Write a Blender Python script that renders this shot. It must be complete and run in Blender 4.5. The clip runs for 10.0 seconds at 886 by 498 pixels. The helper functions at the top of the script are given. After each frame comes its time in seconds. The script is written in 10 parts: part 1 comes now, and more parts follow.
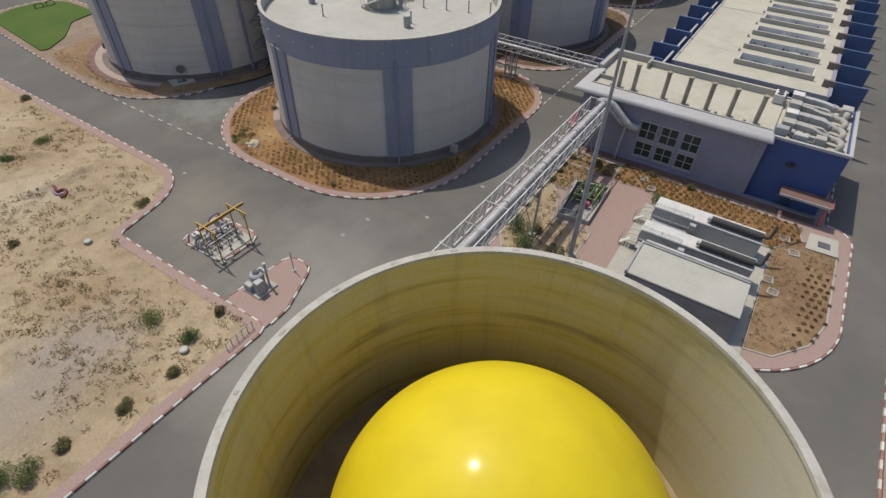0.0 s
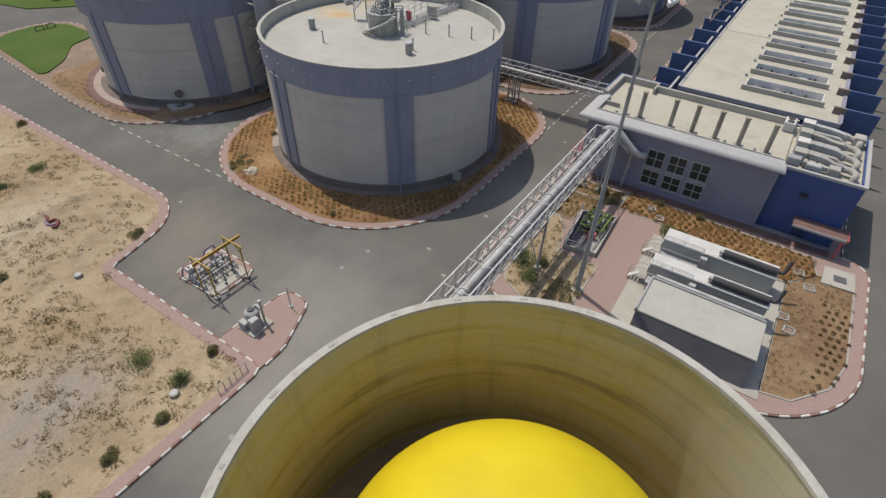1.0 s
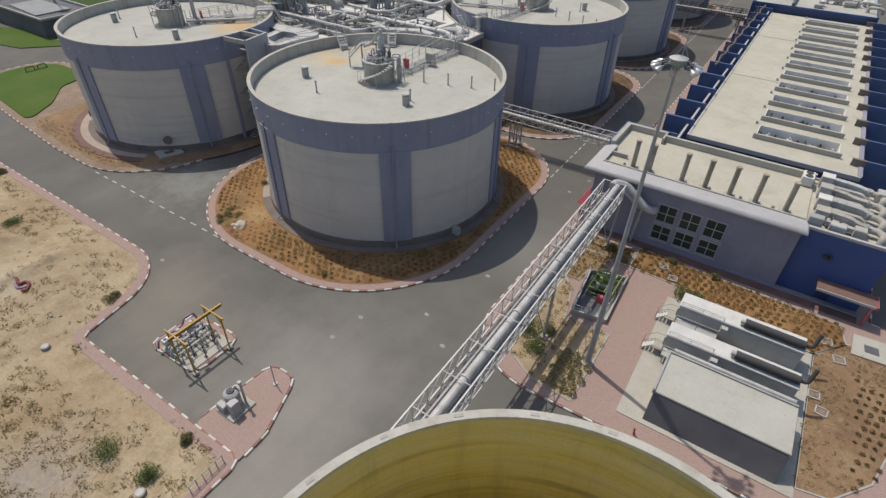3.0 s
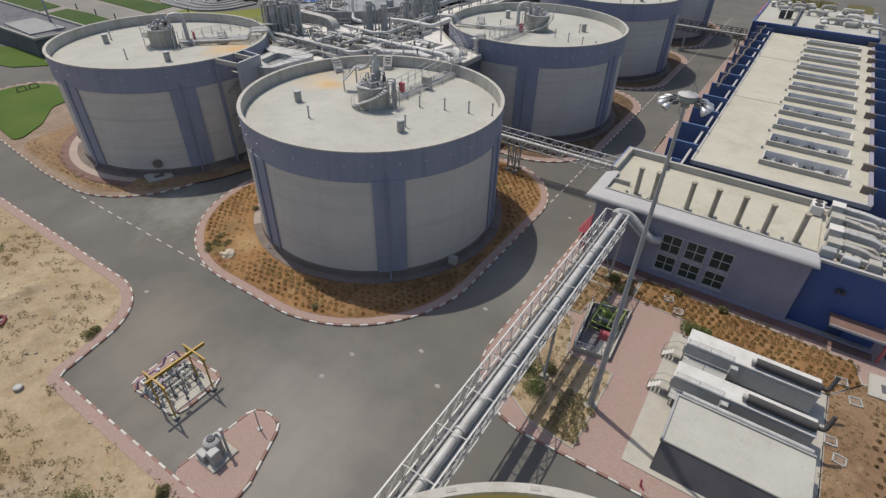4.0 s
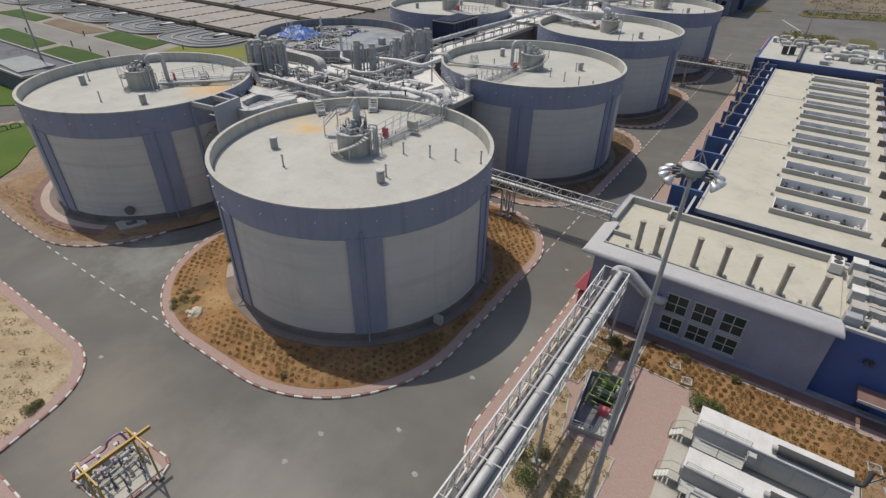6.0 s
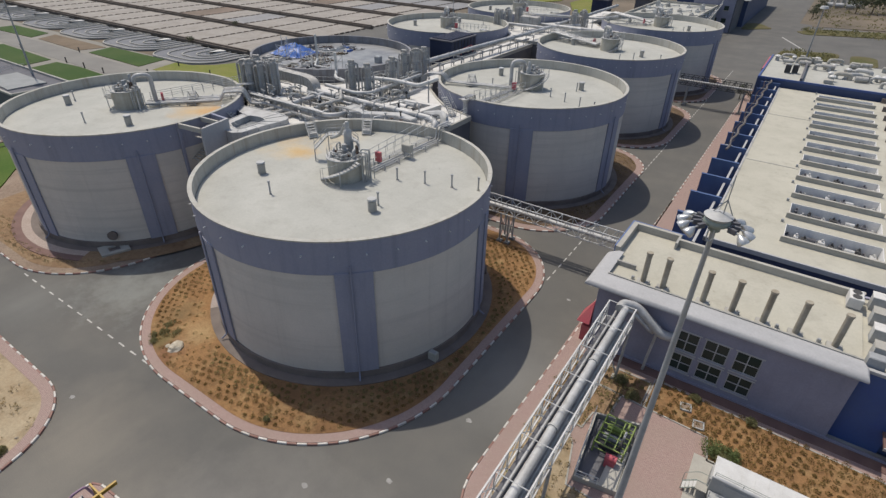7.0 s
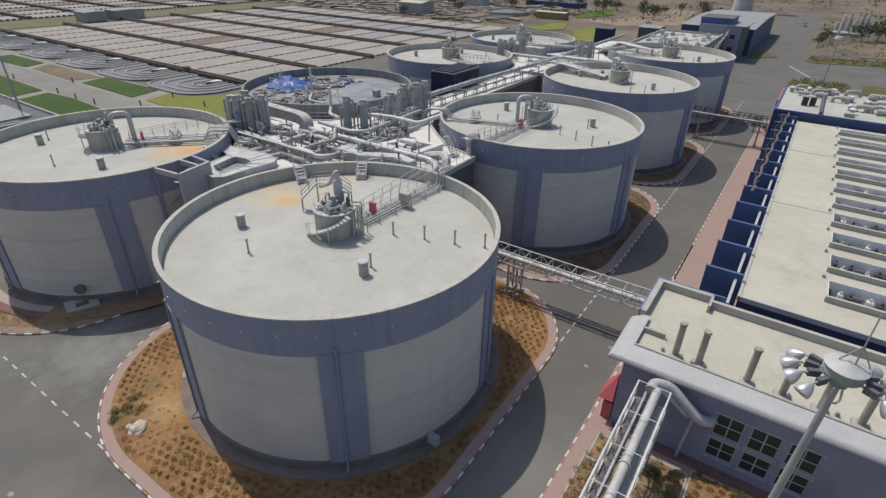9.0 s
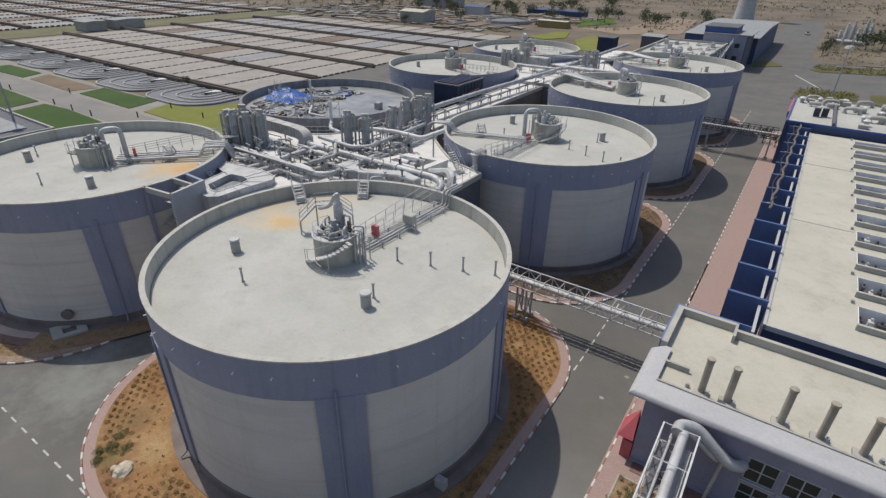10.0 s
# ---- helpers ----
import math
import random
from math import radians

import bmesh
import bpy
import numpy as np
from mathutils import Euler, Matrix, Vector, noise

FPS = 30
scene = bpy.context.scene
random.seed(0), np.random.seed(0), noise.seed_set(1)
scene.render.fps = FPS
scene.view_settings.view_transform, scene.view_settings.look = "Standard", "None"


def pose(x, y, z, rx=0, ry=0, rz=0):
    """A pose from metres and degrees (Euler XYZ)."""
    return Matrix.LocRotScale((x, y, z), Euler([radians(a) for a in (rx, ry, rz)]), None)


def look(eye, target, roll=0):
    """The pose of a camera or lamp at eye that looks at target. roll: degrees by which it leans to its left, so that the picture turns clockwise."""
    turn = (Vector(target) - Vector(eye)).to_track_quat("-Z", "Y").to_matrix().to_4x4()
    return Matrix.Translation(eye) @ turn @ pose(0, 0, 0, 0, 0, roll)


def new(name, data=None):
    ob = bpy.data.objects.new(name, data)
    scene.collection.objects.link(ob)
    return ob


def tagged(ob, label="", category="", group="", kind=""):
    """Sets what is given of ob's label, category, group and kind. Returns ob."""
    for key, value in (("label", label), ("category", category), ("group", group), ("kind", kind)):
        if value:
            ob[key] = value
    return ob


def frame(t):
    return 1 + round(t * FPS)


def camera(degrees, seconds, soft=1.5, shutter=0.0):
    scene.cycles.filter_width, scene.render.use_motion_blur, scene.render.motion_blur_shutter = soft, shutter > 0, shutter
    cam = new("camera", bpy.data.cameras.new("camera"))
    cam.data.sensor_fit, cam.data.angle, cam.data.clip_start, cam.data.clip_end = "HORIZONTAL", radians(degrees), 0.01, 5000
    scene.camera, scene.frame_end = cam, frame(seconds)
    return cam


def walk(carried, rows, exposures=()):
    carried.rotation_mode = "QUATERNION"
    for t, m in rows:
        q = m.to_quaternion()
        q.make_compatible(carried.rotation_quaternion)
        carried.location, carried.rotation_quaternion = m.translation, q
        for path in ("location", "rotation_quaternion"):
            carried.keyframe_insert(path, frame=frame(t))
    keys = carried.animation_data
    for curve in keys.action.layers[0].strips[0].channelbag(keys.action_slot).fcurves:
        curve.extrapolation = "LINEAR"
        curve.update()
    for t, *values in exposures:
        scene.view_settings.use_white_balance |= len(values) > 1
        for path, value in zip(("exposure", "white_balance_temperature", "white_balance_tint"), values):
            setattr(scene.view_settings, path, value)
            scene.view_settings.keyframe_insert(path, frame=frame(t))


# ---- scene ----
cam = camera(80.3, 10.0, soft=1.42)
PATH = [
    (0, (39.948, -48.042, 31.791), (39.144, -46.796, 30.45), 1.4),
    (0.5, (39.279, -47.138, 31.884), (38.462, -45.879, 30.563), 1.3),
    (1, (38.587, -46.179, 32.053), (37.758, -44.906, 30.751), 1.3),
    (1.5, (37.937, -45.306, 32.24), (37.101, -44.021, 30.956), 1.3),
    (2, (37.247, -44.269, 32.41), (36.404, -42.971, 31.144), 1.3),
    (2.5, (36.599, -43.262, 32.53), (35.747, -41.952, 31.282), 1.3),
    (4, (34.748, -39.863, 32.818), (33.873, -38.515, 31.627), 1.4),
    (4.5, (34.417, -38.657, 32.827), (33.531, -37.297, 31.658), 1.4),
    (5, (34.072, -37.255, 32.791), (33.175, -35.884, 31.644), 1.3),
    (5.5, (33.851, -35.977, 32.764), (32.94, -34.599, 31.637), 1.1),
    (7, (32.011, -32.033, 32.713), (31.077, -30.622, 31.647), 1.2),
    (7.5, (31.267, -30.595, 32.682), (30.322, -29.175, 31.637), 1.1),
    (8, (30.403, -29.2, 32.707), (29.449, -27.77, 31.684), 1.1),
    (8.5, (29.337, -27.983, 32.6), (28.38, -26.543, 31.594), 1.1),
    (9, (28.378, -26.711, 32.617), (27.413, -25.267, 31.624), 1.1),
    (9.5, (27.347, -25.598, 32.625), (26.378, -24.15, 31.643), 1.1),
    (10, (26.254, -24.512, 32.642), (25.28, -23.059, 31.672), 1.0),
]
walk(cam, [(t, look(eye, target, roll)) for t, eye, target, roll in PATH], exposures=[(0, -0.05, 6750, 10), (5, -0.05, 6750, 10), (10, -0.03, 6500, 10)])

# ---- world, sun ----
SUN_DIR = Vector((-0.425, 0.125, 0.9)).normalized()      # towards the sun
world = bpy.data.worlds.new("sky_world")
scene.world = world
world.use_nodes = True
wn = world.node_tree.nodes
sky = wn.new("ShaderNodeTexSky")
sky.sky_type = "NISHITA"
sky.sun_disc = False
sky.sun_elevation = math.asin(SUN_DIR.z)
sky.sun_rotation = math.atan2(SUN_DIR.x, SUN_DIR.y)
sky.air_density, sky.dust_density, sky.ozone_density = 1.0, 2.0, 1.0
wn["Background"].inputs["Strength"].default_value = 0.13
world.node_tree.links.new(sky.outputs[0], wn["Background"].inputs["Color"])
sun_data = bpy.data.lights.new("sun", "SUN")
sun_data.energy, sun_data.angle, sun_data.color = 3.2, radians(0.53), (1.0, 0.935, 0.83)
sun_lamp = new("sun", sun_data)
sun_lamp.rotation_euler = SUN_DIR.to_track_quat("Z", "Y").to_euler()
sun_lamp.location = (0, 0, 200)


# ---- materials ----
def shader(name):
    m = bpy.data.materials.new(name)
    m.use_nodes = True
    nt = m.node_tree
    b = nt.nodes["Principled BSDF"]
    b.inputs["Specular IOR Level"].default_value = 0.22
    return m, nt, b


def add(nt, kind, **values):
    n = nt.nodes.new(kind)
    for key, value in values.items():
        n.inputs[key].default_value = value
    return n


def coords(nt, world_space=True):
    if world_space:
        return nt.nodes.new("ShaderNodeNewGeometry").outputs["Position"]
    return nt.nodes.new("ShaderNodeTexCoord").outputs["Object"]


def ramp(nt, source, stops):
    r = nt.nodes.new("ShaderNodeValToRGB")
    el = r.color_ramp.elements
    while len(el) < len(stops):
        el.new(0.5)
    for e, (at, col) in zip(el, stops):
        e.position, e.color = at, (*col, 1) if len(col) == 3 else col
    nt.links.new(source, r.inputs[0])
    return r.outputs[0]


def noise_out(nt, vec, scale, detail=4.0, rough=0.6, stretch=None):
    n = add(nt, "ShaderNodeTexNoise", Scale=scale, Detail=detail, Roughness=rough)
    if stretch:
        mp = nt.nodes.new("ShaderNodeMapping")
        mp.inputs["Scale"].default_value = stretch
        nt.links.new(vec, mp.inputs[0])
        vec = mp.outputs[0]
    nt.links.new(vec, n.inputs["Vector"])
    return n.outputs[0]


def mix(nt, fac, a, b, mode="MIX"):
    n = nt.nodes.new("ShaderNodeMix")
    n.data_type, n.blend_type = "RGBA", mode
    for sock, val in ((n.inputs[0], fac), (n.inputs[6], a), (n.inputs[7], b)):
        if isinstance(val, (int, float)):
            sock.default_value = val
        elif isinstance(val, tuple):
            sock.default_value = (*val, 1) if len(val) == 3 else val
        else:
            nt.links.new(val, sock)
    return n.outputs[2]


def bumped(nt, bsdf, height, strength, distance):
    b = add(nt, "ShaderNodeBump", Strength=strength, Distance=distance)
    nt.links.new(height, b.inputs["Height"])
    nt.links.new(b.outputs[0], bsdf.inputs["Normal"])


def vary(c, k):
    return tuple(max(0.0, min(1.0, v * k)) for v in c)


def surface(name, base, second=None, big=0.25, fine=6.0, rough=0.85, metal=0.0, bump=0.25, depth=0.02,
            grain=0.18, streak=None, streak_col=None, streak_amt=0.0, per_object=0.0):
    """Two scales of variation: wide stains between two colours, fine grain in brightness; optional vertical streaks."""
    m, nt, b = shader(name)
    p = coords(nt)
    second = second or vary(base, 0.8)
    wide = noise_out(nt, p, big, 5, 0.62)
    col = mix(nt, ramp(nt, wide, [(0.36, (0, 0, 0)), (0.66, (1, 1, 1))]), base, second)
    f = noise_out(nt, p, fine, 6, 0.7)
    col = mix(nt, 1.0, col, ramp(nt, f, [(0.25, (1 - grain,) * 3), (0.75, (1 + 0 * grain,) * 3)]), "MULTIPLY")
    if streak_amt:
        s = noise_out(nt, p, 1.0, 4, 0.6, streak or (1.6, 1.6, 0.12))
        fac = ramp(nt, s, [(0.5, (0, 0, 0)), (0.75, (streak_amt,) * 3)])
        col = mix(nt, fac, col, streak_col or vary(base, 0.5))
    if per_object:
        oi = nt.nodes.new("ShaderNodeObjectInfo")
        col = mix(nt, 1.0, col, ramp(nt, oi.outputs["Random"], [(0, (1 - per_object,) * 3), (1, (1, 1, 1))]), "MULTIPLY")
    nt.links.new(col, b.inputs["Base Color"])
    nt.links.new(ramp(nt, f, [(0.2, (rough * 0.82,) * 3), (0.8, (min(1, rough * 1.12),) * 3)]), b.inputs["Roughness"])
    b.inputs["Metallic"].default_value = metal
    if rough < 0.7:
        b.inputs["Specular IOR Level"].default_value = 0.5
    if bump:
        bumped(nt, b, f, bump, depth)
    return m


def blot(nt, c, p, at, radius, colour, most, ragged=0.9, scale=0.35):
    """A soft patch of ragged outline round a place, mixed over the colour c."""
    d = nt.nodes.new("ShaderNodeVectorMath")
    d.operation = "DISTANCE"
    nt.links.new(p, d.inputs[0])
    d.inputs[1].default_value = at
    n = noise_out(nt, p, scale, 6, 0.68)
    k = nt.nodes.new("ShaderNodeMath")
    k.operation = "MULTIPLY_ADD"
    nt.links.new(n, k.inputs[0])
    k.inputs[1].default_value = ragged * 2
    k.inputs[2].default_value = 1.0 - ragged
    e = nt.nodes.new("ShaderNodeMath")
    e.operation = "MULTIPLY_ADD"
    nt.links.new(d.outputs["Value"], e.inputs[0])
    e.inputs[1].default_value = -1.0 / radius
    nt.links.new(k.outputs[0], e.inputs[2])
    return mix(nt, ramp(nt, e.outputs[0], [(0.0, (0, 0, 0)), (0.9, (most,) * 3)]), c, colour)


def asphalt_material():
    m, nt, b = shader("asphalt")
    p = coords(nt)
    a = noise_out(nt, p, 0.07, 5, 0.65)
    c = mix(nt, ramp(nt, a, [(0.35, (0, 0, 0)), (0.7, (1, 1, 1))]), (0.122, 0.119, 0.112), (0.150, 0.146, 0.135))
    st = noise_out(nt, p, 0.16, 5, 0.6)
    c = mix(nt, ramp(nt, st, [(0.45, (0, 0, 0)), (0.75, (0.6,) * 3)]), c, (0.185, 0.175, 0.155))
    sp = noise_out(nt, p, 0.6, 6, 0.75)
    c = mix(nt, ramp(nt, sp, [(0.6, (0, 0, 0)), (0.8, (0.22,) * 3)]), c, (0.21, 0.20, 0.18))
    for at, r, col, k in (((-24.0, -20.5, 0), 5.0, (0.20, 0.20, 0.185), 0.45), ((13.5, -27.0, 0), 11.0, (0.245, 0.235, 0.215), 0.75),
                          ((17.5, -35.0, 0), 9.0, (0.25, 0.24, 0.215), 0.75), ((-4.5, -26.5, 0), 7.0, (0.225, 0.205, 0.17), 0.55), ((2.5, -30.0, 0), 8.5, (0.215, 0.20, 0.17), 0.55), ((19.5, -2.0, 0), 7.0, (0.22, 0.215, 0.20), 0.5)):
        c = blot(nt, c, p, at, r, vary(col, 1.1), min(1.0, k * 1.1), 0.5, 0.22)
    c = blot(nt, c, p, (-18.6, -13.6, 0), 6.0, (0.24, 0.25, 0.235), 0.75, 1.3, 0.5)
    tr = noise_out(nt, p, 1.0, 3, 0.5, (0.5, 0.02, 1.0))
    c = mix(nt, ramp(nt, tr, [(0.5, (0, 0, 0)), (0.72, (0.14,) * 3)]), c, (0.095, 0.095, 0.093))
    f = noise_out(nt, p, 14.0, 5, 0.75)
    c = mix(nt, 1.0, c, ramp(nt, f, [(0.3, (0.8,) * 3), (0.7, (1.0,) * 3)]), "MULTIPLY")
    nt.links.new(c, b.inputs["Base Color"])
    b.inputs["Roughness"].default_value = 0.86
    bumped(nt, b, f, 0.3, 0.01)
    return m


def sand_material():
    m, nt, b = shader("sand")
    p = coords(nt)
    a = noise_out(nt, p, 0.10, 6, 0.6)
    c = mix(nt, ramp(nt, a, [(0.38, (0, 0, 0)), (0.62, (1, 1, 1))]), (0.44, 0.36, 0.245), (0.37, 0.29, 0.19))
    g = noise_out(nt, p, 0.06, 4, 0.6, (1.3, 0.8, 1))
    c = mix(nt, ramp(nt, g, [(0.56, (0, 0, 0)), (0.72, (0.75,) * 3)]), c, (0.36, 0.33, 0.285))
    d = noise_out(nt, p, 0.75, 6, 0.72)
    c = mix(nt, ramp(nt, d, [(0.48, (0, 0, 0)), (0.72, (0.8,) * 3)]), c, (0.29, 0.205, 0.115))
    li = noise_out(nt, p, 0.38, 9, 0.74)
    c = mix(nt, ramp(nt, li, [(0.5, (0, 0, 0)), (0.66, (0.65,) * 3)]), c, (0.245, 0.195, 0.125))
    for at, r, col, k in (((5.5, -43.5, 0), 6.0, (0.315, 0.285, 0.25), 0.85), ((7.0, -48.0, 0), 5.0, (0.295, 0.26, 0.22), 0.7), ((0.0, -39.6, 0), 5.0, (0.30, 0.22, 0.13), 0.7), ((10.0, -43.4, 0), 3.5, (0.30, 0.23, 0.14), 0.6),
                          ((-26.0, -29.5, 0), 7.0, (0.31, 0.23, 0.14), 0.6), ((-16.5, -37.0, 0), 6.0, (0.46, 0.40, 0.30), 0.7)):
        c = blot(nt, c, p, at, r, col, k, 0.8, 0.5)
    f = noise_out(nt, p, 5.0, 8, 0.75)
    c = mix(nt, 1.0, c, ramp(nt, f, [(0.3, (0.72,) * 3), (0.62, (1.0,) * 3)]), "MULTIPLY")
    nt.links.new(c, b.inputs["Base Color"])
    b.inputs["Roughness"].default_value = 0.95
    bumped(nt, b, f, 0.6, 0.08)
    return m


def soil_material(name, base, dark, straw, blots=()):
    """Loose soil: warm base, dark damp blotches, straw litter, coarse crumbs."""
    m, nt, b = shader(name)
    p = coords(nt)
    a = noise_out(nt, p, 0.18, 6, 0.66)
    c = mix(nt, ramp(nt, a, [(0.36, (0, 0, 0)), (0.64, (1, 1, 1))]), base, dark)
    l = noise_out(nt, p, 0.55, 7, 0.72)
    c = mix(nt, ramp(nt, l, [(0.5, (0, 0, 0)), (0.7, (0.8,) * 3)]), c, straw)
    d = noise_out(nt, p, 2.4, 6, 0.7)
    c = mix(nt, ramp(nt, d, [(0.5, (0, 0, 0)), (0.72, (0.7,) * 3)]), c, vary(dark, 0.6))
    for at, r, col, k in blots:
        c = blot(nt, c, p, at, r, col, k, 0.9, 0.9)
    f = noise_out(nt, p, 8.0, 6, 0.75)
    c = mix(nt, 1.0, c, ramp(nt, f, [(0.3, (0.6,) * 3), (0.65, (1.0,) * 3)]), "MULTIPLY")
    nt.links.new(c, b.inputs["Base Color"])
    b.inputs["Roughness"].default_value = 0.95
    bumped(nt, b, d, 0.8, 0.08)
    return m


def paver_material(name, c1, c2):
    m, nt, b = shader(name)
    p = coords(nt)
    br = nt.nodes.new("ShaderNodeTexBrick")
    br.inputs["Scale"].default_value = 1.0
    br.inputs["Brick Width"].default_value, br.inputs["Row Height"].default_value = 0.22, 0.11
    br.inputs["Mortar Size"].default_value = 0.008
    br.inputs["Color1"].default_value, br.inputs["Color2"].default_value = (*c1, 1), (*c2, 1)
    br.inputs["Mortar"].default_value = (*vary(c1, 0.7), 1)
    nt.links.new(p, br.inputs["Vector"])
    w = noise_out(nt, p, 0.35, 5, 0.6)
    c = mix(nt, ramp(nt, w, [(0.4, (0, 0, 0)), (0.72, (0.5,) * 3)]), br.outputs["Color"], (0.32, 0.255, 0.215))
    f = noise_out(nt, p, 7.0, 5, 0.7)
    c = mix(nt, 1.0, c, ramp(nt, f, [(0.3, (0.82,) * 3), (0.7, (1.0,) * 3)]), "MULTIPLY")
    nt.links.new(c, b.inputs["Base Color"])
    b.inputs["Roughness"].default_value = 0.9
    bumped(nt, b, br.outputs["Fac"], -0.3, 0.01)
    return m


def foliage(name, c1, c2):
    m, nt, b = shader(name)
    p = coords(nt)
    g = nt.nodes.new("ShaderNodeNewGeometry")
    c = ramp(nt, g.outputs["Random Per Island"], [(0.0, c1), (1.0, c2)])
    f = noise_out(nt, p, 1.2, 4, 0.6)
    c = mix(nt, 1.0, c, ramp(nt, f, [(0.3, (0.6,) * 3), (0.7, (1.0,) * 3)]), "MULTIPLY")
    nt.links.new(c, b.inputs["Base Color"])
    b.inputs["Roughness"].default_value = 0.8
    through_leaf = nt.nodes.new("ShaderNodeBsdfTranslucent")
    nt.links.new(c, through_leaf.inputs["Color"])
    both = nt.nodes.new("ShaderNodeMixShader")
    both.inputs[0].default_value = 0.38
    nt.links.new(b.outputs[0], both.inputs[1])
    nt.links.new(through_leaf.outputs[0], both.inputs[2])
    nt.links.new(both.outputs[0], nt.nodes["Material Output"].inputs["Surface"])
    return m


def tank_wall_material():
    """Light grey coated concrete with faint horizontal pour lines and rain streaks."""
    m, nt, b = shader("tank_concrete")
    p = coords(nt)
    a = noise_out(nt, p, 0.22, 5, 0.6)
    c = mix(nt, ramp(nt, a, [(0.38, (0, 0, 0)), (0.66, (1, 1, 1))]), (0.605, 0.565, 0.51), (0.535, 0.505, 0.46))
    lay = noise_out(nt, p, 1.0, 5, 0.65, (0.05, 0.05, 1.6))
    c = mix(nt, ramp(nt, lay, [(0.5, (0, 0, 0)), (0.70, (0.6,) * 3)]), c, (0.45, 0.425, 0.39))
    st = noise_out(nt, p, 1.0, 5, 0.65, (1.3, 1.3, 0.06))
    c = mix(nt, ramp(nt, st, [(0.55, (0, 0, 0)), (0.8, (0.4,) * 3)]), c, (0.36, 0.34, 0.31))
    f = noise_out(nt, p, 8.0, 5, 0.7)
    c = mix(nt, 1.0, c, ramp(nt, f, [(0.3, (0.9,) * 3), (0.7, (1.0,) * 3)]), "MULTIPLY")
    nt.links.new(c, b.inputs["Base Color"])
    b.inputs["Roughness"].default_value = 0.85
    bumped(nt, b, lay, 0.25, 0.03)
    return m


def olive_wall_material():
    """Concrete with olive level tide marks; the dome's yellow bounce is painted into them."""
    m, nt, b = shader("stained_and_dome_lit_concrete")
    p = coords(nt)
    lay = noise_out(nt, p, 1.0, 6, 0.66, (0.05, 0.05, 0.75))
    c = ramp(nt, lay, [(0.30, (0.50, 0.43, 0.20)), (0.45, (0.59, 0.515, 0.26)), (0.55, (0.57, 0.475, 0.165)), (0.66, (0.34, 0.28, 0.13))])
    s = noise_out(nt, p, 1.0, 5, 0.7, (1.4, 1.4, 0.10))
    c = mix(nt, ramp(nt, s, [(0.52, (0, 0, 0)), (0.78, (0.36,) * 3)]), c, (0.20, 0.18, 0.13))
    big = noise_out(nt, p, 0.25, 5, 0.6)
    c = mix(nt, ramp(nt, big, [(0.45, (0, 0, 0)), (0.75, (0.5,) * 3)]), c, (0.54, 0.51, 0.40))
    # pale grey patch paints the sunlight on the wall's east side
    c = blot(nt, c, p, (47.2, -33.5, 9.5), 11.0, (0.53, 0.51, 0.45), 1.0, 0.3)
    f = noise_out(nt, p, 9.0, 5, 0.7)
    c = mix(nt, 1.0, c, ramp(nt, f, [(0.3, (0.85,) * 3), (0.7, (1.0,) * 3)]), "MULTIPLY")
    nt.links.new(c, b.inputs["Base Color"])
    b.inputs["Roughness"].default_value = 0.8
    bumped(nt, b, s, 0.2, 0.02)
    return m


def roof_material(name, base, second, stain, blots=()):
    m, nt, b = shader(name)
    p = coords(nt)
    a = noise_out(nt, p, 0.16, 6, 0.62)
    c = mix(nt, ramp(nt, a, [(0.38, (0, 0, 0)), (0.66, (1, 1, 1))]), base, second)
    a2 = noise_out(nt, p, 0.5, 6, 0.7)
    c = mix(nt, ramp(nt, a2, [(0.5, (0, 0, 0)), (0.74, (0.7,) * 3)]), c, stain)
    for at, r, col, k in blots:
        c = blot(nt, c, p, at, r, col, k)
    sp = noise_out(nt, p, 1.7, 3, 0.5)
    c = mix(nt, ramp(nt, sp, [(0.68, (0, 0, 0)), (0.78, (0.35,) * 3)]), c, vary(stain, 0.6))
    f = noise_out(nt, p, 5.0, 6, 0.75)
    c = mix(nt, 1.0, c, ramp(nt, f, [(0.25, (0.86,) * 3), (0.7, (1.0,) * 3)]), "MULTIPLY")
    nt.links.new(c, b.inputs["Base Color"])
    b.inputs["Roughness"].default_value = 0.9
    bumped(nt, b, f, 0.25, 0.015)
    return m


ASPHALT = asphalt_material()
SAND = sand_material()
PAVER = paver_material("red_paver", (0.355, 0.25, 0.225), (0.385, 0.285, 0.255))
KERB_RED = surface("kerb_red_paint", (0.30, 0.165, 0.14), (0.37, 0.235, 0.195), 1.2, 12, 0.8, bump=0.2, per_object=0.2)
KERB_WHITE = surface("kerb_white_paint", (0.74, 0.72, 0.68), (0.6, 0.57, 0.52), 1.2, 12, 0.75, bump=0.2, per_object=0.15)
PAVER_PALE = paver_material("pale_pink_paver", (0.42, 0.34, 0.30), (0.46, 0.38, 0.33))
APRON = paver_material("pale_grey_pink_paver", (0.36, 0.305, 0.28), (0.40, 0.345, 0.315))
KERB_DARK = surface("dark_red_paver", (0.17, 0.105, 0.095), (0.22, 0.14, 0.12), 0.6, 8, 0.9)
SPOT_PAINT = surface("worn_spot_paint", (0.36, 0.355, 0.34), (0.24, 0.235, 0.225), 1.5, 10, 0.85, bump=0.1)
ROAD_PAINT = surface("road_paint", (0.60, 0.59, 0.55), (0.38, 0.37, 0.35), 1.5, 10, 0.8, bump=0.1)
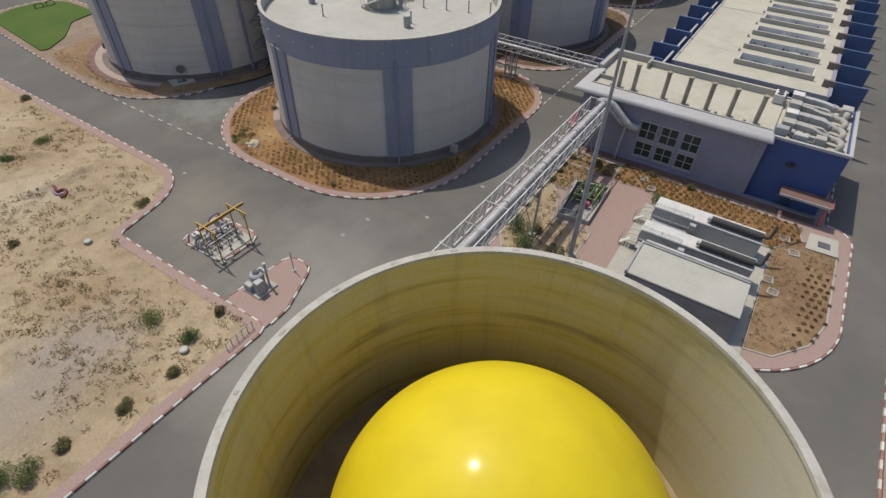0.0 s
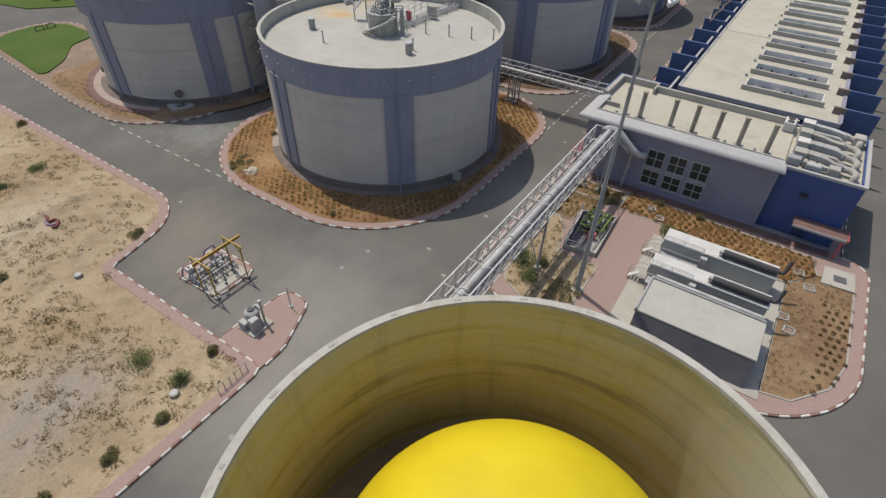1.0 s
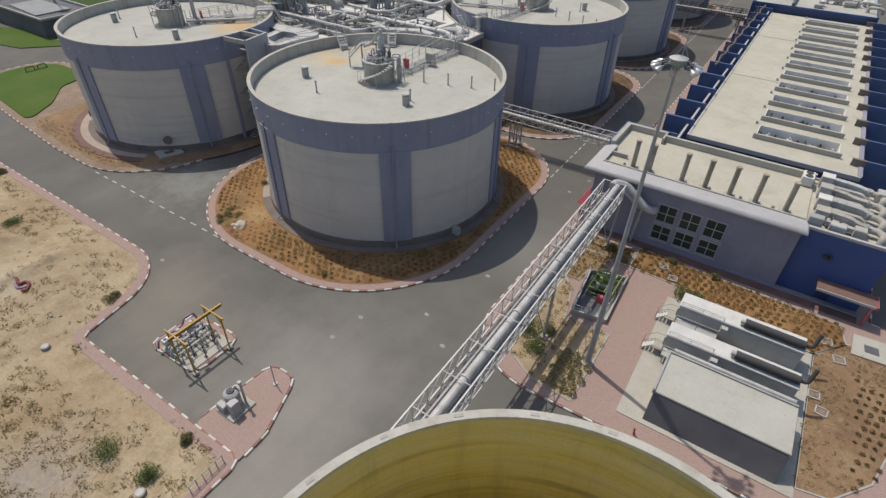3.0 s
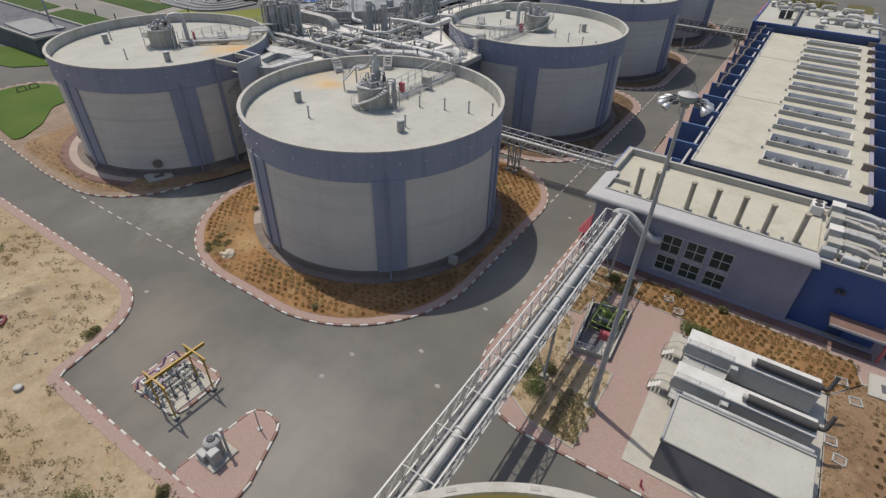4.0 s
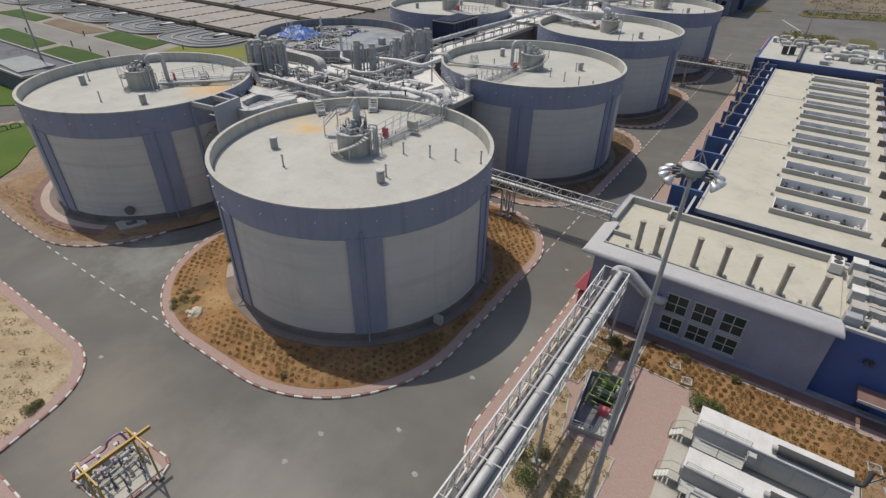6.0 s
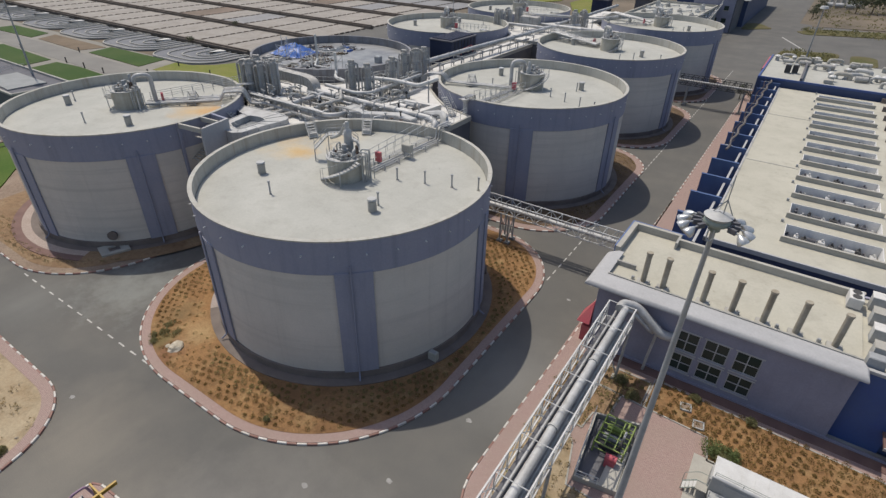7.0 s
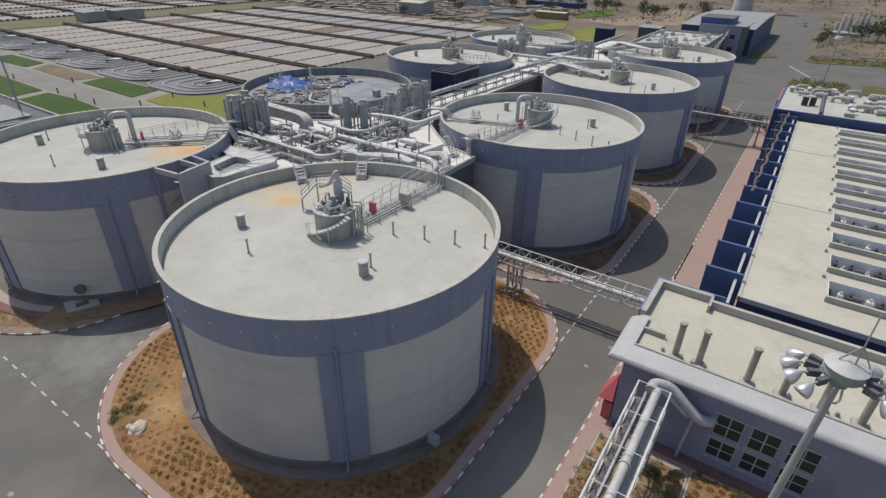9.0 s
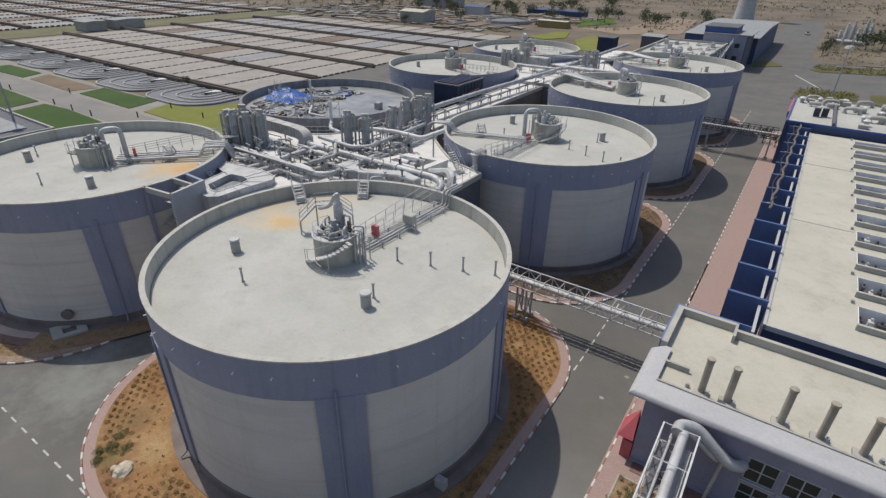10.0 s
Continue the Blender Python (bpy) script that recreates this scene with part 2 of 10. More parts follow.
SOIL = soil_material("planting_soil", (0.355, 0.203, 0.092), (0.225, 0.125, 0.06), (0.385, 0.268, 0.135),
                     (((-6.9, -16.6, 0.2), 2.0, (0.235, 0.115, 0.07), 0.85), ((-10.3, -13.4, 0.2), 2.2, (0.20, 0.145, 0.075), 0.7), ((-8.3, -16.4, 0.2), 1.7, (0.175, 0.155, 0.065), 0.7), ((-6.6, -13.9, 0.2), 2.4, (0.46, 0.32, 0.165), 0.75)))
SOIL_DUSTY = soil_material("dusty_soil", (0.33, 0.255, 0.195), (0.27, 0.20, 0.15), (0.37, 0.30, 0.23))
SOIL_TAN = soil_material("tan_planting_soil", (0.32, 0.215, 0.125), (0.235, 0.15, 0.09), (0.35, 0.265, 0.165))
SOIL_DARK = soil_material("dark_planting_soil", (0.20, 0.135, 0.085), (0.135, 0.092, 0.06), (0.25, 0.185, 0.115))
WHITE = surface("white_plastic", (0.80, 0.80, 0.78), (0.72, 0.72, 0.70), 1.0, 10, 0.6, bump=0.05)
PATH_GREY = surface("pale_grey_paving", (0.20, 0.193, 0.178), (0.245, 0.235, 0.215), 0.1, 3, 0.9)
TRACK = surface("dusty_track", (0.30, 0.235, 0.17), (0.24, 0.19, 0.14), 0.03, 0.8, 0.95, bump=0.4, grain=0.3)
BROWN_PLOT = surface("bare_brown_plot", (0.235, 0.18, 0.125), (0.17, 0.13, 0.09), 0.15, 2, 0.95, bump=0.5, grain=0.4)
VERGE_PALE = surface("pale_dry_verge", (0.195, 0.182, 0.105), (0.14, 0.138, 0.075), 0.08, 1.5, 0.95, bump=0.5, depth=0.06, grain=0.4)
PAVED_PALE = surface("pale_concrete_strip", (0.285, 0.27, 0.235), (0.235, 0.222, 0.195), 0.15, 3, 0.9)
VERGE = surface("dry_verge_grass", (0.105, 0.108, 0.038), (0.165, 0.132, 0.07), 0.15, 2.5, 0.95, bump=0.8, depth=0.06, grain=0.4)
DIRT = surface("far_earth", (0.225, 0.182, 0.135), (0.105, 0.092, 0.07), 0.03, 0.5, 0.95, bump=0.4, depth=0.3, grain=0.35)
GRASS = surface("lawn_grass", (0.058, 0.122, 0.013), (0.098, 0.146, 0.025), 0.10, 3.0, 0.9, bump=0.8, depth=0.06, grain=0.4)
GRASS_DEEP = surface("deep_green_lawn", (0.04, 0.088, 0.014), (0.062, 0.102, 0.022), 0.10, 3.0, 0.9, bump=0.8, depth=0.06, grain=0.4)
GRASS_DRY = surface("dry_grass", (0.17, 0.20, 0.035), (0.23, 0.22, 0.06), 0.12, 3.0, 0.9, bump=0.8, depth=0.06, grain=0.4)
TANK_WALL = tank_wall_material()
TANK_BLUE = surface("blue_grey_coating", (0.265, 0.28, 0.36), (0.30, 0.31, 0.38), 0.3, 7, 0.7, bump=0.12, streak_amt=0.35, streak_col=(0.13, 0.14, 0.18))
TANK_FOOT = surface("foundation_and_shade_brown", (0.16, 0.135, 0.122), (0.215, 0.18, 0.16), 0.5, 6, 0.9, bump=0.3)
PARAPET = surface("parapet_concrete", (0.49, 0.48, 0.44), (0.42, 0.41, 0.37), 0.5, 6, 0.9, streak_amt=0.6, streak_col=(0.27, 0.235, 0.18))
TANK_ROOF = roof_material("tank_roof_screed", (0.40, 0.40, 0.365), (0.46, 0.458, 0.42), (0.345, 0.34, 0.305),
                          (((-9.2, 2.0, 12.3), 3.6, (0.56, 0.42, 0.23), 0.7), ((-7.7, 1.8, 12.3), 1.9, (0.52, 0.34, 0.14), 0.62), ((-8.6, 7.8, 12.3), 4.2, (0.52, 0.42, 0.27), 0.6), ((-11.4, 4.4, 12.3), 3.0, (0.46, 0.36, 0.24), 0.5),
                           ((-28.0, 3.8, 12.3), 4.2, (0.56, 0.38, 0.18), 0.75), ((-25.4, 5.4, 12.3), 3.4, (0.54, 0.29, 0.10), 0.85)))
T6_BAND = surface("stained_grey_coating", (0.27, 0.275, 0.295), (0.20, 0.195, 0.20), 0.5, 7, 0.8, bump=0.2, streak_amt=0.75, streak_col=(0.13, 0.115, 0.10))
CREAM_ROOF = roof_material("cream_roof_membrane", (0.44, 0.422, 0.352), (0.495, 0.475, 0.40), (0.35, 0.33, 0.275))
CONCRETE = surface("plain_concrete", (0.42, 0.41, 0.375), (0.345, 0.335, 0.31), 0.5, 6, 0.9, streak_amt=0.3)
LINING = surface("pale_slot_lining", (0.82, 0.81, 0.79), (0.75, 0.74, 0.72), 0.4, 6, 0.85, bump=0.05, streak_amt=0.3)
CONCRETE_PALE = surface("pale_concrete", (0.45, 0.435, 0.39), (0.38, 0.365, 0.325), 0.4, 6, 0.88)
WALL_LILAC = surface("pale_lilac_render", (0.315, 0.312, 0.388), (0.272, 0.268, 0.335), 0.4, 8, 0.88, bump=0.1, streak_amt=0.2)
FASCIA = surface("white_fascia", (0.46, 0.46, 0.46), (0.42, 0.42, 0.42), 0.3, 6, 0.8, bump=0.06, streak_amt=0.12)
EAVE = surface("grey_white_eave", (0.47, 0.47, 0.475), (0.42, 0.42, 0.425), 0.25, 6, 0.85, bump=0.05, streak_amt=0.15)
BLUE = surface("royal_blue_paint", (0.042, 0.085, 0.27), (0.055, 0.105, 0.265), 0.4, 6, 0.6, bump=0.08)
FIN_BLUE = surface("weathered_blue_paint", (0.052, 0.098, 0.235), (0.07, 0.12, 0.245), 0.4, 6, 0.65, bump=0.08, streak_amt=0.2)
BLUE_PALE = surface("faded_blue_paint", (0.09, 0.15, 0.33), (0.13, 0.19, 0.36), 0.6, 6, 0.65)
STACK = surface("streaked_stack_concrete", (0.42, 0.385, 0.315), (0.31, 0.27, 0.205), 0.9, 6, 0.9, streak_amt=0.7, streak_col=(0.13, 0.10, 0.07))
NAVY_DARK = surface("dark_navy_cladding", (0.028, 0.036, 0.072), (0.04, 0.047, 0.08), 0.4, 6, 0.7, bump=0.08)
NAVY = surface("navy_paint", (0.036, 0.062, 0.15), (0.046, 0.072, 0.15), 0.4, 6, 0.6, bump=0.08)
RED = surface("red_paint", (0.50, 0.09, 0.115), (0.46, 0.12, 0.13), 0.8, 8, 0.55, bump=0.05)
OCHRE_WALL = surface("faded_ochre_render", (0.36, 0.27, 0.115), (0.28, 0.215, 0.105), 0.3, 4, 0.9)
YELLOW_STEEL = surface("yellow_steel_paint", (0.45, 0.28, 0.032), (0.37, 0.23, 0.04), 1.5, 12, 0.5, bump=0.1)
GALV = surface("galvanised_steel", (0.52, 0.525, 0.52), (0.39, 0.39, 0.38), 0.8, 10, 0.6, metal=0.1, bump=0.1)
STEEL_GREY = surface("grey_painted_steel", (0.39, 0.40, 0.405), (0.31, 0.32, 0.325), 0.8, 10, 0.6, metal=0.1, bump=0.1)
GEN_GREY = surface("grey_sheet_casing", (0.44, 0.45, 0.445), (0.37, 0.38, 0.375), 0.6, 8, 0.65, bump=0.1, streak_amt=0.25)
STEEL_WHITE = surface("white_painted_steel", (0.64, 0.64, 0.625), (0.54, 0.535, 0.515), 0.8, 10, 0.5, bump=0.1)
PIPE = surface("aluminium_clad_pipe", (0.53, 0.535, 0.535), (0.385, 0.38, 0.365), 0.9, 8, 0.55, metal=0.12, bump=0.15)
WEATHERED = surface("weathered_cladding", (0.57, 0.555, 0.525), (0.42, 0.405, 0.375), 0.9, 7, 0.65, metal=0.1, bump=0.35, grain=0.4, streak=(2.6, 2.6, 0.16), streak_amt=0.75, streak_col=(0.16, 0.15, 0.135))
DECK_PALE = surface("sunlit_deck_screed", (0.68, 0.67, 0.64), (0.58, 0.57, 0.545), 0.5, 6, 0.9)
DARK = surface("dark_rubber", (0.035, 0.035, 0.037), (0.055, 0.053, 0.05), 0.8, 9, 0.7, bump=0.2)
DARK_ROOF = surface("dark_slate_coating", (0.11, 0.112, 0.128), (0.15, 0.15, 0.163), 0.4, 8, 0.8, bump=0.2)
CHARCOAL = surface("matt_charcoal_paint", (0.06, 0.06, 0.063), (0.085, 0.083, 0.082), 0.8, 9, 0.8, bump=0.2)
GREEN_GREY = surface("grey_green_steel", (0.30, 0.345, 0.31), (0.25, 0.29, 0.26), 1.0, 9, 0.6)
GREY_ROOF = surface("grey_sheet_roof", (0.30, 0.31, 0.31), (0.25, 0.26, 0.26), 0.4, 6, 0.7, bump=0.1)
DRUM = surface("weathered_drum_concrete", (0.47, 0.45, 0.39), (0.37, 0.35, 0.295), 0.6, 7, 0.9, bump=0.25, streak_amt=0.55, streak_col=(0.22, 0.20, 0.16))
OLIVE = olive_wall_material()
GH_FLOOR = surface("damp_brown_floor", (0.26, 0.20, 0.13), (0.36, 0.28, 0.18), 0.5, 6, 0.7, bump=0.3)
MANHOLE = surface("weathered_manhole_concrete", (0.33, 0.315, 0.275), (0.26, 0.245, 0.21), 1.5, 9, 0.9)
PEBBLE = surface("sandy_pebbles", (0.42, 0.365, 0.28), (0.33, 0.28, 0.21), 2.0, 9, 0.95, bump=0.5)
STONE = surface("pale_rock", (0.54, 0.49, 0.40), (0.38, 0.335, 0.265), 2.0, 9, 0.95, bump=0.6, depth=0.05)
LEAF_DRY = foliage("dry_shrub_leaves", (0.28, 0.225, 0.115), (0.46, 0.375, 0.21))
LEAF_SCRUB = foliage("dull_scrub_leaves", (0.19, 0.185, 0.08), (0.33, 0.305, 0.145))
LEAF_GREEN = foliage("fresh_scrub_leaves", (0.165, 0.225, 0.08), (0.285, 0.335, 0.15))
LEAF_PALE = foliage("pale_olive_leaves", (0.27, 0.245, 0.115), (0.42, 0.375, 0.195))
LEAF_WEED = foliage("olive_weeds", (0.235, 0.225, 0.105), (0.37, 0.35, 0.185))
LEAF_BROWN = foliage("dark_brown_clumps", (0.125, 0.092, 0.043), (0.235, 0.17, 0.085))
LEAF_STRAW = foliage("straw_tufts", (0.34, 0.255, 0.13), (0.50, 0.39, 0.22))
LEAF_BED = foliage("bedding_leaves", (0.17, 0.135, 0.045), (0.38, 0.255, 0.10))
LEAF_OLIVE = foliage("olive_shrub_leaves", (0.22, 0.20, 0.075), (0.36, 0.315, 0.14))
# distance haze is mixed into this lighter, greyer green
LEAF_TREE = foliage("hazy_tree_leaves", (0.075, 0.09, 0.055), (0.125, 0.14, 0.085))
HOSE_RED = surface("dull_red_plastic", (0.24, 0.07, 0.06), (0.17, 0.06, 0.055), 1.0, 9, 0.7, bump=0.1)
CONDUIT = surface("dusty_grey_conduit", (0.19, 0.17, 0.16), (0.12, 0.105, 0.10), 1.0, 9, 0.85, bump=0.3)
RUST = surface("rust_brown_steel", (0.06, 0.043, 0.036), (0.095, 0.066, 0.052), 1.0, 9, 0.85, bump=0.3)
BARK = surface("bark", (0.16, 0.12, 0.08), (0.10, 0.075, 0.05), 2.0, 12, 0.95, bump=0.6)
TARP = surface("blue_tarpaulin", (0.03, 0.11, 0.40), (0.045, 0.15, 0.47), 0.7, 5, 0.5, bump=0.3)
PURPLE = surface("purple_pipe_paint", (0.22, 0.13, 0.22), (0.28, 0.18, 0.26), 1.0, 8, 0.5)
GREEN_STEEL = surface("green_painted_steel", (0.20, 0.28, 0.06), (0.26, 0.33, 0.1), 1.0, 8, 0.5)
SLUDGE = roof_material("dried_sludge_bed", (0.34, 0.318, 0.288), (0.29, 0.267, 0.24), (0.23, 0.195, 0.165))
SLUDGE_DARK = surface("wet_sludge_bed", (0.165, 0.13, 0.10), (0.24, 0.185, 0.15), 0.1, 2, 0.9)
BED_WALL = surface("weathered_bed_wall", (0.145, 0.12, 0.10), (0.20, 0.17, 0.145), 0.3, 3, 0.95)
WET_ROOF = surface("wet_streaked_screed", (0.175, 0.18, 0.185), (0.36, 0.36, 0.355), 0.35, 4, 0.42, bump=0.3)
FAR_YARD = surface("dark_works_yard", (0.165, 0.155, 0.145), (0.095, 0.09, 0.085), 0.05, 0.5, 0.95, bump=0.3, grain=0.4)
BASIN_BLUE = surface("blue_grey_basin_lining", (0.16, 0.165, 0.18), (0.205, 0.208, 0.218), 0.2, 2, 0.7)
WATER_GREY = surface("grey_basin_lining", (0.20, 0.195, 0.19), (0.25, 0.24, 0.235), 0.2, 2, 0.6)


def glass_material():
    m, nt, b = shader("painted_reflection_glass")
    # a faint greenish reflection is painted into the base colour
    b.inputs["Base Color"].default_value = (0.04, 0.052, 0.045, 1)
    b.inputs["Roughness"].default_value = 0.08
    b.inputs["IOR"].default_value = 1.5
    return m


def dome_material():
    m, nt, b = shader("yellow_membrane")
    p = coords(nt)
    w = noise_out(nt, p, 0.35, 4, 0.55)
    c = mix(nt, ramp(nt, w, [(0.4, (0, 0, 0)), (0.65, (1, 1, 1))]), (0.63, 0.50, 0.016), (0.57, 0.44, 0.014))
    s = noise_out(nt, p, 1.0, 5, 0.65, (0.9, 0.9, 0.1))
    c = mix(nt, ramp(nt, s, [(0.56, (0, 0, 0)), (0.82, (0.25,) * 3)]), c, (0.50, 0.36, 0.02))
    nt.links.new(c, b.inputs["Base Color"])
    b.inputs["Roughness"].default_value = 0.55
    b.inputs["Coat Weight"].default_value = 0.12
    b.inputs["Coat Roughness"].default_value = 0.16
    bumped(nt, b, w, 0.05, 0.05)
    return m


GLASS = glass_material()
DOME = dome_material()
MIRROR_STEEL = surface("brushed_lamp_housing", (0.62, 0.63, 0.63), (0.5, 0.51, 0.51), 3, 15, 0.36, metal=0.55, bump=0.05)


# ---- mesh building ----
class Geo:
    """Collects vertices and faces of one mesh."""

    def __init__(self):
        self.v, self.f = [], []

    def put(self, verts, faces):
        o = len(self.v)
        self.v += [tuple(p) for p in verts]
        self.f += [tuple(i + o for i in f) for f in faces]
        return self

    def box(self, x0, x1, y0, y1, z0, z1):
        vs = [(x0, y0, z0), (x1, y0, z0), (x1, y1, z0), (x0, y1, z0), (x0, y0, z1), (x1, y0, z1), (x1, y1, z1), (x0, y1, z1)]
        return self.put(vs, [(3, 2, 1, 0), (4, 5, 6, 7), (0, 1, 5, 4), (1, 2, 6, 5), (2, 3, 7, 6), (3, 0, 4, 7)])

    def bbox(self, x0, x1, y0, y1, z0, z1, c=0.05):
        """A box whose top edges are chamfered by c."""
        lo = [(x0, y0, z0), (x1, y0, z0), (x1, y1, z0), (x0, y1, z0)]
        md = [(x, y, z1 - c) for x, y, _ in lo]
        hi = [(x0 + c, y0 + c, z1), (x1 - c, y0 + c, z1), (x1 - c, y1 - c, z1), (x0 + c, y1 - c, z1)]
        fs = [(3, 2, 1, 0), (8, 9, 10, 11)]
        for i in range(4):
            j = (i + 1) % 4
            fs += [(i, j, 4 + j, 4 + i), (4 + i, 4 + j, 8 + j, 8 + i)]
        return self.put(lo + md + hi, fs)

    def turned(self, cx, cy, z0, z1, sx, sy, yaw):
        """An upright box turned by yaw degrees."""
        c, s = math.cos(radians(yaw)), math.sin(radians(yaw))
        q = [(-sx / 2, -sy / 2), (sx / 2, -sy / 2), (sx / 2, sy / 2), (-sx / 2, sy / 2)]
        q = [(cx + a * c - b * s, cy + a * s + b * c) for a, b in q]
        return self.prism(q, z0, z1)

    def prism(self, poly, z0, z1, bottom=True):
        n = len(poly)
        vs = [(x, y, z0) for x, y in poly] + [(x, y, z1) for x, y in poly]
        fs = [tuple(range(n, 2 * n))] + ([tuple(reversed(range(n)))] if bottom else [])
        fs += [(i, (i + 1) % n, n + (i + 1) % n, n + i) for i in range(n)]
        return self.put(vs, fs)

    def strip(self, outer, inner, z0, z1):
        """A band between two closed outlines of equal length: top, and both sides."""
        n = len(outer)
        vs = [(x, y, z1) for x, y in outer] + [(x, y, z1) for x, y in inner]
        vs += [(x, y, z0) for x, y in outer] + [(x, y, z0) for x, y in inner]
        fs = []
        for i in range(n):
            j = (i + 1) % n
            fs += [(i, j, n + j, n + i), (2 * n + i, 2 * n + j, j, i), (n + i, n + j, 3 * n + j, 3 * n + i)]
        return self.put(vs, fs)

    def cyl(self, x, y, z0, z1, r0, r1=None, n=16):
        r1 = r0 if r1 is None else r1
        a = [2 * math.pi * i / n for i in range(n)]
        vs = [(x + r0 * math.cos(t), y + r0 * math.sin(t), z0) for t in a] + [(x + r1 * math.cos(t), y + r1 * math.sin(t), z1) for t in a]
        fs = [tuple(reversed(range(n))), tuple(range(n, 2 * n))]
        fs += [(i, (i + 1) % n, n + (i + 1) % n, n + i) for i in range(n)]
        return self.put(vs, fs)

    def revolve(self, profile, n=64, a0=0.0, a1=360.0, cx=0.0, cy=0.0):
        """A profile of (r, z), turned about the upright axis from a0 to a1 degrees; open at profile ends."""
        full = abs(a1 - a0 - 360) < 1e-6
        k = n if full else n + 1
        m = len(profile)
        vs = []
        for i in range(k):
            t = radians(a0 + (a1 - a0) * i / n)
            vs += [(cx + r * math.cos(t), cy + r * math.sin(t), z) for r, z in profile]
        fs = []
        for i in range(n):
            j = (i + 1) % k
            fs += [(i * m + p, j * m + p, j * m + p + 1, i * m + p + 1) for p in range(m - 1)]
        if not full:
            fs += [tuple(range(m)), tuple(reversed(range((k - 1) * m, k * m)))]
        return self.put(vs, fs)

    def tube(self, pts, r, n=8, bend=0.0):
        """A round bar along points; bend rounds its corners."""
        pts = [Vector(p) for p in pts]
        if bend and len(pts) > 2:
            out = [pts[0]]
            for a, b, c in zip(pts, pts[1:], pts[2:]):
                d = min(bend, (b - a).length * 0.45, (c - b).length * 0.45)
                p, q = b + (a - b).normalized() * d, b + (c - b).normalized() * d
                out += [p.lerp(b, s).lerp(b.lerp(q, s), s) for s in (0, 0.25, 0.5, 0.75, 1)]
            pts = out + [pts[-1]]
        frames, ref = [], None
        for i, p in enumerate(pts):
            d = (pts[min(i + 1, len(pts) - 1)] - pts[max(i - 1, 0)]).normalized()
            if ref is None:
                ref = d.orthogonal().normalized() if abs(d.z) > 0.9 else Vector((0, 0, 1))
            u = (ref - d * ref.dot(d)).normalized()
            ref = u
            frames.append((p, u, d.cross(u)))
        vs = [p + (u * math.cos(t) + w * math.sin(t)) * r for p, u, w in frames for t in [2 * math.pi * (k + 0.5) / n for k in range(n)]]
        fs = []
        for i in range(len(frames) - 1):
            fs += [(i * n + k, i * n + (k + 1) % n, (i + 1) * n + (k + 1) % n, (i + 1) * n + k) for k in range(n)]
        fs += [tuple(reversed(range(n))), tuple(range((len(frames) - 1) * n, len(frames) * n))]
        return self.put(vs, fs)

    def bar(self, a, b, w):
        """A square bar of side w."""
        return self.tube([a, b], w * 0.707, 4)

    def ball(self, x, y, z, r, n=10, m=6, squash=1.0, rough=0.0):
        vs, fs = [(x, y, z - r * squash)], []
        for j in range(1, m):
            t = math.pi * j / m
            for i in range(n):
                a = 2 * math.pi * i / n
                k = r * (1 + rough * random.uniform(-1, 1))
                vs.append((x + k * math.sin(t) * math.cos(a), y + k * math.sin(t) * math.sin(a), z - k * squash * math.cos(t)))
        vs.append((x, y, z + r * squash))
        for i in range(n):
            fs.append((0, 1 + (i + 1) % n, 1 + i))
            for j in range(m - 2):
                p, q = 1 + j * n + i, 1 + j * n + (i + 1) % n
                fs.append((p, q, q + n, p + n))
            fs.append((len(vs) - 1, 1 + (m - 2) * n + i, 1 + (m - 2) * n + (i + 1) % n))
        return self.put(vs, fs)

    def blades(self, x, y, z, r, h, count, size, spread=1.0):
        """Small leaf clumps: crossed leaves scattered through a low mound."""
        for _ in range(count):
            t, k = random.uniform(0, 2 * math.pi), r * math.sqrt(random.random())
            zz = z + h * random.random() * (1 - 0.6 * (k / max(r, 1e-6)) ** 2)
            p = Vector((x + k * math.cos(t), y + k * math.sin(t), zz))
            d = Vector((random.uniform(-1, 1), random.uniform(-1, 1), random.uniform(0.1, 1.2) * spread)).normalized()
            e = d.cross(Vector((random.uniform(-1, 1), random.uniform(-1, 1), random.uniform(-1, 1)))).normalized()
            s = size * random.uniform(0.6, 1.3)
            self.put([p - e * s * 0.35, p + d * s * 0.6 - e * s * 0.1, p + d * s, p + e * s * 0.35], [(0, 1, 2, 3)])
        return self

    def mesh(self, name, material, smooth=40.0, shift=(0, 0, 0)):
        me = bpy.data.meshes.new(name)
        sx, sy, sz = shift
        me.from_pydata([(x - sx, y - sy, z - sz) for x, y, z in self.v], [], self.f)
        me.materials.append(material)
        if smooth:
            me.polygons.foreach_set("use_smooth", [True] * len(me.polygons))
            me.set_sharp_from_angle(angle=radians(smooth))
        me.update()
        return me


def thing(name, label, category, at=(0, 0, 0), group="", kind=""):
    """An Empty at the thing's base, to hold its parts."""
    ob = new(name)
    ob.empty_display_size = 0.3
    ob.location = at
    return tagged(ob, label, category, group, kind)


def origin_of(ob):
    at = Vector((0, 0, 0))
    while ob is not None:
        at += ob.location
        ob = ob.parent
    return at


def part(name, geo, material, parent=None, label="", smooth=40.0, kind=""):
    """Links a Geo, given in the world's coordinates, as one mesh under a thing or a part."""
    ob = new(name, geo.mesh(name, material, smooth, origin_of(parent)))
    ob.parent = parent
    return tagged(ob, label, kind=kind)


def whole(name, geo, material, label, category, at=(0, 0, 0), group="", kind="", smooth=40.0):
    """A top-level thing that is one mesh."""
    ob = new(name, geo.mesh(name, material, smooth, at))
    ob.location = at
    return tagged(ob, label, category, group, kind)


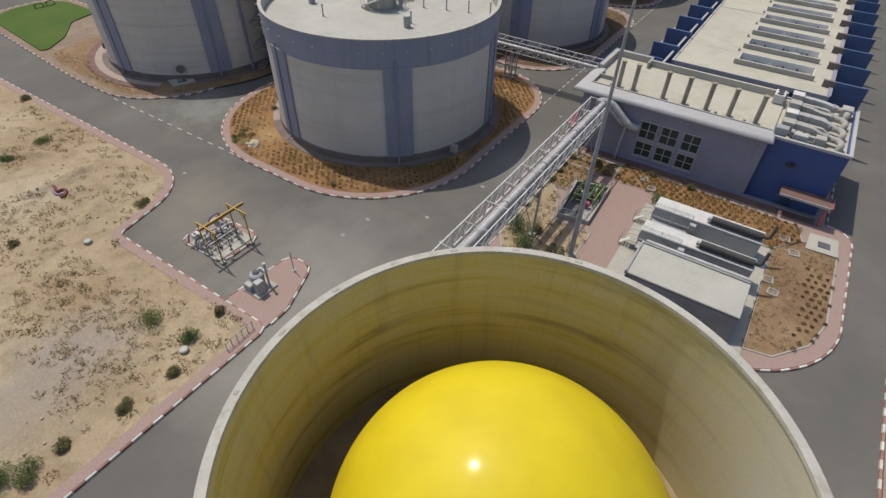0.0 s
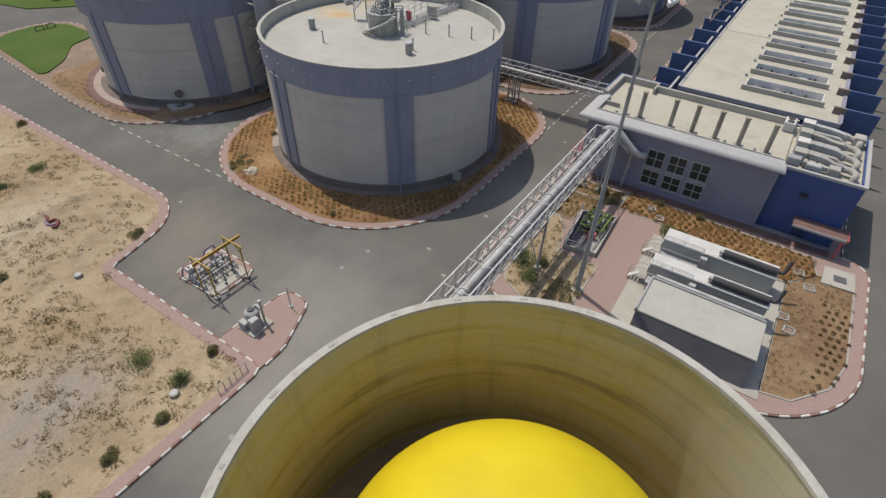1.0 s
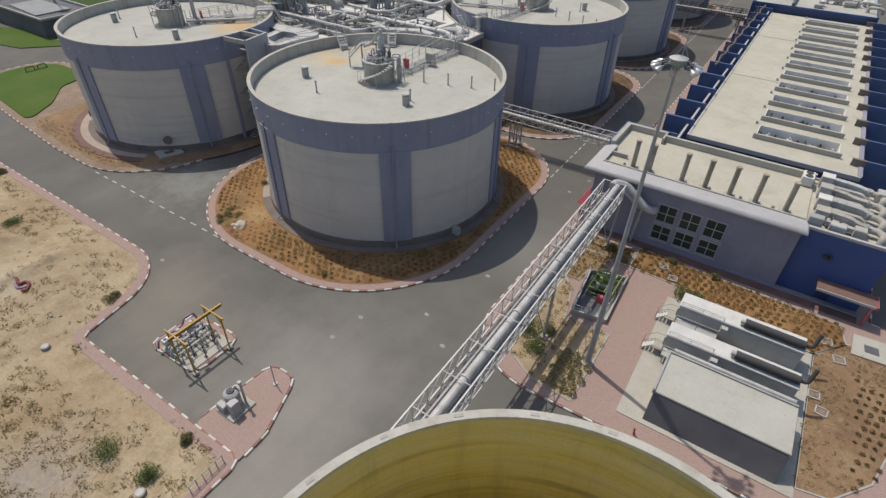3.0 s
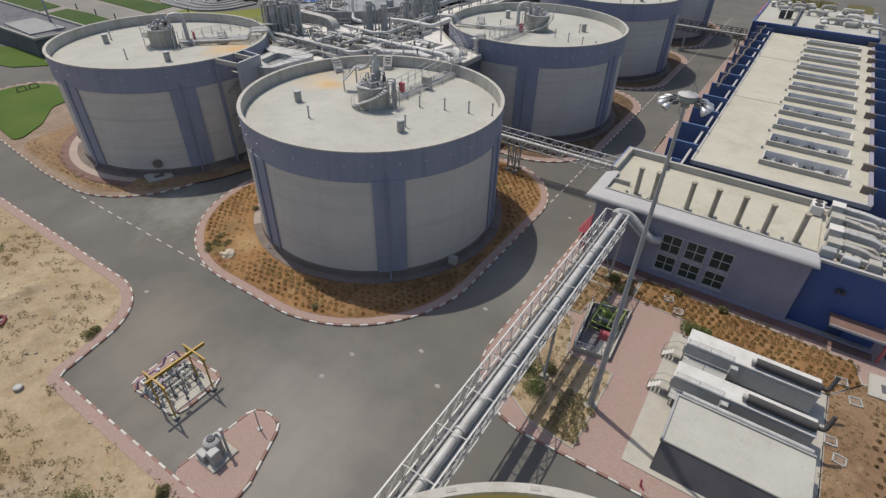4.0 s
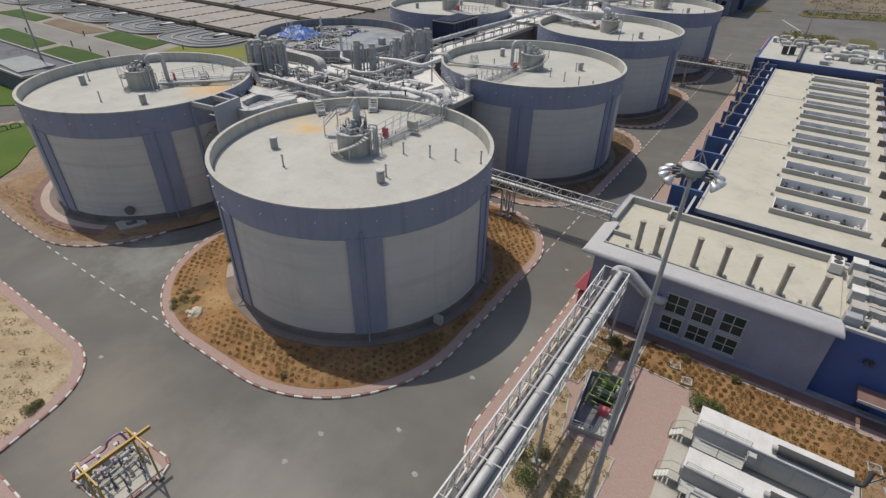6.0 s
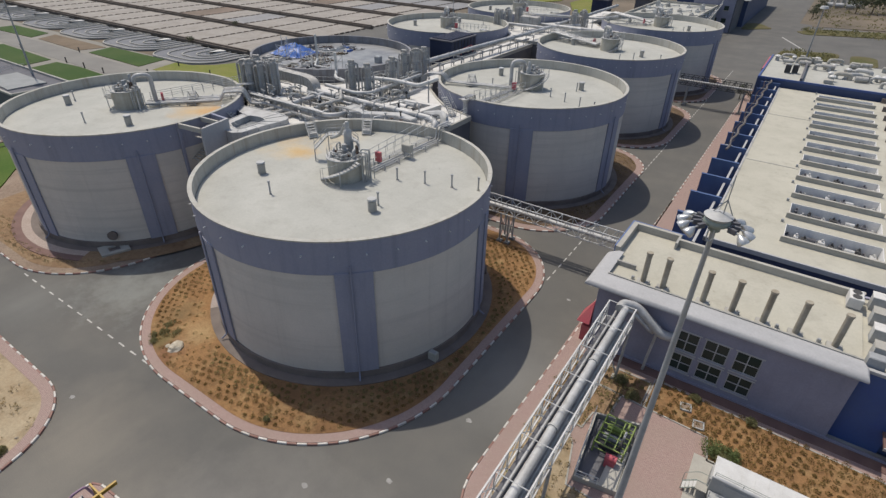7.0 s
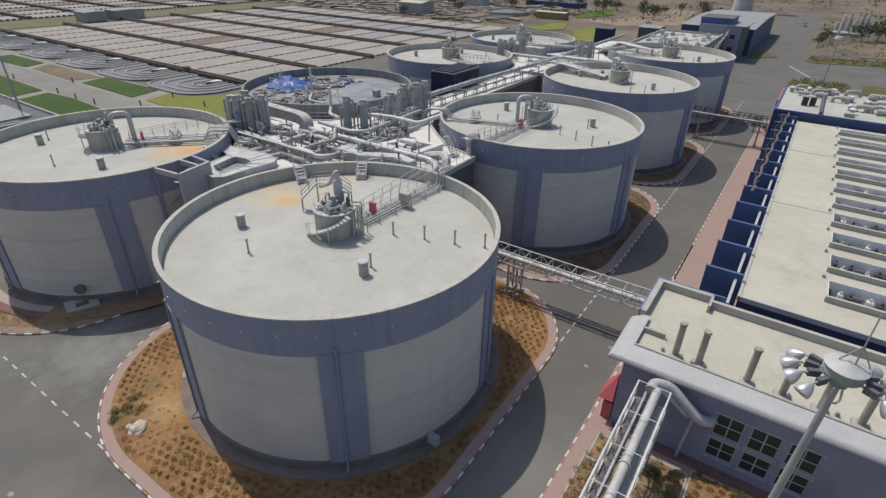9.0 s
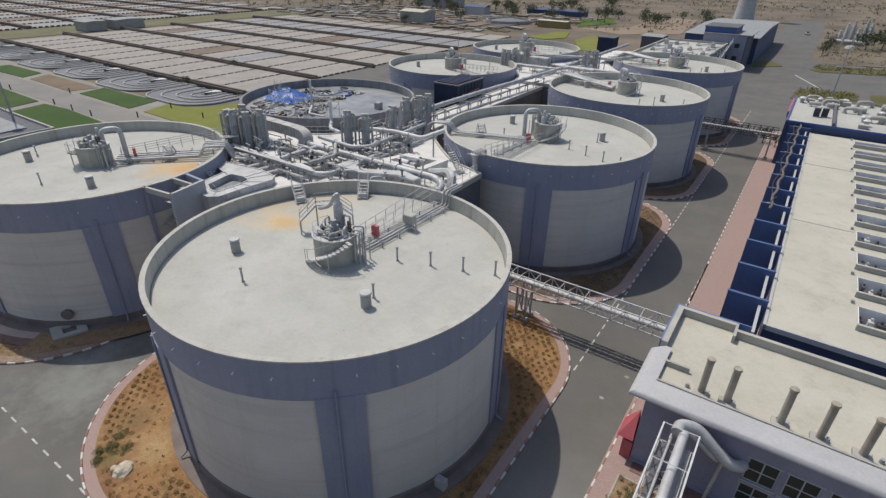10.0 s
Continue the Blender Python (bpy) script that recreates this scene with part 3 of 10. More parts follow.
# ---- outlines ----
def rounded(corners, step=0.5):
    """A closed outline from corners (x, y, radius), counter-clockwise."""
    out, n = [], len(corners)
    for i in range(n):
        a, b, c = (Vector(corners[(i + k) % n][:2]) for k in (-1, 0, 1))
        r = corners[i][2]
        u, w = (a - b).normalized(), (c - b).normalized()
        half = math.acos(max(-1, min(1, u.dot(w)))) / 2
        if r < 0.05 or half > 1.55:
            out.append(tuple(b))
            continue
        d = r / math.tan(half)
        p, q = b + u * d, b + w * d
        centre = b + (u + w).normalized() * (r / math.sin(half))
        t0 = math.atan2(p.y - centre.y, p.x - centre.x)
        t1 = math.atan2(q.y - centre.y, q.x - centre.x)
        dt = (t1 - t0 + math.pi) % (2 * math.pi) - math.pi
        k = max(2, int(abs(dt) * r / step))
        out += [(centre.x + r * math.cos(t0 + dt * s / k), centre.y + r * math.sin(t0 + dt * s / k)) for s in range(k + 1)]
    return out


def inset(poly, d):
    """The outline moved inwards by d (counter-clockwise outlines)."""
    n, out = len(poly), []
    for i in range(n):
        a, b, c = (Vector(poly[(i + k) % n]) for k in (-1, 0, 1))
        u, w = (b - a).normalized(), (c - b).normalized()
        nu, nw = Vector((-u.y, u.x)), Vector((-w.y, w.x))
        m = (nu + nw)
        m = m.normalized() / max(0.35, math.sqrt((1 + nu.dot(nw)) / 2))
        out.append(tuple(b + m * d))
    return out


def inside(poly, x, y):
    hit, j = False, len(poly) - 1
    for i in range(len(poly)):
        (xi, yi), (xj, yj) = poly[i], poly[j]
        if (yi > y) != (yj > y) and x < (xj - xi) * (y - yi) / (yj - yi) + xi:
            hit = not hit
        j = i
    return hit


def along(pts, step, closed=False):
    """Points and directions every step metres along a polyline."""
    pts = [Vector(p) for p in pts] + ([Vector(pts[0])] if closed else [])
    out, left = [], step / 2
    for a, b in zip(pts, pts[1:]):
        d = (b - a).length
        if d < 1e-6:
            continue
        u, s = (b - a) / d, left
        while s <= d:
            out.append((a + u * s, u))
            s += step
        left = s - d
    return out


# ---- ground, roads, islands ----
BLOCK = 0.75
kerb_red_block = Geo().bbox(-0.36, 0.36, -0.075, 0.075, -0.05, 0.17, 0.03).mesh("kerb_block", KERB_RED, 0)
kerb_white_block = Geo().bbox(-0.36, 0.36, -0.075, 0.075, -0.05, 0.17, 0.03).mesh("kerb_block", KERB_WHITE, 0)


def hill(x, y, amp=1.0):
    return amp * (0.55 * noise.noise((x * 0.05, y * 0.05, 0.3)) + 0.22 * noise.noise((x * 0.17, y * 0.17, 2.0)) + 0.09 * noise.noise((x * 0.6, y * 0.6, 5.0)))


def ground_sheet():
    g = Geo()
    xs = [-3000, -1500, -700, -400, -260, -140, -60, 0, 70, 140, 260, 500, 1000, 2500]
    ys = [-1500, -600, -250, -120, -50, 20, 90, 160, 240, 330, 450, 650, 1000, 1800, 3500]
    g.put([(x, y, -0.10) for y in ys for x in xs],
          [(j * len(xs) + i, j * len(xs) + i + 1, (j + 1) * len(xs) + i + 1, (j + 1) * len(xs) + i) for j in range(len(ys) - 1) for i in range(len(xs) - 1)])
    return whole("ground", g, DIRT, "dry brown earth with scrub reaching to the horizon", "ground", kind="structure", smooth=0)


ground_sheet()

road_outline = [(-150, -80), (110, -80), (110, 190), (60, 225), (24, 232), (24, 420), (4, 420), (4, 232), (-60, 170), (-60, 140), (-104, 140), (-104, 28), (-180, 28), (-180, -30), (-150, -30)]
whole("road", Geo().prism(road_outline, -0.3, 0.0), ASPHALT, "grey worn asphalt road with pale dust patches", "road", kind="structure", smooth=0)


def kerb_run(pts, parent, closed=True, first=0, gaps=()):
    """Red and white kerb blocks along an outline, each one a piece."""
    for i, (p, u) in enumerate(along(pts, BLOCK, closed)):
        if any(x0 <= p.x <= x1 and y0 <= p.y <= y1 for x0, x1, y0, y1 in gaps):
            continue
        ob = new("kerb_block", (kerb_white_block, kerb_red_block)[(i + first) % 2])
        ob.parent = parent
        ob.matrix_local = Matrix.Translation(Vector((p.x, p.y, 0.0)) - origin_of(parent)) @ Matrix.Rotation(math.atan2(u.y, u.x), 4, "Z")


def kerb_far(pts, parent, closed=True):
    """The far kerbs, joined by colour."""
    for k, m in ((0, KERB_WHITE), (1, KERB_RED)):
        g = Geo()
        for i, (p, u) in enumerate(along(pts, BLOCK, closed)):
            if i % 2 == k:
                g.turned(p.x, p.y, -0.05, 0.17, 0.72, 0.15, math.degrees(math.atan2(u.y, u.x)))
        part("kerb_blocks", g, m, parent, "painted kerb blocks", 0, kind="stuff")


def to_edge(poly, x, y):
    """Distance to an outline, and its nearest point."""
    best = (1e9, x, y)
    for i in range(len(poly)):
        (ax, ay), (bx, by) = poly[i - 1], poly[i]
        dx, dy = bx - ax, by - ay
        t = max(0.0, min(1.0, ((x - ax) * dx + (y - ay) * dy) / max(1e-9, dx * dx + dy * dy)))
        px, py = ax + t * dx, ay + t * dy
        d = math.hypot(x - px, y - py)
        if d < best[0]:
            best = (d, px, py)
    return best


def bed_mesh(poly, z, amp, step, holes=(), shape=None):
    """A soil bed with a gently uneven top; holes: circles (x, y, r) left out."""
    g = Geo()
    x0, x1 = min(p[0] for p in poly), max(p[0] for p in poly)
    y0, y1 = min(p[1] for p in poly), max(p[1] for p in poly)
    nx, ny = int((x1 - x0) / step) + 2, int((y1 - y0) / step) + 2
    index = {}

    def vert(i, j):
        if (i, j) not in index:
            x, y = x0 + (i - 0.5) * step, y0 + (j - 0.5) * step
            d, px, py = to_edge(poly, x, y)
            if not inside(poly, x, y):
                x, y, d = px, py, 0.0
            for a, b, r in holes:
                q = math.hypot(x - a, y - b)
                if q < r:
                    x, y = a + (x - a) * r / q, b + (y - b) * r / q
                d = min(d, max(0.0, q - r))
            index[i, j] = len(g.v)
            h = shape(x, y, d) if shape else max(0.0, 0.06 + hill(x * 2.3, y * 2.3, amp)) * min(1.0, d / 0.8)
            g.v.append((x, y, z + h))
        return index[i, j]

    for j in range(ny):
        for i in range(nx):
            x, y = x0 + i * step, y0 + j * step
            corner = any(inside(poly, x + a * step / 2, y + b * step / 2) for a in (-1, 1) for b in (-1, 1))
            if corner and not any(all((x + e * step / 2 - a) ** 2 + (y + f * step / 2 - b) ** 2 < r * r for e in (-1, 1) for f in (-1, 1)) for a, b, r in holes):
                g.f.append((vert(i, j), vert(i + 1, j), vert(i + 1, j + 1), vert(i, j + 1)))
    return g


def island(name, label, outline, paver_width, soil, amp=0.35, holes=(), near=True, z=0.15, gaps=(), base=PAVER, step=0.45, bed_poly=None):
    isl = thing(name, label, "traffic island", (outline[0][0], outline[0][1], 0), kind="structure")
    edge, inner = inset(outline, 0.10), inset(outline, paver_width)
    part("paving", Geo().prism(edge, -0.1, z), base, isl, "red concrete paver strip", 0)
    if soil:
        part("planting_bed", bed_mesh(bed_poly or inner, z + 0.02, amp, step, holes), soil, isl, "dry ochre planting soil", 60)
    if near:
        kerb_run(outline, isl, gaps=gaps)
    elif near is not None:
        kerb_far(outline, isl)
    return isl


T1, T2, T3, T4, T5, T6, T7, T8 = (0, 0), (-35.6, -0.4), (0.1, 38.1), (0.2, 70.8), (0.8, 104.5), (-35.3, 34.6), (-36.5, 71.5), (-35.5, 103.5)
RT = 13.25
isl1 = rounded([(-17.0, -19.0, 13.0), (16.05, -19.0, 13.0), (16.05, 19.0, 9.5), (-17.0, 19.0, 0.4)])
isl2 = rounded([(-76, -15.3, 6.5), (-52, -17.5, 40), (-40, -18.5, 40), (-21.9, -18.6, 11), (-21.9, 16, 0.4), (-56, 16, 6), (-56, -1.0, 4), (-76, -1.0, 6)])
isl3 = rounded([(-17.1, 20.6, 0.3), (15.9, 20.6, 9.5), (15.9, 55, 8), (-17.1, 55, 0.3)])
isl4 = rounded([(-17.1, 56.0, 0.3), (15.9, 56.0, 8.5), (15.9, 87, 8), (-17.1, 87, 0.3)])
isl5 = rounded([(-17.1, 89.0, 0.3), (15.9, 89.0, 8.5), (15.9, 121, 8), (-17.1, 121, 0.3)])
bed2 = rounded([(-50.5, -16.6, 3), (-40, -17.5, 30), (-22.9, -17.6, 10.0), (-22.9, 14.6, 0.4), (-54.5, 14.6, 4)])
island("island_1", "kerbed planted island of ochre soil round the tank", isl1, 0.85, SOIL, holes=[(0, 0, 14.0)])
island("island_2", "kerbed island with soil and gravel round the tank", isl2, 1.0, SOIL_TAN, holes=[(*T2, 16.0)], step=0.6, bed_poly=bed2, base=SOIL_DUSTY)
island("island_3", "kerbed island of dark soil round the tank", isl3, 1.1, SOIL_DARK, holes=[(*T3, 14.0)], near=False, step=0.6)
island("island_4", "kerbed island of dark soil round the tank", isl4, 1.1, SOIL_DARK, holes=[(*T4, 14.0)], near=False, step=0.8)
island("island_5", "kerbed island of dark soil round the tank", isl5, 1.1, SOIL_DARK, holes=[(*T5, 14.0)], near=False, step=0.8)

# lawn beside the second tank
ring = Geo().revolve([(RT + 1.9, 0.215), (RT + 1.9, 0.25), (RT + 2.9, 0.25), (RT + 2.9, 0.1)], 48, 110, 300, T2[0], T2[1])
whole("paver_ring", ring, KERB_DARK, "dark red paver ring round the tank", "paving", (*T2, 0), kind="structure", smooth=0)
ring = Geo().revolve([(RT + 0.9, 0.2), (RT + 0.9, 0.24), (RT + 1.9, 0.235), (RT + 1.9, 0.1)], 48, 110, 300, T2[0], T2[1])
whole("paver_ring", ring, PAVER_PALE, "pale pink paver ring round the tank", "paving", (*T2, 0), kind="structure", smooth=0)
ring = Geo().revolve([(RT + 0.9, 0.2), (RT + 0.9, 0.235), (RT + 2.3, 0.26), (RT + 3.1, 0.2)], 40, -60, 110, T2[0], T2[1])
whole("soil_ring", ring, SOIL_TAN, "bare brown soil along the tank", "ground", (*T2, 0), kind="structure", smooth=40)
lawn_1 = rounded([(-74.6, -14.2, 6), (-51.2, -16.6, 0.8), (-55.0, -11.4, 5), (-60.5, -7.4, 3), (-62.0, -2.3, 1.0), (-74.6, -2.3, 5)])
whole("lawn_1", Geo().prism(lawn_1, 0.0, 0.30), GRASS, "mown green lawn inside a kerb", "lawn", kind="structure", smooth=0)

rk = thing("cycle_rack", "dark steel hoop rack at the edge of the lawn", "rack", (-71.4, -6.0, 0.2))
for k in range(2):
    y = -7.6 + 1.9 * k
    part("hoop", Geo().tube([(-71.4, y, 0.2), (-71.4, y, 1.0), (-71.3, y + 1.3, 1.0), (-71.3, y + 1.3, 0.2)], 0.07, 8, 0.3), DARK, rk)
part("base_rail", Geo().bar((-71.4, -7.8, 0.32), (-71.3, -4.2, 0.32), 0.1), DARK, rk)

# sand field: edged by kerb and a paver strip
sand_edge = rounded([(-160, -150, 1), (14.9, -150, 1), (14.9, -33.7, 0.8), (-4.4, -33.8, 0.6), (-6.6, -24.5, 6.5), (-160, -23.6, 1)])
sand_thing = thing("sand_field", "pale sandy waste ground with dry scrub and tracks", "sand", (-4.4, -33.8, 0), kind="structure")
sand_inner = inset(sand_edge, 0.9)
near_sand = rounded([(-75, -75, 0), (14.25, -75, 0), (14.25, -34.4, 0.8), (-5.0, -34.5, 0.6), (-7.2, -25.1, 6.5), (-75, -24.6, 0)])


def sand_height(x, y, d):
    """Sand rises from the kerb strip into low dunes, with a bowl and a bank."""
    rise = min(1.0, max(0.0, (d - 0.7) / 3.0))
    h = 0.75 * hill(x, y) + 0.12 + 0.5 * math.exp(-((x + 16) ** 2 + (y + 30.5) ** 2) / 18) - 0.4 * math.exp(-((x + 10) ** 2 + (y + 42) ** 2) / 40)
    h -= 0.22 * math.exp(-(abs(math.hypot(x + 22, y + 52) - 14) / 0.35) ** 2) + 0.2 * math.exp(-(abs(math.hypot(x + 22, y + 52) - 16.2) / 0.35) ** 2)
    for ax, ay, bx, by, hh in ((-16.1, -34.9, -15.4, -29.7, 0.45), (-27.8, -33.2, -20.3, -30.1, 0.5), (-7.9, -35.3, -9.9, -32.7, 0.3), (-7.3, -38.5, -4.0, -40.1, 0.3)):
        k = max(0.0, min(1.0, ((x - ax) * (bx - ax) + (y - ay) * (by - ay)) / ((bx - ax) ** 2 + (by - ay) ** 2)))
        wob = 0.5 * noise.noise((x * 0.5, y * 0.5, 9.0))
        q = math.hypot(x - ax - k * (bx - ax) + wob, y - ay - k * (by - ay) + wob)
        h += hh * math.exp(-(q / 0.55) ** 2)
    return max(-0.07, rise * h)


def sand_level(x, y):
    return 0.125 + sand_height(x, y, to_edge(near_sand, x, y)[0])


def sand_relief():
    return bed_mesh(near_sand, 0.125, 0.0, 0.42, shape=sand_height)


part("sand_surface", sand_relief(), SAND, sand_thing, "wind-blown pale sand", 60)
part("far_sand", Geo().prism(rounded([(-160, -150, 0), (14.0, -150, 0), (14.0, -74.8, 0), (-74.8, -74.8, 0), (-74.8, -24.6, 0), (-160, -24.6, 0)]), 0.0, 0.16), SAND, sand_thing, "", 0)
part("paver_strip", Geo().strip(inset(sand_edge, 0.08), sand_inner, -0.1, 0.16), PAVER, sand_thing, "red paver strip behind the kerb", 0)
kerb_run([(14.9, -72)] + [p for p in sand_edge if p[0] > -70 and p[1] > -70] + [(-62, -24.26)], sand_thing, closed=False)

# median with pavers at the road fork
median = rounded([(9.9, -33.7, 0.5), (14.9, -34.5, 0.6), (14.75, -31.5, 2.2), (12.9, -26.9, 1.4), (10.4, -27.0, 0.8)])
island("median", "red paved kerbed median at the road fork", median, 0.6, None, gaps=[(8, 16, -36, -33.4)])
gantry_island = rounded([(0.7, -31.2, 0.8), (6.3, -31.0, 1.0), (6.2, -26.6, 0.9), (0.8, -26.9, 0.8)])
island("island_6", "small kerbed paved island under the lifting frame", gantry_island, 0.5, None)

# eastern island with buildings
isl_e = rounded([(21.4, -18.0, 6.4), (51.75, -17.2, 9.0), (51.75, 5.1, 2.0), (49.4, 5.4, 0.3), (49.4, 112, 2), (22.2, 112, 2), (22.2, 30, 0.0), (21.4, 20, 0.0)])
east = island("island_7", "long paved and planted island with the buildings", isl_e, 1.0, None, near=None)
first_far = next(i for i, p in enumerate(isl_e) if p[1] > 100)
kerb_run([(22.2, 40)] + isl_e[:first_far][:-1] + [(49.4, 30)], east, closed=False)
kerb_far([(49.4, 30)] + isl_e[first_far:-1] + [(22.2, 40)], east, closed=False)


def bed(label, poly, soil=SOIL, amp=0.25):
    ob = whole("planting_bed", bed_mesh(poly, 0.17, amp, 0.4), soil, label, "planting bed", (poly[0][0], poly[0][1], 0), kind="structure", smooth=60)
    part("edging", Geo().strip(inset(poly, -0.06), inset(poly, 0.06), 0.1, 0.21), CONCRETE, ob, "pale concrete edging", 0)
    return ob


bed_west = [(22.7, -8.5), (23.3, -12.4), (25.0, -15.2), (27.6, -16.7), (31.0, -17.0), (31.1, -9.0), (27.2, -9.0), (26.3, -5.6), (25.0, -3.9), (22.7, -3.9)]
bed_strip = [(22.7, -3.8), (26.3, -3.8), (26.5, -2.0), (27.6, -1.7), (27.8, 1.1), (22.7, 1.1)]
bed_nook = [(22.9, 1.2), (26.4, 1.2), (29.4, 0.9), (29.4, 3.8), (22.9, 3.8)]
bed_north = [(29.6, 0.9), (34.4, 0.7), (34.8, -1.5), (45.6, -1.5), (47.8, 1.2), (47.2, 3.6), (29.6, 4.4)]
bed_east = [(45.6, -15.0), (47.6, -14.6), (49.8, -11.9), (50.7, -8.7), (50.7, 1.6), (48.0, 1.4), (45.6, -1.4)]
for poly in (bed_west, bed_strip, bed_nook, bed_north, bed_east):
    if sum(a[0] * b[1] - b[0] * a[1] for a, b in zip(poly, poly[1:] + poly[:1])) < 0:
        poly.reverse()
bed("sandy planting bed under the pipe bridge", bed_west, SAND)
bed("sandy planting strip along the kerb", bed_strip, SOIL_TAN)
bed("sandy planting bed at the foot of the pipe bridge", bed_nook, SOIL_TAN)
bed("ochre planting bed along the building", bed_north, SOIL)
bed("ochre planting bed beside the generator housing", bed_east, SOIL_TAN)

# eastern verge over the road
verge = rounded([(54.2, -80, 0), (110, -80, 0), (110, 140, 0), (56.5, 140, 0)])
verge_thing = thing("verge", "paved verge with a red and white kerb and sand", "verge", (54.2, -80, 0), kind="structure")
part("paving", Geo().prism([(54.3, -80), (56.0, -80), (58.5, 140), (56.6, 140)], -0.1, 0.15), PAVER, verge_thing, "", 0)
part("sand_surface", Geo().prism([(56.0, -80), (110, -80), (110, 140), (58.5, 140)], -0.1, 0.13), SAND, verge_thing, "", 0)
kerb_far([(54.2, -80), (54.75, -20), (55.2, 0), (56.5, 140)], verge_thing, closed=False)

# painted dashes across the mouths of the side roads, and spots on the asphalt
dash_y = Geo().box(-0.065, 0.065, -0.43, 0.43, 0.002, 0.006).mesh("road_dash", ROAD_PAINT, 0)
dash_x = Geo().box(-0.43, 0.43, -0.065, 0.065, 0.002, 0.006).mesh("road_dash", ROAD_PAINT, 0)
marks = thing("road_markings", "broken white edge lines on the asphalt", "road marking", (0, -18.75, 0), kind="structure")


def dash(mesh, x, y):
    ob = new("road_dash", mesh)
    ob.parent = marks
    ob.location = Vector((x, y, 0)) - marks.location


for i in range(13):
    dash(dash_x, -7.25 - 1.86 * i, -18.75)
for y0, n in ((13.0, 12), (48.0, 10), (80.0, 11), (115.0, 10)):
    for i in range(n):
        dash(dash_y, 15.95, y0 + 1.5 * i)
part("road_line", Geo().put([(21.2, 193.2, 0.006), (21.6, 193.4, 0.006), (29.7, 172.2, 0.006), (29.3, 172.0, 0.006)], [(0, 3, 2, 1)]), ROAD_PAINT, marks, "long white line at the far junction", 0)
for x, y in ((12.6, -19.1), (17.1, -15.6), (12.2, -22.2), (20.2, -17.8), (18.9, -8.1), (19.2, 10.7), (20.2, 14.5), (17.4, -38.6), (-8.2, -24.2)):
    g = Geo()
    g.prism([(x + 0.24 * math.cos(a) * random.uniform(0.7, 1.2), y + 0.2 * math.sin(a) * random.uniform(0.7, 1.2)) for a in [k * 0.628 for k in range(10)]], 0.001, 0.007)
    whole("paint_spot", g, SPOT_PAINT, "worn grey paint spot on the asphalt", "paint spot", (x, y, 0), group="paint spots on the road", smooth=0)


# ---- digester tanks ----
ROOF_Z, RIM_Z = 12.25, 13.5


def tank_shell(at, phase, label, far=False, roof_mat=TANK_ROOF, band_mat=TANK_BLUE, rim_mat=PARAPET, apron=APRON):
    """A round tank: wall, foot, top band, six pilasters with downpipes, parapet, roof, spouts."""
    cx, cy = at
    n = 96 if not far else 64
    tk = thing("digester_tank", label, "tank", (cx, cy, 0), group="round digester tanks")
    part("wall", Geo().revolve([(RT - 0.06, 0.5), (RT - 0.06, 10.9)], n, cx=cx, cy=cy), TANK_WALL, tk, "grey coated concrete wall")
    part("foundation", Geo().revolve([(RT - 0.2, 0.95), (RT + 0.10, 0.9), (RT + 0.14, 0.0)], n, cx=cx, cy=cy), TANK_FOOT, tk, "dark foundation ring")
    # shade painted into the apron: pale arc towards the sun, dark arc elsewhere
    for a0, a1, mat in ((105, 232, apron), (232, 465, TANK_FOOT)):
        part("apron", Geo().revolve([(RT + 0.1, 0.27), (RT + 0.95, 0.24), (RT + 0.95, 0.0)], n // 2, a0, a1, cx, cy), mat, tk, "apron ring, sun and shade painted as pale and dark arcs")
    part("top_band", Geo().revolve([(RT - 0.06, 10.6), (RT + 0.03, 10.62), (RT + 0.03, RIM_Z - 0.1), (RT - 0.0, RIM_Z - 0.08)], n, cx=cx, cy=cy), band_mat, tk, "painted top band")
    part("parapet", Geo().revolve([(RT + 0.05, RIM_Z - 0.12), (RT + 0.07, RIM_Z), (RT - 0.3, RIM_Z), (RT - 0.32, ROOF_Z - 0.1)], n, cx=cx, cy=cy), rim_mat, tk, "concrete parapet")
    g = Geo().revolve([(RT - 0.36, ROOF_Z), (7.0, ROOF_Z + 0.06), (0.02, ROOF_Z + 0.14)], n, cx=cx, cy=cy)
    part("roof", g, roof_mat, tk, "pale cement screed roof")
    for k in range(6):
        a = phase + 60 * k
        w = 6.1
        p = Geo().revolve([(RT - 0.05, 0.9), (RT + 0.10, 0.9), (RT + 0.10, 10.75), (RT - 0.05, 10.8)], 8, a - w, a + w, cx, cy)
        pil = part("pilaster", p, TANK_BLUE, tk, "blue-grey pilaster")
        t = radians(a - 0.9)
        x, y = cx + (RT + 0.17) * math.cos(t), cy + (RT + 0.17) * math.sin(t)
        dp = Geo().tube([(x, y, 11.35), (x, y, 0.75), (cx + (RT + 0.7) * math.cos(t), cy + (RT + 0.7) * math.sin(t), 0.42)], 0.07, 8, 0.2)
        part("downpipe", dp, TANK_BLUE, pil)
        if k % 3 == 1:
            part("outlet_flange", Geo().tube([(cx + (RT - 0.1) * math.cos(t + 0.42), cy + (RT - 0.1) * math.sin(t + 0.42), 1.7), (cx + (RT + 0.35) * math.cos(t + 0.42), cy + (RT + 0.35) * math.sin(t + 0.42), 1.7)], 0.5, 20), TANK_FOOT, tk, "dark round manway cover")
    m = Geo().tube([(-0.1, 0, 0), (0.2, 0, -0.01)], 0.045, 8).mesh("spout", WHITE)
    for k in range(36 if not far else 24):
        a = radians(phase + 4.5 + k * (360 / (36 if not far else 24)))
        ob = new("spout", m)
        ob.parent = tk
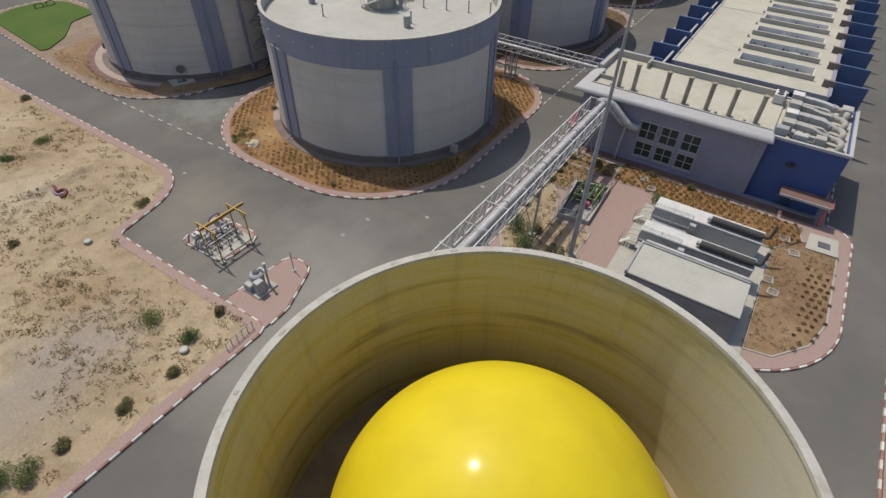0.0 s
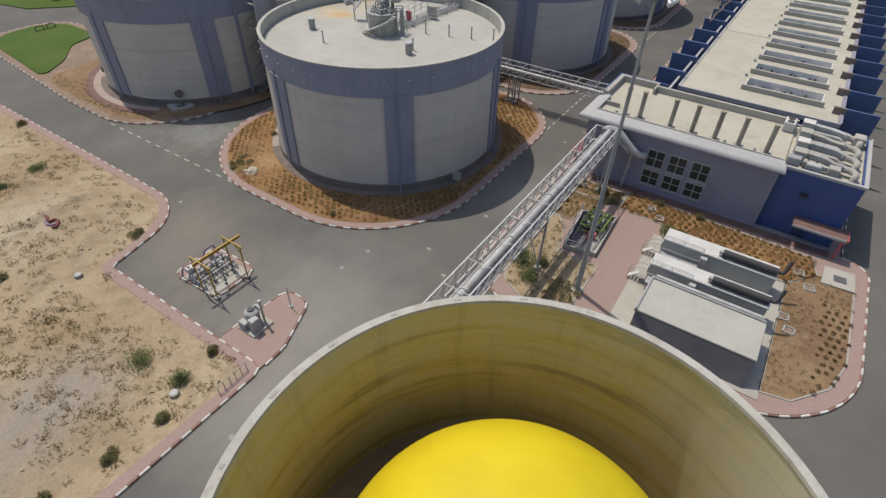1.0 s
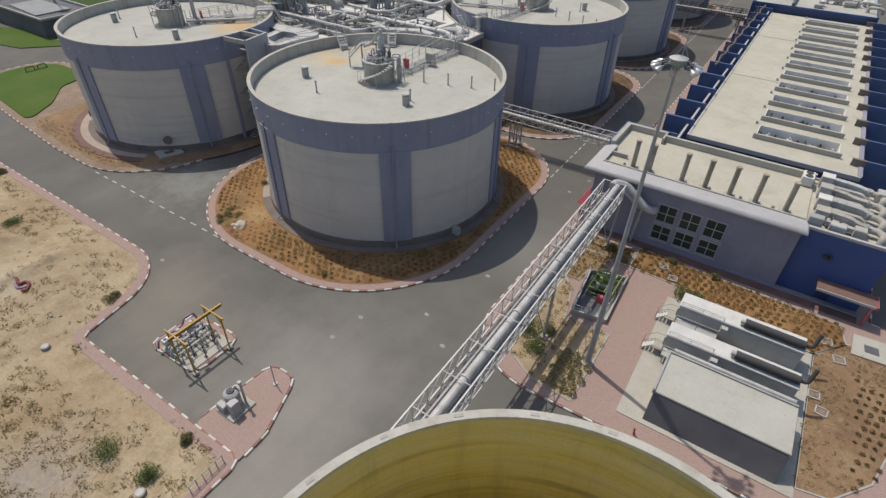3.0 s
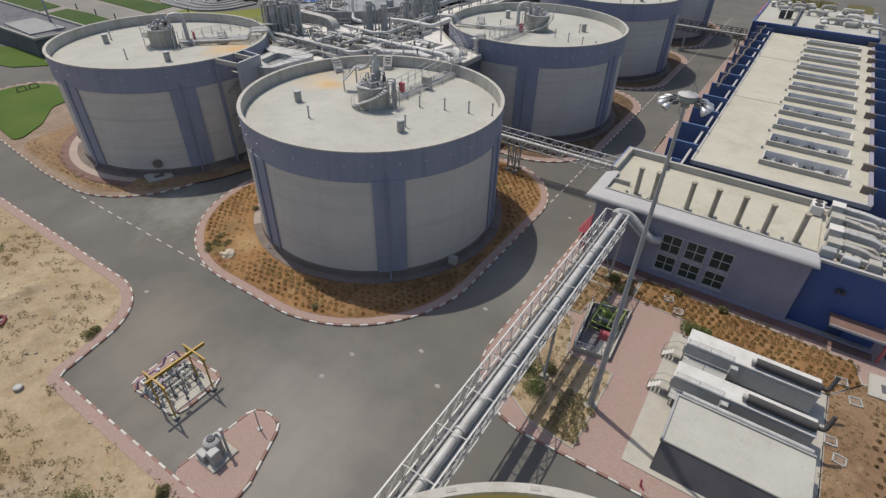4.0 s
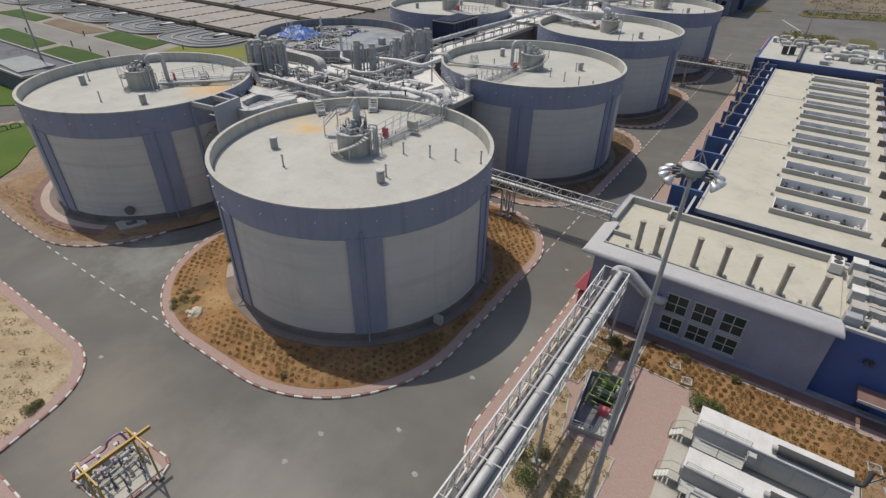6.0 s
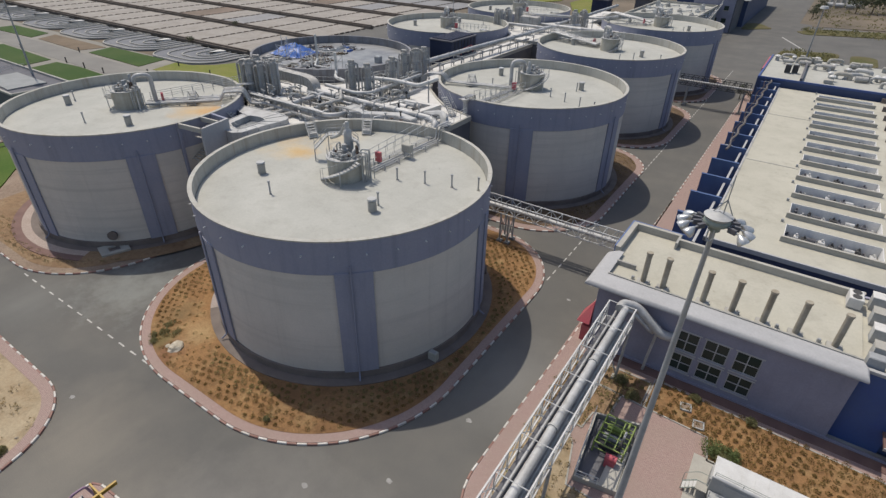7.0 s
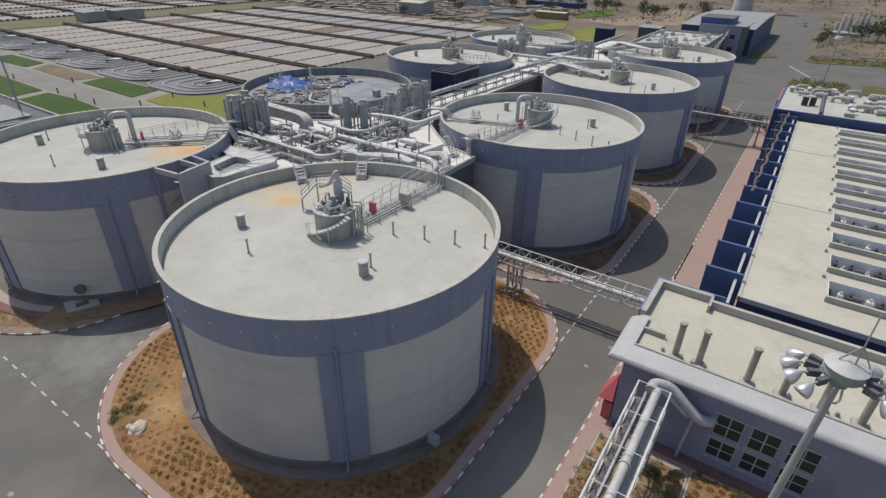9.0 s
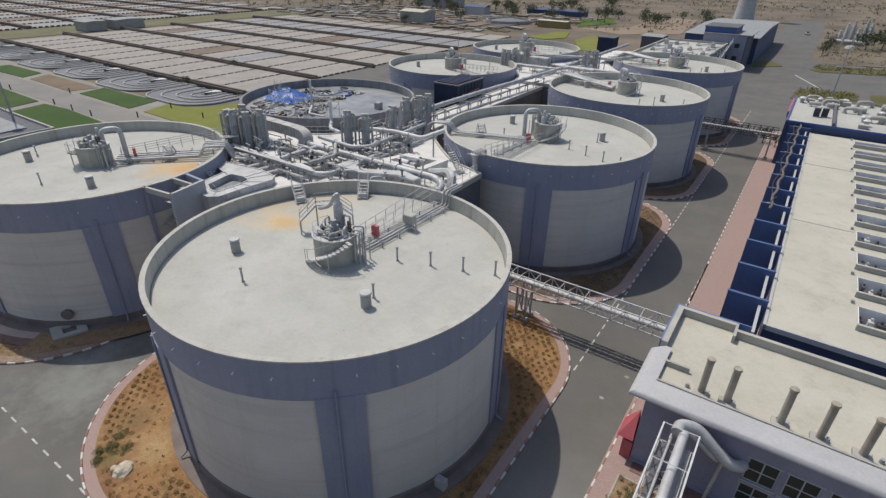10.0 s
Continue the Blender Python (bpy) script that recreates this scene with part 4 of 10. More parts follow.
        ob.matrix_local = Matrix.Translation((RT * math.cos(a), RT * math.sin(a), 12.28)) @ Matrix.Rotation(a, 4, "Z")
    return tk


def roof_vent(at):
    x, y = at
    v = thing("roof_vent", "grey cylindrical roof vent with a flat cap", "roof vent", (x, y, ROOF_Z), group="tank roof vents")
    part("vent_body", Geo().cyl(x, y, ROOF_Z, ROOF_Z + 1.0, 0.36, 0.36, 16), CONCRETE, v)
    c = Geo().cyl(x, y, ROOF_Z + 1.08, ROOF_Z + 1.2, 0.42, 0.36, 16)
    for k in range(4):
        a = k * math.pi / 2
        c.bar((x + 0.3 * math.cos(a), y + 0.3 * math.sin(a), ROOF_Z + 0.98), (x + 0.3 * math.cos(a), y + 0.3 * math.sin(a), ROOF_Z + 1.1), 0.05)
    part("cap", c, GALV, v, "flat metal cap")


def roof_post(at, h=1.25):
    x, y = at
    v = thing("vent_pipe", "thin grey standpipe on the tank roof", "vent pipe", (x, y, ROOF_Z), group="tank roof standpipes")
    part("pipe", Geo().cyl(x, y, ROOF_Z, ROOF_Z + h, 0.075, 0.075, 8), STEEL_GREY, v)
    part("collar", Geo().cyl(x, y, ROOF_Z + h - 0.08, ROOF_Z + h + 0.04, 0.12, 0.12, 8), STEEL_GREY, v)
    part("foot", Geo().cyl(x, y, ROOF_Z, ROOF_Z + 0.16, 0.14, 0.11, 8), CONCRETE, v)


def rail(g, pts, h=1.1, r=0.028, spacing=1.3):
    """A handrail of posts, top rail and knee rail along points on the deck."""
    pts = [Vector(p) for p in pts]
    up = Vector((0, 0, h))
    g.tube([p + up for p in pts], r, 6)
    g.tube([p + up * 0.52 for p in pts], r * 0.8, 6)
    for a, b in zip(pts, pts[1:]):
        k = max(1, round((b - a).length / spacing))
        for i in range(k + 1):
            p = a.lerp(b, i / k)
            g.tube([p, p + up], r, 6)


def stair(g, a, b, width, steps):
    """Treads and stringers between two points."""
    a, b = Vector(a), Vector(b)
    d = (b - a)
    side = Vector((-d.y, d.x, 0)).normalized() * width / 2
    for s in (side, -side):
        g.tube([a + s, b + s], 0.06, 4)
    yaw = math.degrees(math.atan2(d.y, d.x))
    for i in range(steps):
        p = a.lerp(b, (i + 0.5) / steps)
        g.turned(p.x, p.y, p.z - 0.02, p.z + 0.03, 0.24, width, yaw)


def pol(c, a, r, z):
    return (c[0] + r * math.cos(radians(a)), c[1] + r * math.sin(radians(a)), z)


def mixer(at, turn, flip=1, arch=False, stair_turn=None):
    """The central drum with stairs round it, a step-over platform, a motor, valves and pipes."""
    c, z = at, ROOF_Z + 0.1
    mx = thing("digester_mixer", "concrete drum with steel stair, motor and pipes on the tank roof", "mixer", (c[0], c[1], z), group="roof mixers")

    def P(a, r, h):
        return pol(c, turn + flip * a, r, z + h)

    part("drum", Geo().revolve([(1.62, 0.0 + z), (1.62, z + 2.06), (1.56, z + 2.12), (0.02, z + 2.14)], 32, cx=c[0], cy=c[1]), DRUM, mx, "weathered concrete drum")
    part("drum_flange", Geo().revolve([(1.58, z + 2.1), (1.7, z + 2.12), (1.7, z + 2.2), (1.2, z + 2.2)], 32, cx=c[0], cy=c[1]), GALV, mx, "steel flange ring")
    part("lid", Geo().revolve([(1.2, z + 2.1), (1.2, z + 2.26), (1.05, z + 2.36), (0.02, z + 2.42)], 24, cx=c[0], cy=c[1]), GREY_ROOF, mx, "grey steel lid")
    turn_s = turn if stair_turn is None else stair_turn
    a0, a1, steps = turn_s - 132, turn_s - 12, 15
    st = Geo()
    for i in range(steps):
        f = (i + 0.5) / steps
        q = pol(c, a0 + (a1 - a0) * f, 2.03, z + 0.1 + 2.0 * f)
        st.turned(q[0], q[1], q[2], q[2] + 0.04, 0.6, 0.27, a0 + (a1 - a0) * f)
    for rr in (1.74, 2.32):
        st.tube([pol(c, a0 + (a1 - a0) * f / 14, rr, z + 0.05 + 2.0 * f / 14) for f in range(15)], 0.06, 4)
    part("stair", st, GALV, mx, "curved galvanised stair")
    for a in (-100, -60):
        part("stair_post", Geo().bar(pol(c, turn_s + a, 2.3, z), pol(c, turn_s + a, 2.3, z + 0.1 + 2.0 * (a + 132) / 120), 0.08), GALV, mx)
    rl = Geo()
    top = [Vector(pol(c, a0 + (a1 - a0) * f / 10, 2.32, z + 0.1 + 2.0 * f / 10)) for f in range(11)]
    up = Vector((0, 0, 0.95))
    rl.tube([p + up for p in top], 0.022, 6)
    sr = part("stair_rail", rl, STEEL_GREY, mx, "thin galvanised stair rail")
    for p in top[::2]:
        part("rail_post", Geo().tube([p, p + up], 0.02, 6), STEEL_GREY, sr)
    rl = Geo()
    rail(rl, [P(a, 1.6, 2.1) for a in range(150, 345, 32)], 0.8, 0.016)
    part("lid_rail", rl, STEEL_GREY, mx, "thin rail round the lid")
    lift = 0.0 if not arch else -1.2
    sx, sy, _ = P(110, 0.95, 0)
    mo = Geo().cyl(sx, sy, z + 2.2, z + 3.9 + lift, 0.36, 0.36, 18).revolve([(0.36, z + 3.9 + lift), (0.34, z + 4.15 + lift), (0.2, z + 4.3 + lift), (0.2, z + 4.8 + lift), (0.14, z + 4.95 + lift), (0.02, z + 5.0 + lift)], 16, cx=sx, cy=sy)
    part("separator", mo, PIPE, mx, "bright upright clad cylinder")
    pp = Geo()
    if arch:
        pp.tube([P(60, 1.2, 2.0), P(60, 1.2, 3.7), P(72, 3.0, 3.7), P(72, 3.0, 0.3)], 0.26, 12, 0.7)
    else:
        pp.tube([P(120, 0.9, 4.6), P(128, 2.2, 4.3), P(140, 3.2, 2.9), P(150, 4.4, 2.3)], 0.16, 12, 0.6)
    part("gooseneck_pipe", pp, PIPE, mx, "thick grey gooseneck pipe")
    part("motor", Geo().cyl(c[0], c[1], z + 2.4, z + 2.75, 0.34, 0.34, 16).cyl(c[0], c[1], z + 2.75, z + 3.2, 0.22, 0.2, 14), STEEL_GREY, mx, "grey drive motor")
    mats = (WEATHERED, STEEL_GREY, GALV, RUST, PIPE)
    for k, (a, r, hh) in enumerate(((-40, 1.2, 0.55), (-75, 1.1, 0.4), (-10, 1.25, 0.7), (20, 1.3, 0.9), (60, 1.25, 1.1), (85, 0.7, 0.8), (150, 1.28, 0.8), (185, 1.2, 0.6), (215, 0.8, 0.45), (240, 1.25, 0.5), (275, 1.0, 0.65), (300, 1.3, 0.45))):
        q, e = P(a, r, 2.15), P(a + 24, r * 0.8, 2.15)
        v = Geo().tube([q, (q[0], q[1], q[2] + hh), (e[0], e[1], e[2] + hh), (e[0], e[1], e[2] + 0.05)], 0.065 + 0.02 * (k % 3), 8, 0.14)
        v.cyl(q[0], q[1], q[2] + hh * 0.35, q[2] + hh * 0.35 + 0.1, 0.17, 0.17, 10)
        part("valve", v, mats[k % 5], mx)
    for k, a in enumerate((-58, 200, 258, 330)):
        q = P(a, 0.85, 2.3)
        part("hatch", Geo().turned(q[0], q[1], q[2], q[2] + 0.2, 0.42, 0.3, turn + a), mats[k % 4], mx, "", 0)
    fr = Geo()
    for a, r in ((2, 1.95), (18, 2.05), (34, 2.0), (12, 2.6), (30, 2.6)):
        q = P(a, r, 0)
        fr.bar(q, (q[0], q[1], z + 2.5 - 0.5 * (r > 2.3)), 0.08)
    fr.bar(P(2, 1.95, 1.2), P(34, 2.0, 1.2), 0.07)
    fr.bar(P(2, 1.95, 2.4), P(34, 2.0, 2.4), 0.07)
    fr.bar(P(2, 1.95, 0.2), P(18, 2.05, 2.3), 0.05)
    fr.bar(P(12, 2.6, 1.9), P(18, 2.05, 1.9), 0.06)
    fr.bar(P(30, 2.6, 1.9), P(34, 2.0, 1.9), 0.06)
    part("pipe_frame", fr, GALV, mx)
    for k in range(3):
        q, e = P(6 + 11 * k, 2.25, 0), P(6 + 11 * k, 1.5, 0)
        part("side_riser", Geo().tube([(q[0], q[1], z + 0.1), (q[0], q[1], z + 2.5 + 0.15 * k), (e[0], e[1], z + 2.5 + 0.15 * k), (e[0], e[1], z + 2.1)], 0.07, 8, 0.2), (WEATHERED, PIPE, STEEL_GREY)[k], mx)
    return mx


def catwalk(at, a, r0=2.1, r1=13.6):
    """Pipes and a handrailed walkway from the drum to the parapet."""
    c, z = at, ROOF_Z + 0.08
    cw = thing("roof_walkway", "railed walkway with pipes across the tank roof", "walkway", (c[0], c[1], z), group="roof walkways")
    u = Vector((math.cos(radians(a)), math.sin(radians(a)), 0))
    s = Vector((-u.y, u.x, 0))
    o = Vector((c[0], c[1], z))
    g = Geo()
    for k in range(int((r1 - r0 - 0.4) / 0.3)):
        q = o + u * (r0 + 0.3 + 0.3 * k)
        g.turned(q.x, q.y, z + 0.26, z + 0.29, 0.13, 0.7, a)
    part("deck", g, STEEL_GREY, cw, "grated deck")
    for side in (-1, 1):
        rr = Geo()
        rail(rr, [o + u * (r0 + 0.4) + s * 0.45 * side + Vector((0, 0, 0.3)), o + u * r1 + s * 0.45 * side + Vector((0, 0, 1.25))], 1.1)
        part("handrail", rr, GALV, cw)
    for k, (off, h, rad) in enumerate(((-0.85, 0.3, 0.10), (-1.2, 0.3, 0.08), (-1.5, 0.28, 0.05))):
        part("pipe", Geo().tube([o + u * r0 + s * off + Vector((0, 0, h)), o + u * (r1 - 1.0) + s * off + Vector((0, 0, h)), o + u * (r1 - 0.8) + s * off + Vector((0, 0, 1.6)), o + u * (r1 + 1.2) + s * off + Vector((0, 0, 1.6))], rad, 10, 0.3), PIPE, cw)
    for k in range(5):
        p = o + u * (r0 + 1.2 + 2.1 * k)
        sp = Geo().bar(p - s * 1.75, p - s * 1.75 + Vector((0, 0, 0.6)), 0.1)
        sp.bar(p - s * 0.5, p - s * 0.5 + Vector((0, 0, 0.6)), 0.1)
        sp.bar(p - s * 1.75 + Vector((0, 0, 0.18)), p - s * 0.5 + Vector((0, 0, 0.18)), 0.08)
        part("pipe_support", sp, STEEL_GREY, cw)
    p = o + u * (r0 + 1.7) - s * 0.55
    bx = thing("hose_cabinet", "red fire hose cabinet on the roof walkway", "hose cabinet", (p.x, p.y, z), group="red roof cabinets")
    part("cabinet_body", Geo().turned(p.x, p.y, z + 0.5, z + 1.45, 0.28, 0.62, a), RED, bx)
    part("stand", Geo().turned(p.x, p.y, z, z + 0.5, 0.12, 0.3, a), STEEL_GREY, bx)
    return cw


def stile(at, a):
    """A small step-over stair at the parapet."""
    c = at
    p, q = Vector(pol(c, a, RT - 2.0, ROOF_Z + 0.05)), Vector(pol(c, a, RT - 0.5, RIM_Z + 0.1))
    st = thing("parapet_stile", "small metal step stair over the parapet", "step stair", tuple(p), group="parapet stairs")
    s = Vector((-math.sin(radians(a)), math.cos(radians(a)), 0)) * 0.45
    for k in (-1, 1):
        part("stringer", Geo().bar(p + s * k, q + s * k, 0.1), GALV, st)
    for k in range(6):
        u = p.lerp(q, (k + 0.5) / 6)
        part("tread", Geo().turned(u.x, u.y, u.z - 0.02, u.z + 0.03, 0.24, 0.84, a), GALV, st, "", 0)
    part("step_block", Geo().turned((p.x + q.x) / 2, (p.y + q.y) / 2, ROOF_Z + 0.05, ROOF_Z + 0.55, 1.1, 0.8, a), GALV, st, "", 0)
    rr = Geo()
    s = Vector((-math.sin(radians(a)), math.cos(radians(a)), 0)) * 0.45
    for k in (-1, 1):
        rr.tube([p + s * k, p + s * k + Vector((0, 0, 0.9)), q + s * k + Vector((0, 0, 0.9)), q + s * k], 0.03, 6)
    part("handrail", rr, GALV, st)


def over_bridge(cx, cy, yaw, z, spans):
    """A platform on posts with a flight down at each end; spans: distances along it and heights of its four knees."""
    ob = thing("step_over_platform", "galvanised step-over platform behind the roof drum", "platform", (cx, cy, z))
    c, s_ = math.cos(radians(yaw)), math.sin(radians(yaw))
    knee = [Vector((cx + d * c, cy + d * s_, z + h)) for d, h in spans]
    for name, u, v, k in (("bridge_flight", knee[0], knee[1], 8), ("bridge_deck", knee[1], knee[2], 5), ("bridge_flight", knee[3], knee[2], 7)):
        d = v - u
        side = Vector((-d.y, d.x, 0)).normalized() * 0.4
        fl = part(name, Geo().tube([u + side, v + side], 0.06, 4), GALV, ob)
        part("stringer", Geo().tube([u - side, v - side], 0.06, 4), GALV, fl)
        for i in range(k):
            p = u.lerp(v, (i + 0.5) / k)
            part("tread", Geo().turned(p.x, p.y, p.z - 0.02, p.z + 0.03, 0.24, 0.8, math.degrees(math.atan2(d.y, d.x))), GALV, fl, "", 0)
    for p in knee:
        for side in (-0.36, 0.36):
            q = p + Vector((-s_, c, 0)) * side
            part("bridge_post", Geo().bar((q.x, q.y, z), tuple(q), 0.09), STEEL_GREY, ob)
    for side in (-0.4, 0.4):
        g = Geo()
        w = [q + Vector((-s_, c, 0)) * side for q in knee]
        g.tube(w, 0.07, 4)
        rail(g, w, 0.75, 0.024, 1.2)
        part("bridge_rail", g, GALV, ob)


def roof_kit(at, flip, walk_a, turn, vents, posts, arch=True, stair_turn=None):
    mixer(at, turn, 1, arch, stair_turn)
    catwalk(at, walk_a)
    for a, r in vents:
        roof_vent(pol(at, flip * a, r, 0)[:2])
    for a, r in posts:
        roof_post(pol(at, flip * a, r, 0)[:2])


VENTS = ((-151, 8.0), (-30, 7.1))
POSTS = ((-115, 7.0), (30, 4.7), (26.5, 7.3), (24.5, 9.8), (24, 12.2), (-23, 6.4))
LABEL = "round concrete tank with blue-grey pilasters"
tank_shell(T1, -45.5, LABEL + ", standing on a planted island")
roof_kit(T1, 1, 88, 0, VENTS, POSTS, False)
over_bridge(-3.5, 3.3, 47.0, ROOF_Z + 0.1, ((-2.7, 1.15), (-1.3, 2.5), (0.33, 2.5), (1.6, 1.4)))
stile(T1, 151)
stile(T1, 122)
jb = thing("junction_box", "small pale electrical box on legs on the roof", "box", (1.6, 7.1, ROOF_Z))
part("box_body", Geo().bbox(1.1, 2.1, 6.8, 7.4, ROOF_Z + 0.75, ROOF_Z + 1.5, 0.06), CONCRETE_PALE, jb, "", 0)
for bx in (1.2, 2.0):
    part("leg", Geo().bar((bx, 7.1, ROOF_Z), (bx, 7.1, ROOF_Z + 0.8), 0.08), STEEL_GREY, jb)
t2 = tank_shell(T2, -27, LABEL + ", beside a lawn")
ma = radians(-49)
part("manway", Geo().tube([(T2[0] + k * math.cos(ma), T2[1] + k * math.sin(ma), 1.85) for k in (RT - 0.1, RT + 0.28)], 0.44, 24).tube([(T2[0] + k * math.cos(ma), T2[1] + k * math.sin(ma), 1.85) for k in (RT + 0.28, RT + 0.34)], 0.54, 24), TANK_FOOT, t2, "dark round manway cover")
roof_kit(T2, 1, 62, -15, VENTS, ((-76, 6.3), (-162, 8.5)), True, -72)
tank_shell(T3, -8, LABEL + ", across the junction", apron=TANK_FOOT)
roof_kit(T3, -1, -94, 148, VENTS, POSTS + ((150, 5.5),), True, 40)
tank_shell(T4, -10, LABEL + ", in the middle of the row", apron=TANK_FOOT)
roof_kit(T4, -1, 165, 60, ((-174, 7.5), (15, 6.8)), ((60, 9), (20, 11), (40, 8)), True)
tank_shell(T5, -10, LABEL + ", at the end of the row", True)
roof_kit(T5, -1, -150, 60, ((-174, 7.5), (15, 6.8)), ((60, 9), (20, 11), (40, 8)), True)
tank_shell(T7, 20, LABEL + ", behind the open tank", True)
roof_kit(T7, 1, -20, 60, ((-160, 7.5), (100, 6.8)), ((60, 9), (120, 8)), True)
for x, y, h, r in ((T7[0] + 1.6, T7[1] - 0.4, 13.0, 0.07), (T7[0] + 6.0, T7[1] - 4.6, 4.6, 0.06)):
    mp = thing("roof_mast", "thin steel mast on the tank roof", "mast", (x, y, ROOF_Z), group="roof masts")
    part("pole", Geo().cyl(x, y, ROOF_Z, ROOF_Z + h, r, r * 0.5, 8), STEEL_GREY, mp)
    part("base_plate", Geo().cyl(x, y, ROOF_Z, ROOF_Z + 0.12, 0.3, 0.3, 12), STEEL_GREY, mp)
tank_shell(T8, 20, LABEL + ", far down the row", True)
roof_kit(T8, 1, -20, 60, ((-160, 7.5), (100, 6.8)), ((60, 9), (120, 8)), True)
tank_shell(T6, 30, "round tank under repair with tarpaulin and debris on its roof", False, WET_ROOF, T6_BAND, T6_BAND)


# ---- gas holder in front ----
GH, GHR, GHZ = (37.05, -38.5), 11.3, 13.16
gh = thing("gas_holder", "open concrete ring tank holding a yellow gas dome", "gas holder", (*GH, 0))
part("outer_wall", Geo().revolve([(GHR, 0.0), (GHR, GHZ - 0.06)], 128, cx=GH[0], cy=GH[1]), CONCRETE, gh, "grey concrete outer wall")
part("rim", Geo().revolve([(GHR + 0.02, GHZ - 0.14), (GHR + 0.02, GHZ), (GHR - 0.40, GHZ + 0.02), (GHR - 0.42, GHZ - 0.16)], 128, cx=GH[0], cy=GH[1]), PARAPET, gh, "pale worn concrete rim")
part("inner_wall", Geo().revolve([(GHR - 0.36, GHZ - 0.1), (GHR - 0.36, 0.3)], 128, cx=GH[0], cy=GH[1]), OLIVE, gh, "olive stained inner wall with painted dome bounce and sunlit patch")
part("floor", Geo().cyl(GH[0], GH[1], 0.0, 2.4, GHR - 0.34, GHR - 0.34, 64), GH_FLOOR, gh, "damp brown floor")
prof = [(8.1 * math.sin(radians(a)), 4.98 + 8.1 * math.cos(radians(a))) for a in range(0, 132, 3)]
prof[0] = (0.01, prof[0][1])
part("dome", Geo().revolve(list(reversed(prof)), 96, cx=GH[0] + 0.2, cy=GH[1]), DOME, gh, "glossy yellow membrane dome", 80)
part("anchor_ring", Geo().revolve([(8.15, 2.38), (8.15, 2.75), (7.9, 2.8), (7.6, 2.4)], 64, cx=GH[0] + 0.2, cy=GH[1]), STEEL_GREY, gh)
for k in range(7):
    a = 100 + k * 17
    x, y, _ = pol(GH, a, GHR - 0.18, 0)
    chip = Geo().turned(x, y, GHZ - 0.02, GHZ + 0.035, random.uniform(0.2, 0.5), 0.16, a + 90)
    part("rim_patch", chip, CONCRETE, gh)
ladder = Geo()
x, y, _ = pol(GH, 28, GHR - 0.62, 0)
for s in (-0.22, 0.22):
    dx, dy = -math.sin(radians(28)) * s, math.cos(radians(28)) * s
    ladder.bar((x + dx, y + dy, 2.4), (x + dx, y + dy, 9.2), 0.06)
for k in range(26):
    z = 2.6 + 0.25 * k
    dx, dy = -math.sin(radians(28)) * 0.22, math.cos(radians(28)) * 0.22
    ladder.tube([(x - dx, y - dy, z), (x + dx, y + dy, z)], 0.02, 6)
lad = thing("wall_ladder", "pale steel ladder inside the gas holder wall", "ladder", (x, y, 2.4))
part("rungs", ladder, STEEL_WHITE, lad)


# ---- buildings on the eastern island ----
def wall_with_holes(x0, x1, z0, z1, y0, y1, holes):
    """A wall along x with rectangular openings (hx0, hx1, hz0, hz1) through it, as one connected mesh."""
    g = Geo()
    xs = sorted({x0, x1, *[h[0] for h in holes], *[h[1] for h in holes]})
    zs = sorted({z0, z1, *[h[2] for h in holes], *[h[3] for h in holes]})
    nx, nz = len(xs), len(zs)

    def solid(i, k):
        if not (0 <= i < nx - 1 and 0 <= k < nz - 1):
            return False
        mx, mz = (xs[i] + xs[i + 1]) / 2, (zs[k] + zs[k + 1]) / 2
        return not any(h[0] < mx < h[1] and h[2] < mz < h[3] for h in holes)

    def at(i, k, back):
        return (k * nx + i) * 2 + back

    vs = [(x, y, z) for z in zs for x in xs for y in (y0, y1)]
    fs = []
    for k in range(nz - 1):
        for i in range(nx - 1):
            if not solid(i, k):
                continue
            fs.append((at(i, k, 0), at(i + 1, k, 0), at(i + 1, k + 1, 0), at(i, k + 1, 0)))
            fs.append((at(i, k, 1), at(i, k + 1, 1), at(i + 1, k + 1, 1), at(i + 1, k, 1)))
            if not solid(i - 1, k):
                fs.append((at(i, k, 0), at(i, k + 1, 0), at(i, k + 1, 1), at(i, k, 1)))
            if not solid(i + 1, k):
                fs.append((at(i + 1, k, 0), at(i + 1, k, 1), at(i + 1, k + 1, 1), at(i + 1, k + 1, 0)))
            if not solid(i, k - 1):
                fs.append((at(i, k, 0), at(i, k, 1), at(i + 1, k, 1), at(i + 1, k, 0)))
            if not solid(i, k + 1):
                fs.append((at(i, k + 1, 0), at(i + 1, k + 1, 0), at(i + 1, k + 1, 1), at(i, k + 1, 1)))
    return g.put(vs, fs)


blower = thing("blower_building", "pale lilac and blue plant building with a curved eave", "building", (22.6, 5.9, 0))
WINS = [(29.9, 31.7), (32.1, 33.9), (34.35, 36.15)]
ROWS_Z = [(0.95, 2.65), (3.05, 5.0)]
holes = [(a, b, c, d) for a, b in WINS for c, d in ROWS_Z]
part("front_wall", wall_with_holes(23.4, 41.7, 0, 6.7, 5.7, 6.0, holes), WALL_LILAC, blower, "pale lilac rendered wall", 0)
part("west_wall", Geo().box(23.1, 23.4, 5.7, 16.9, 0, 6.7), WALL_LILAC, blower, "", 0)
part("back_wall", Geo().box(23.4, 48.2, 16.6, 16.9, 0, 6.7), WALL_LILAC, blower, "", 0)
part("inner_floor", Geo().box(23.4, 48.2, 6.0, 16.6, 0.0, 0.2), CONCRETE, blower, "", 0)
eave = [(22.0, 5.0), (42.1, 5.1), (42.1, 6.3), (41.7, 6.9), (23.3, 6.9), (23.3, 11.2), (22.6, 11.2), (22.0, 10.7)]


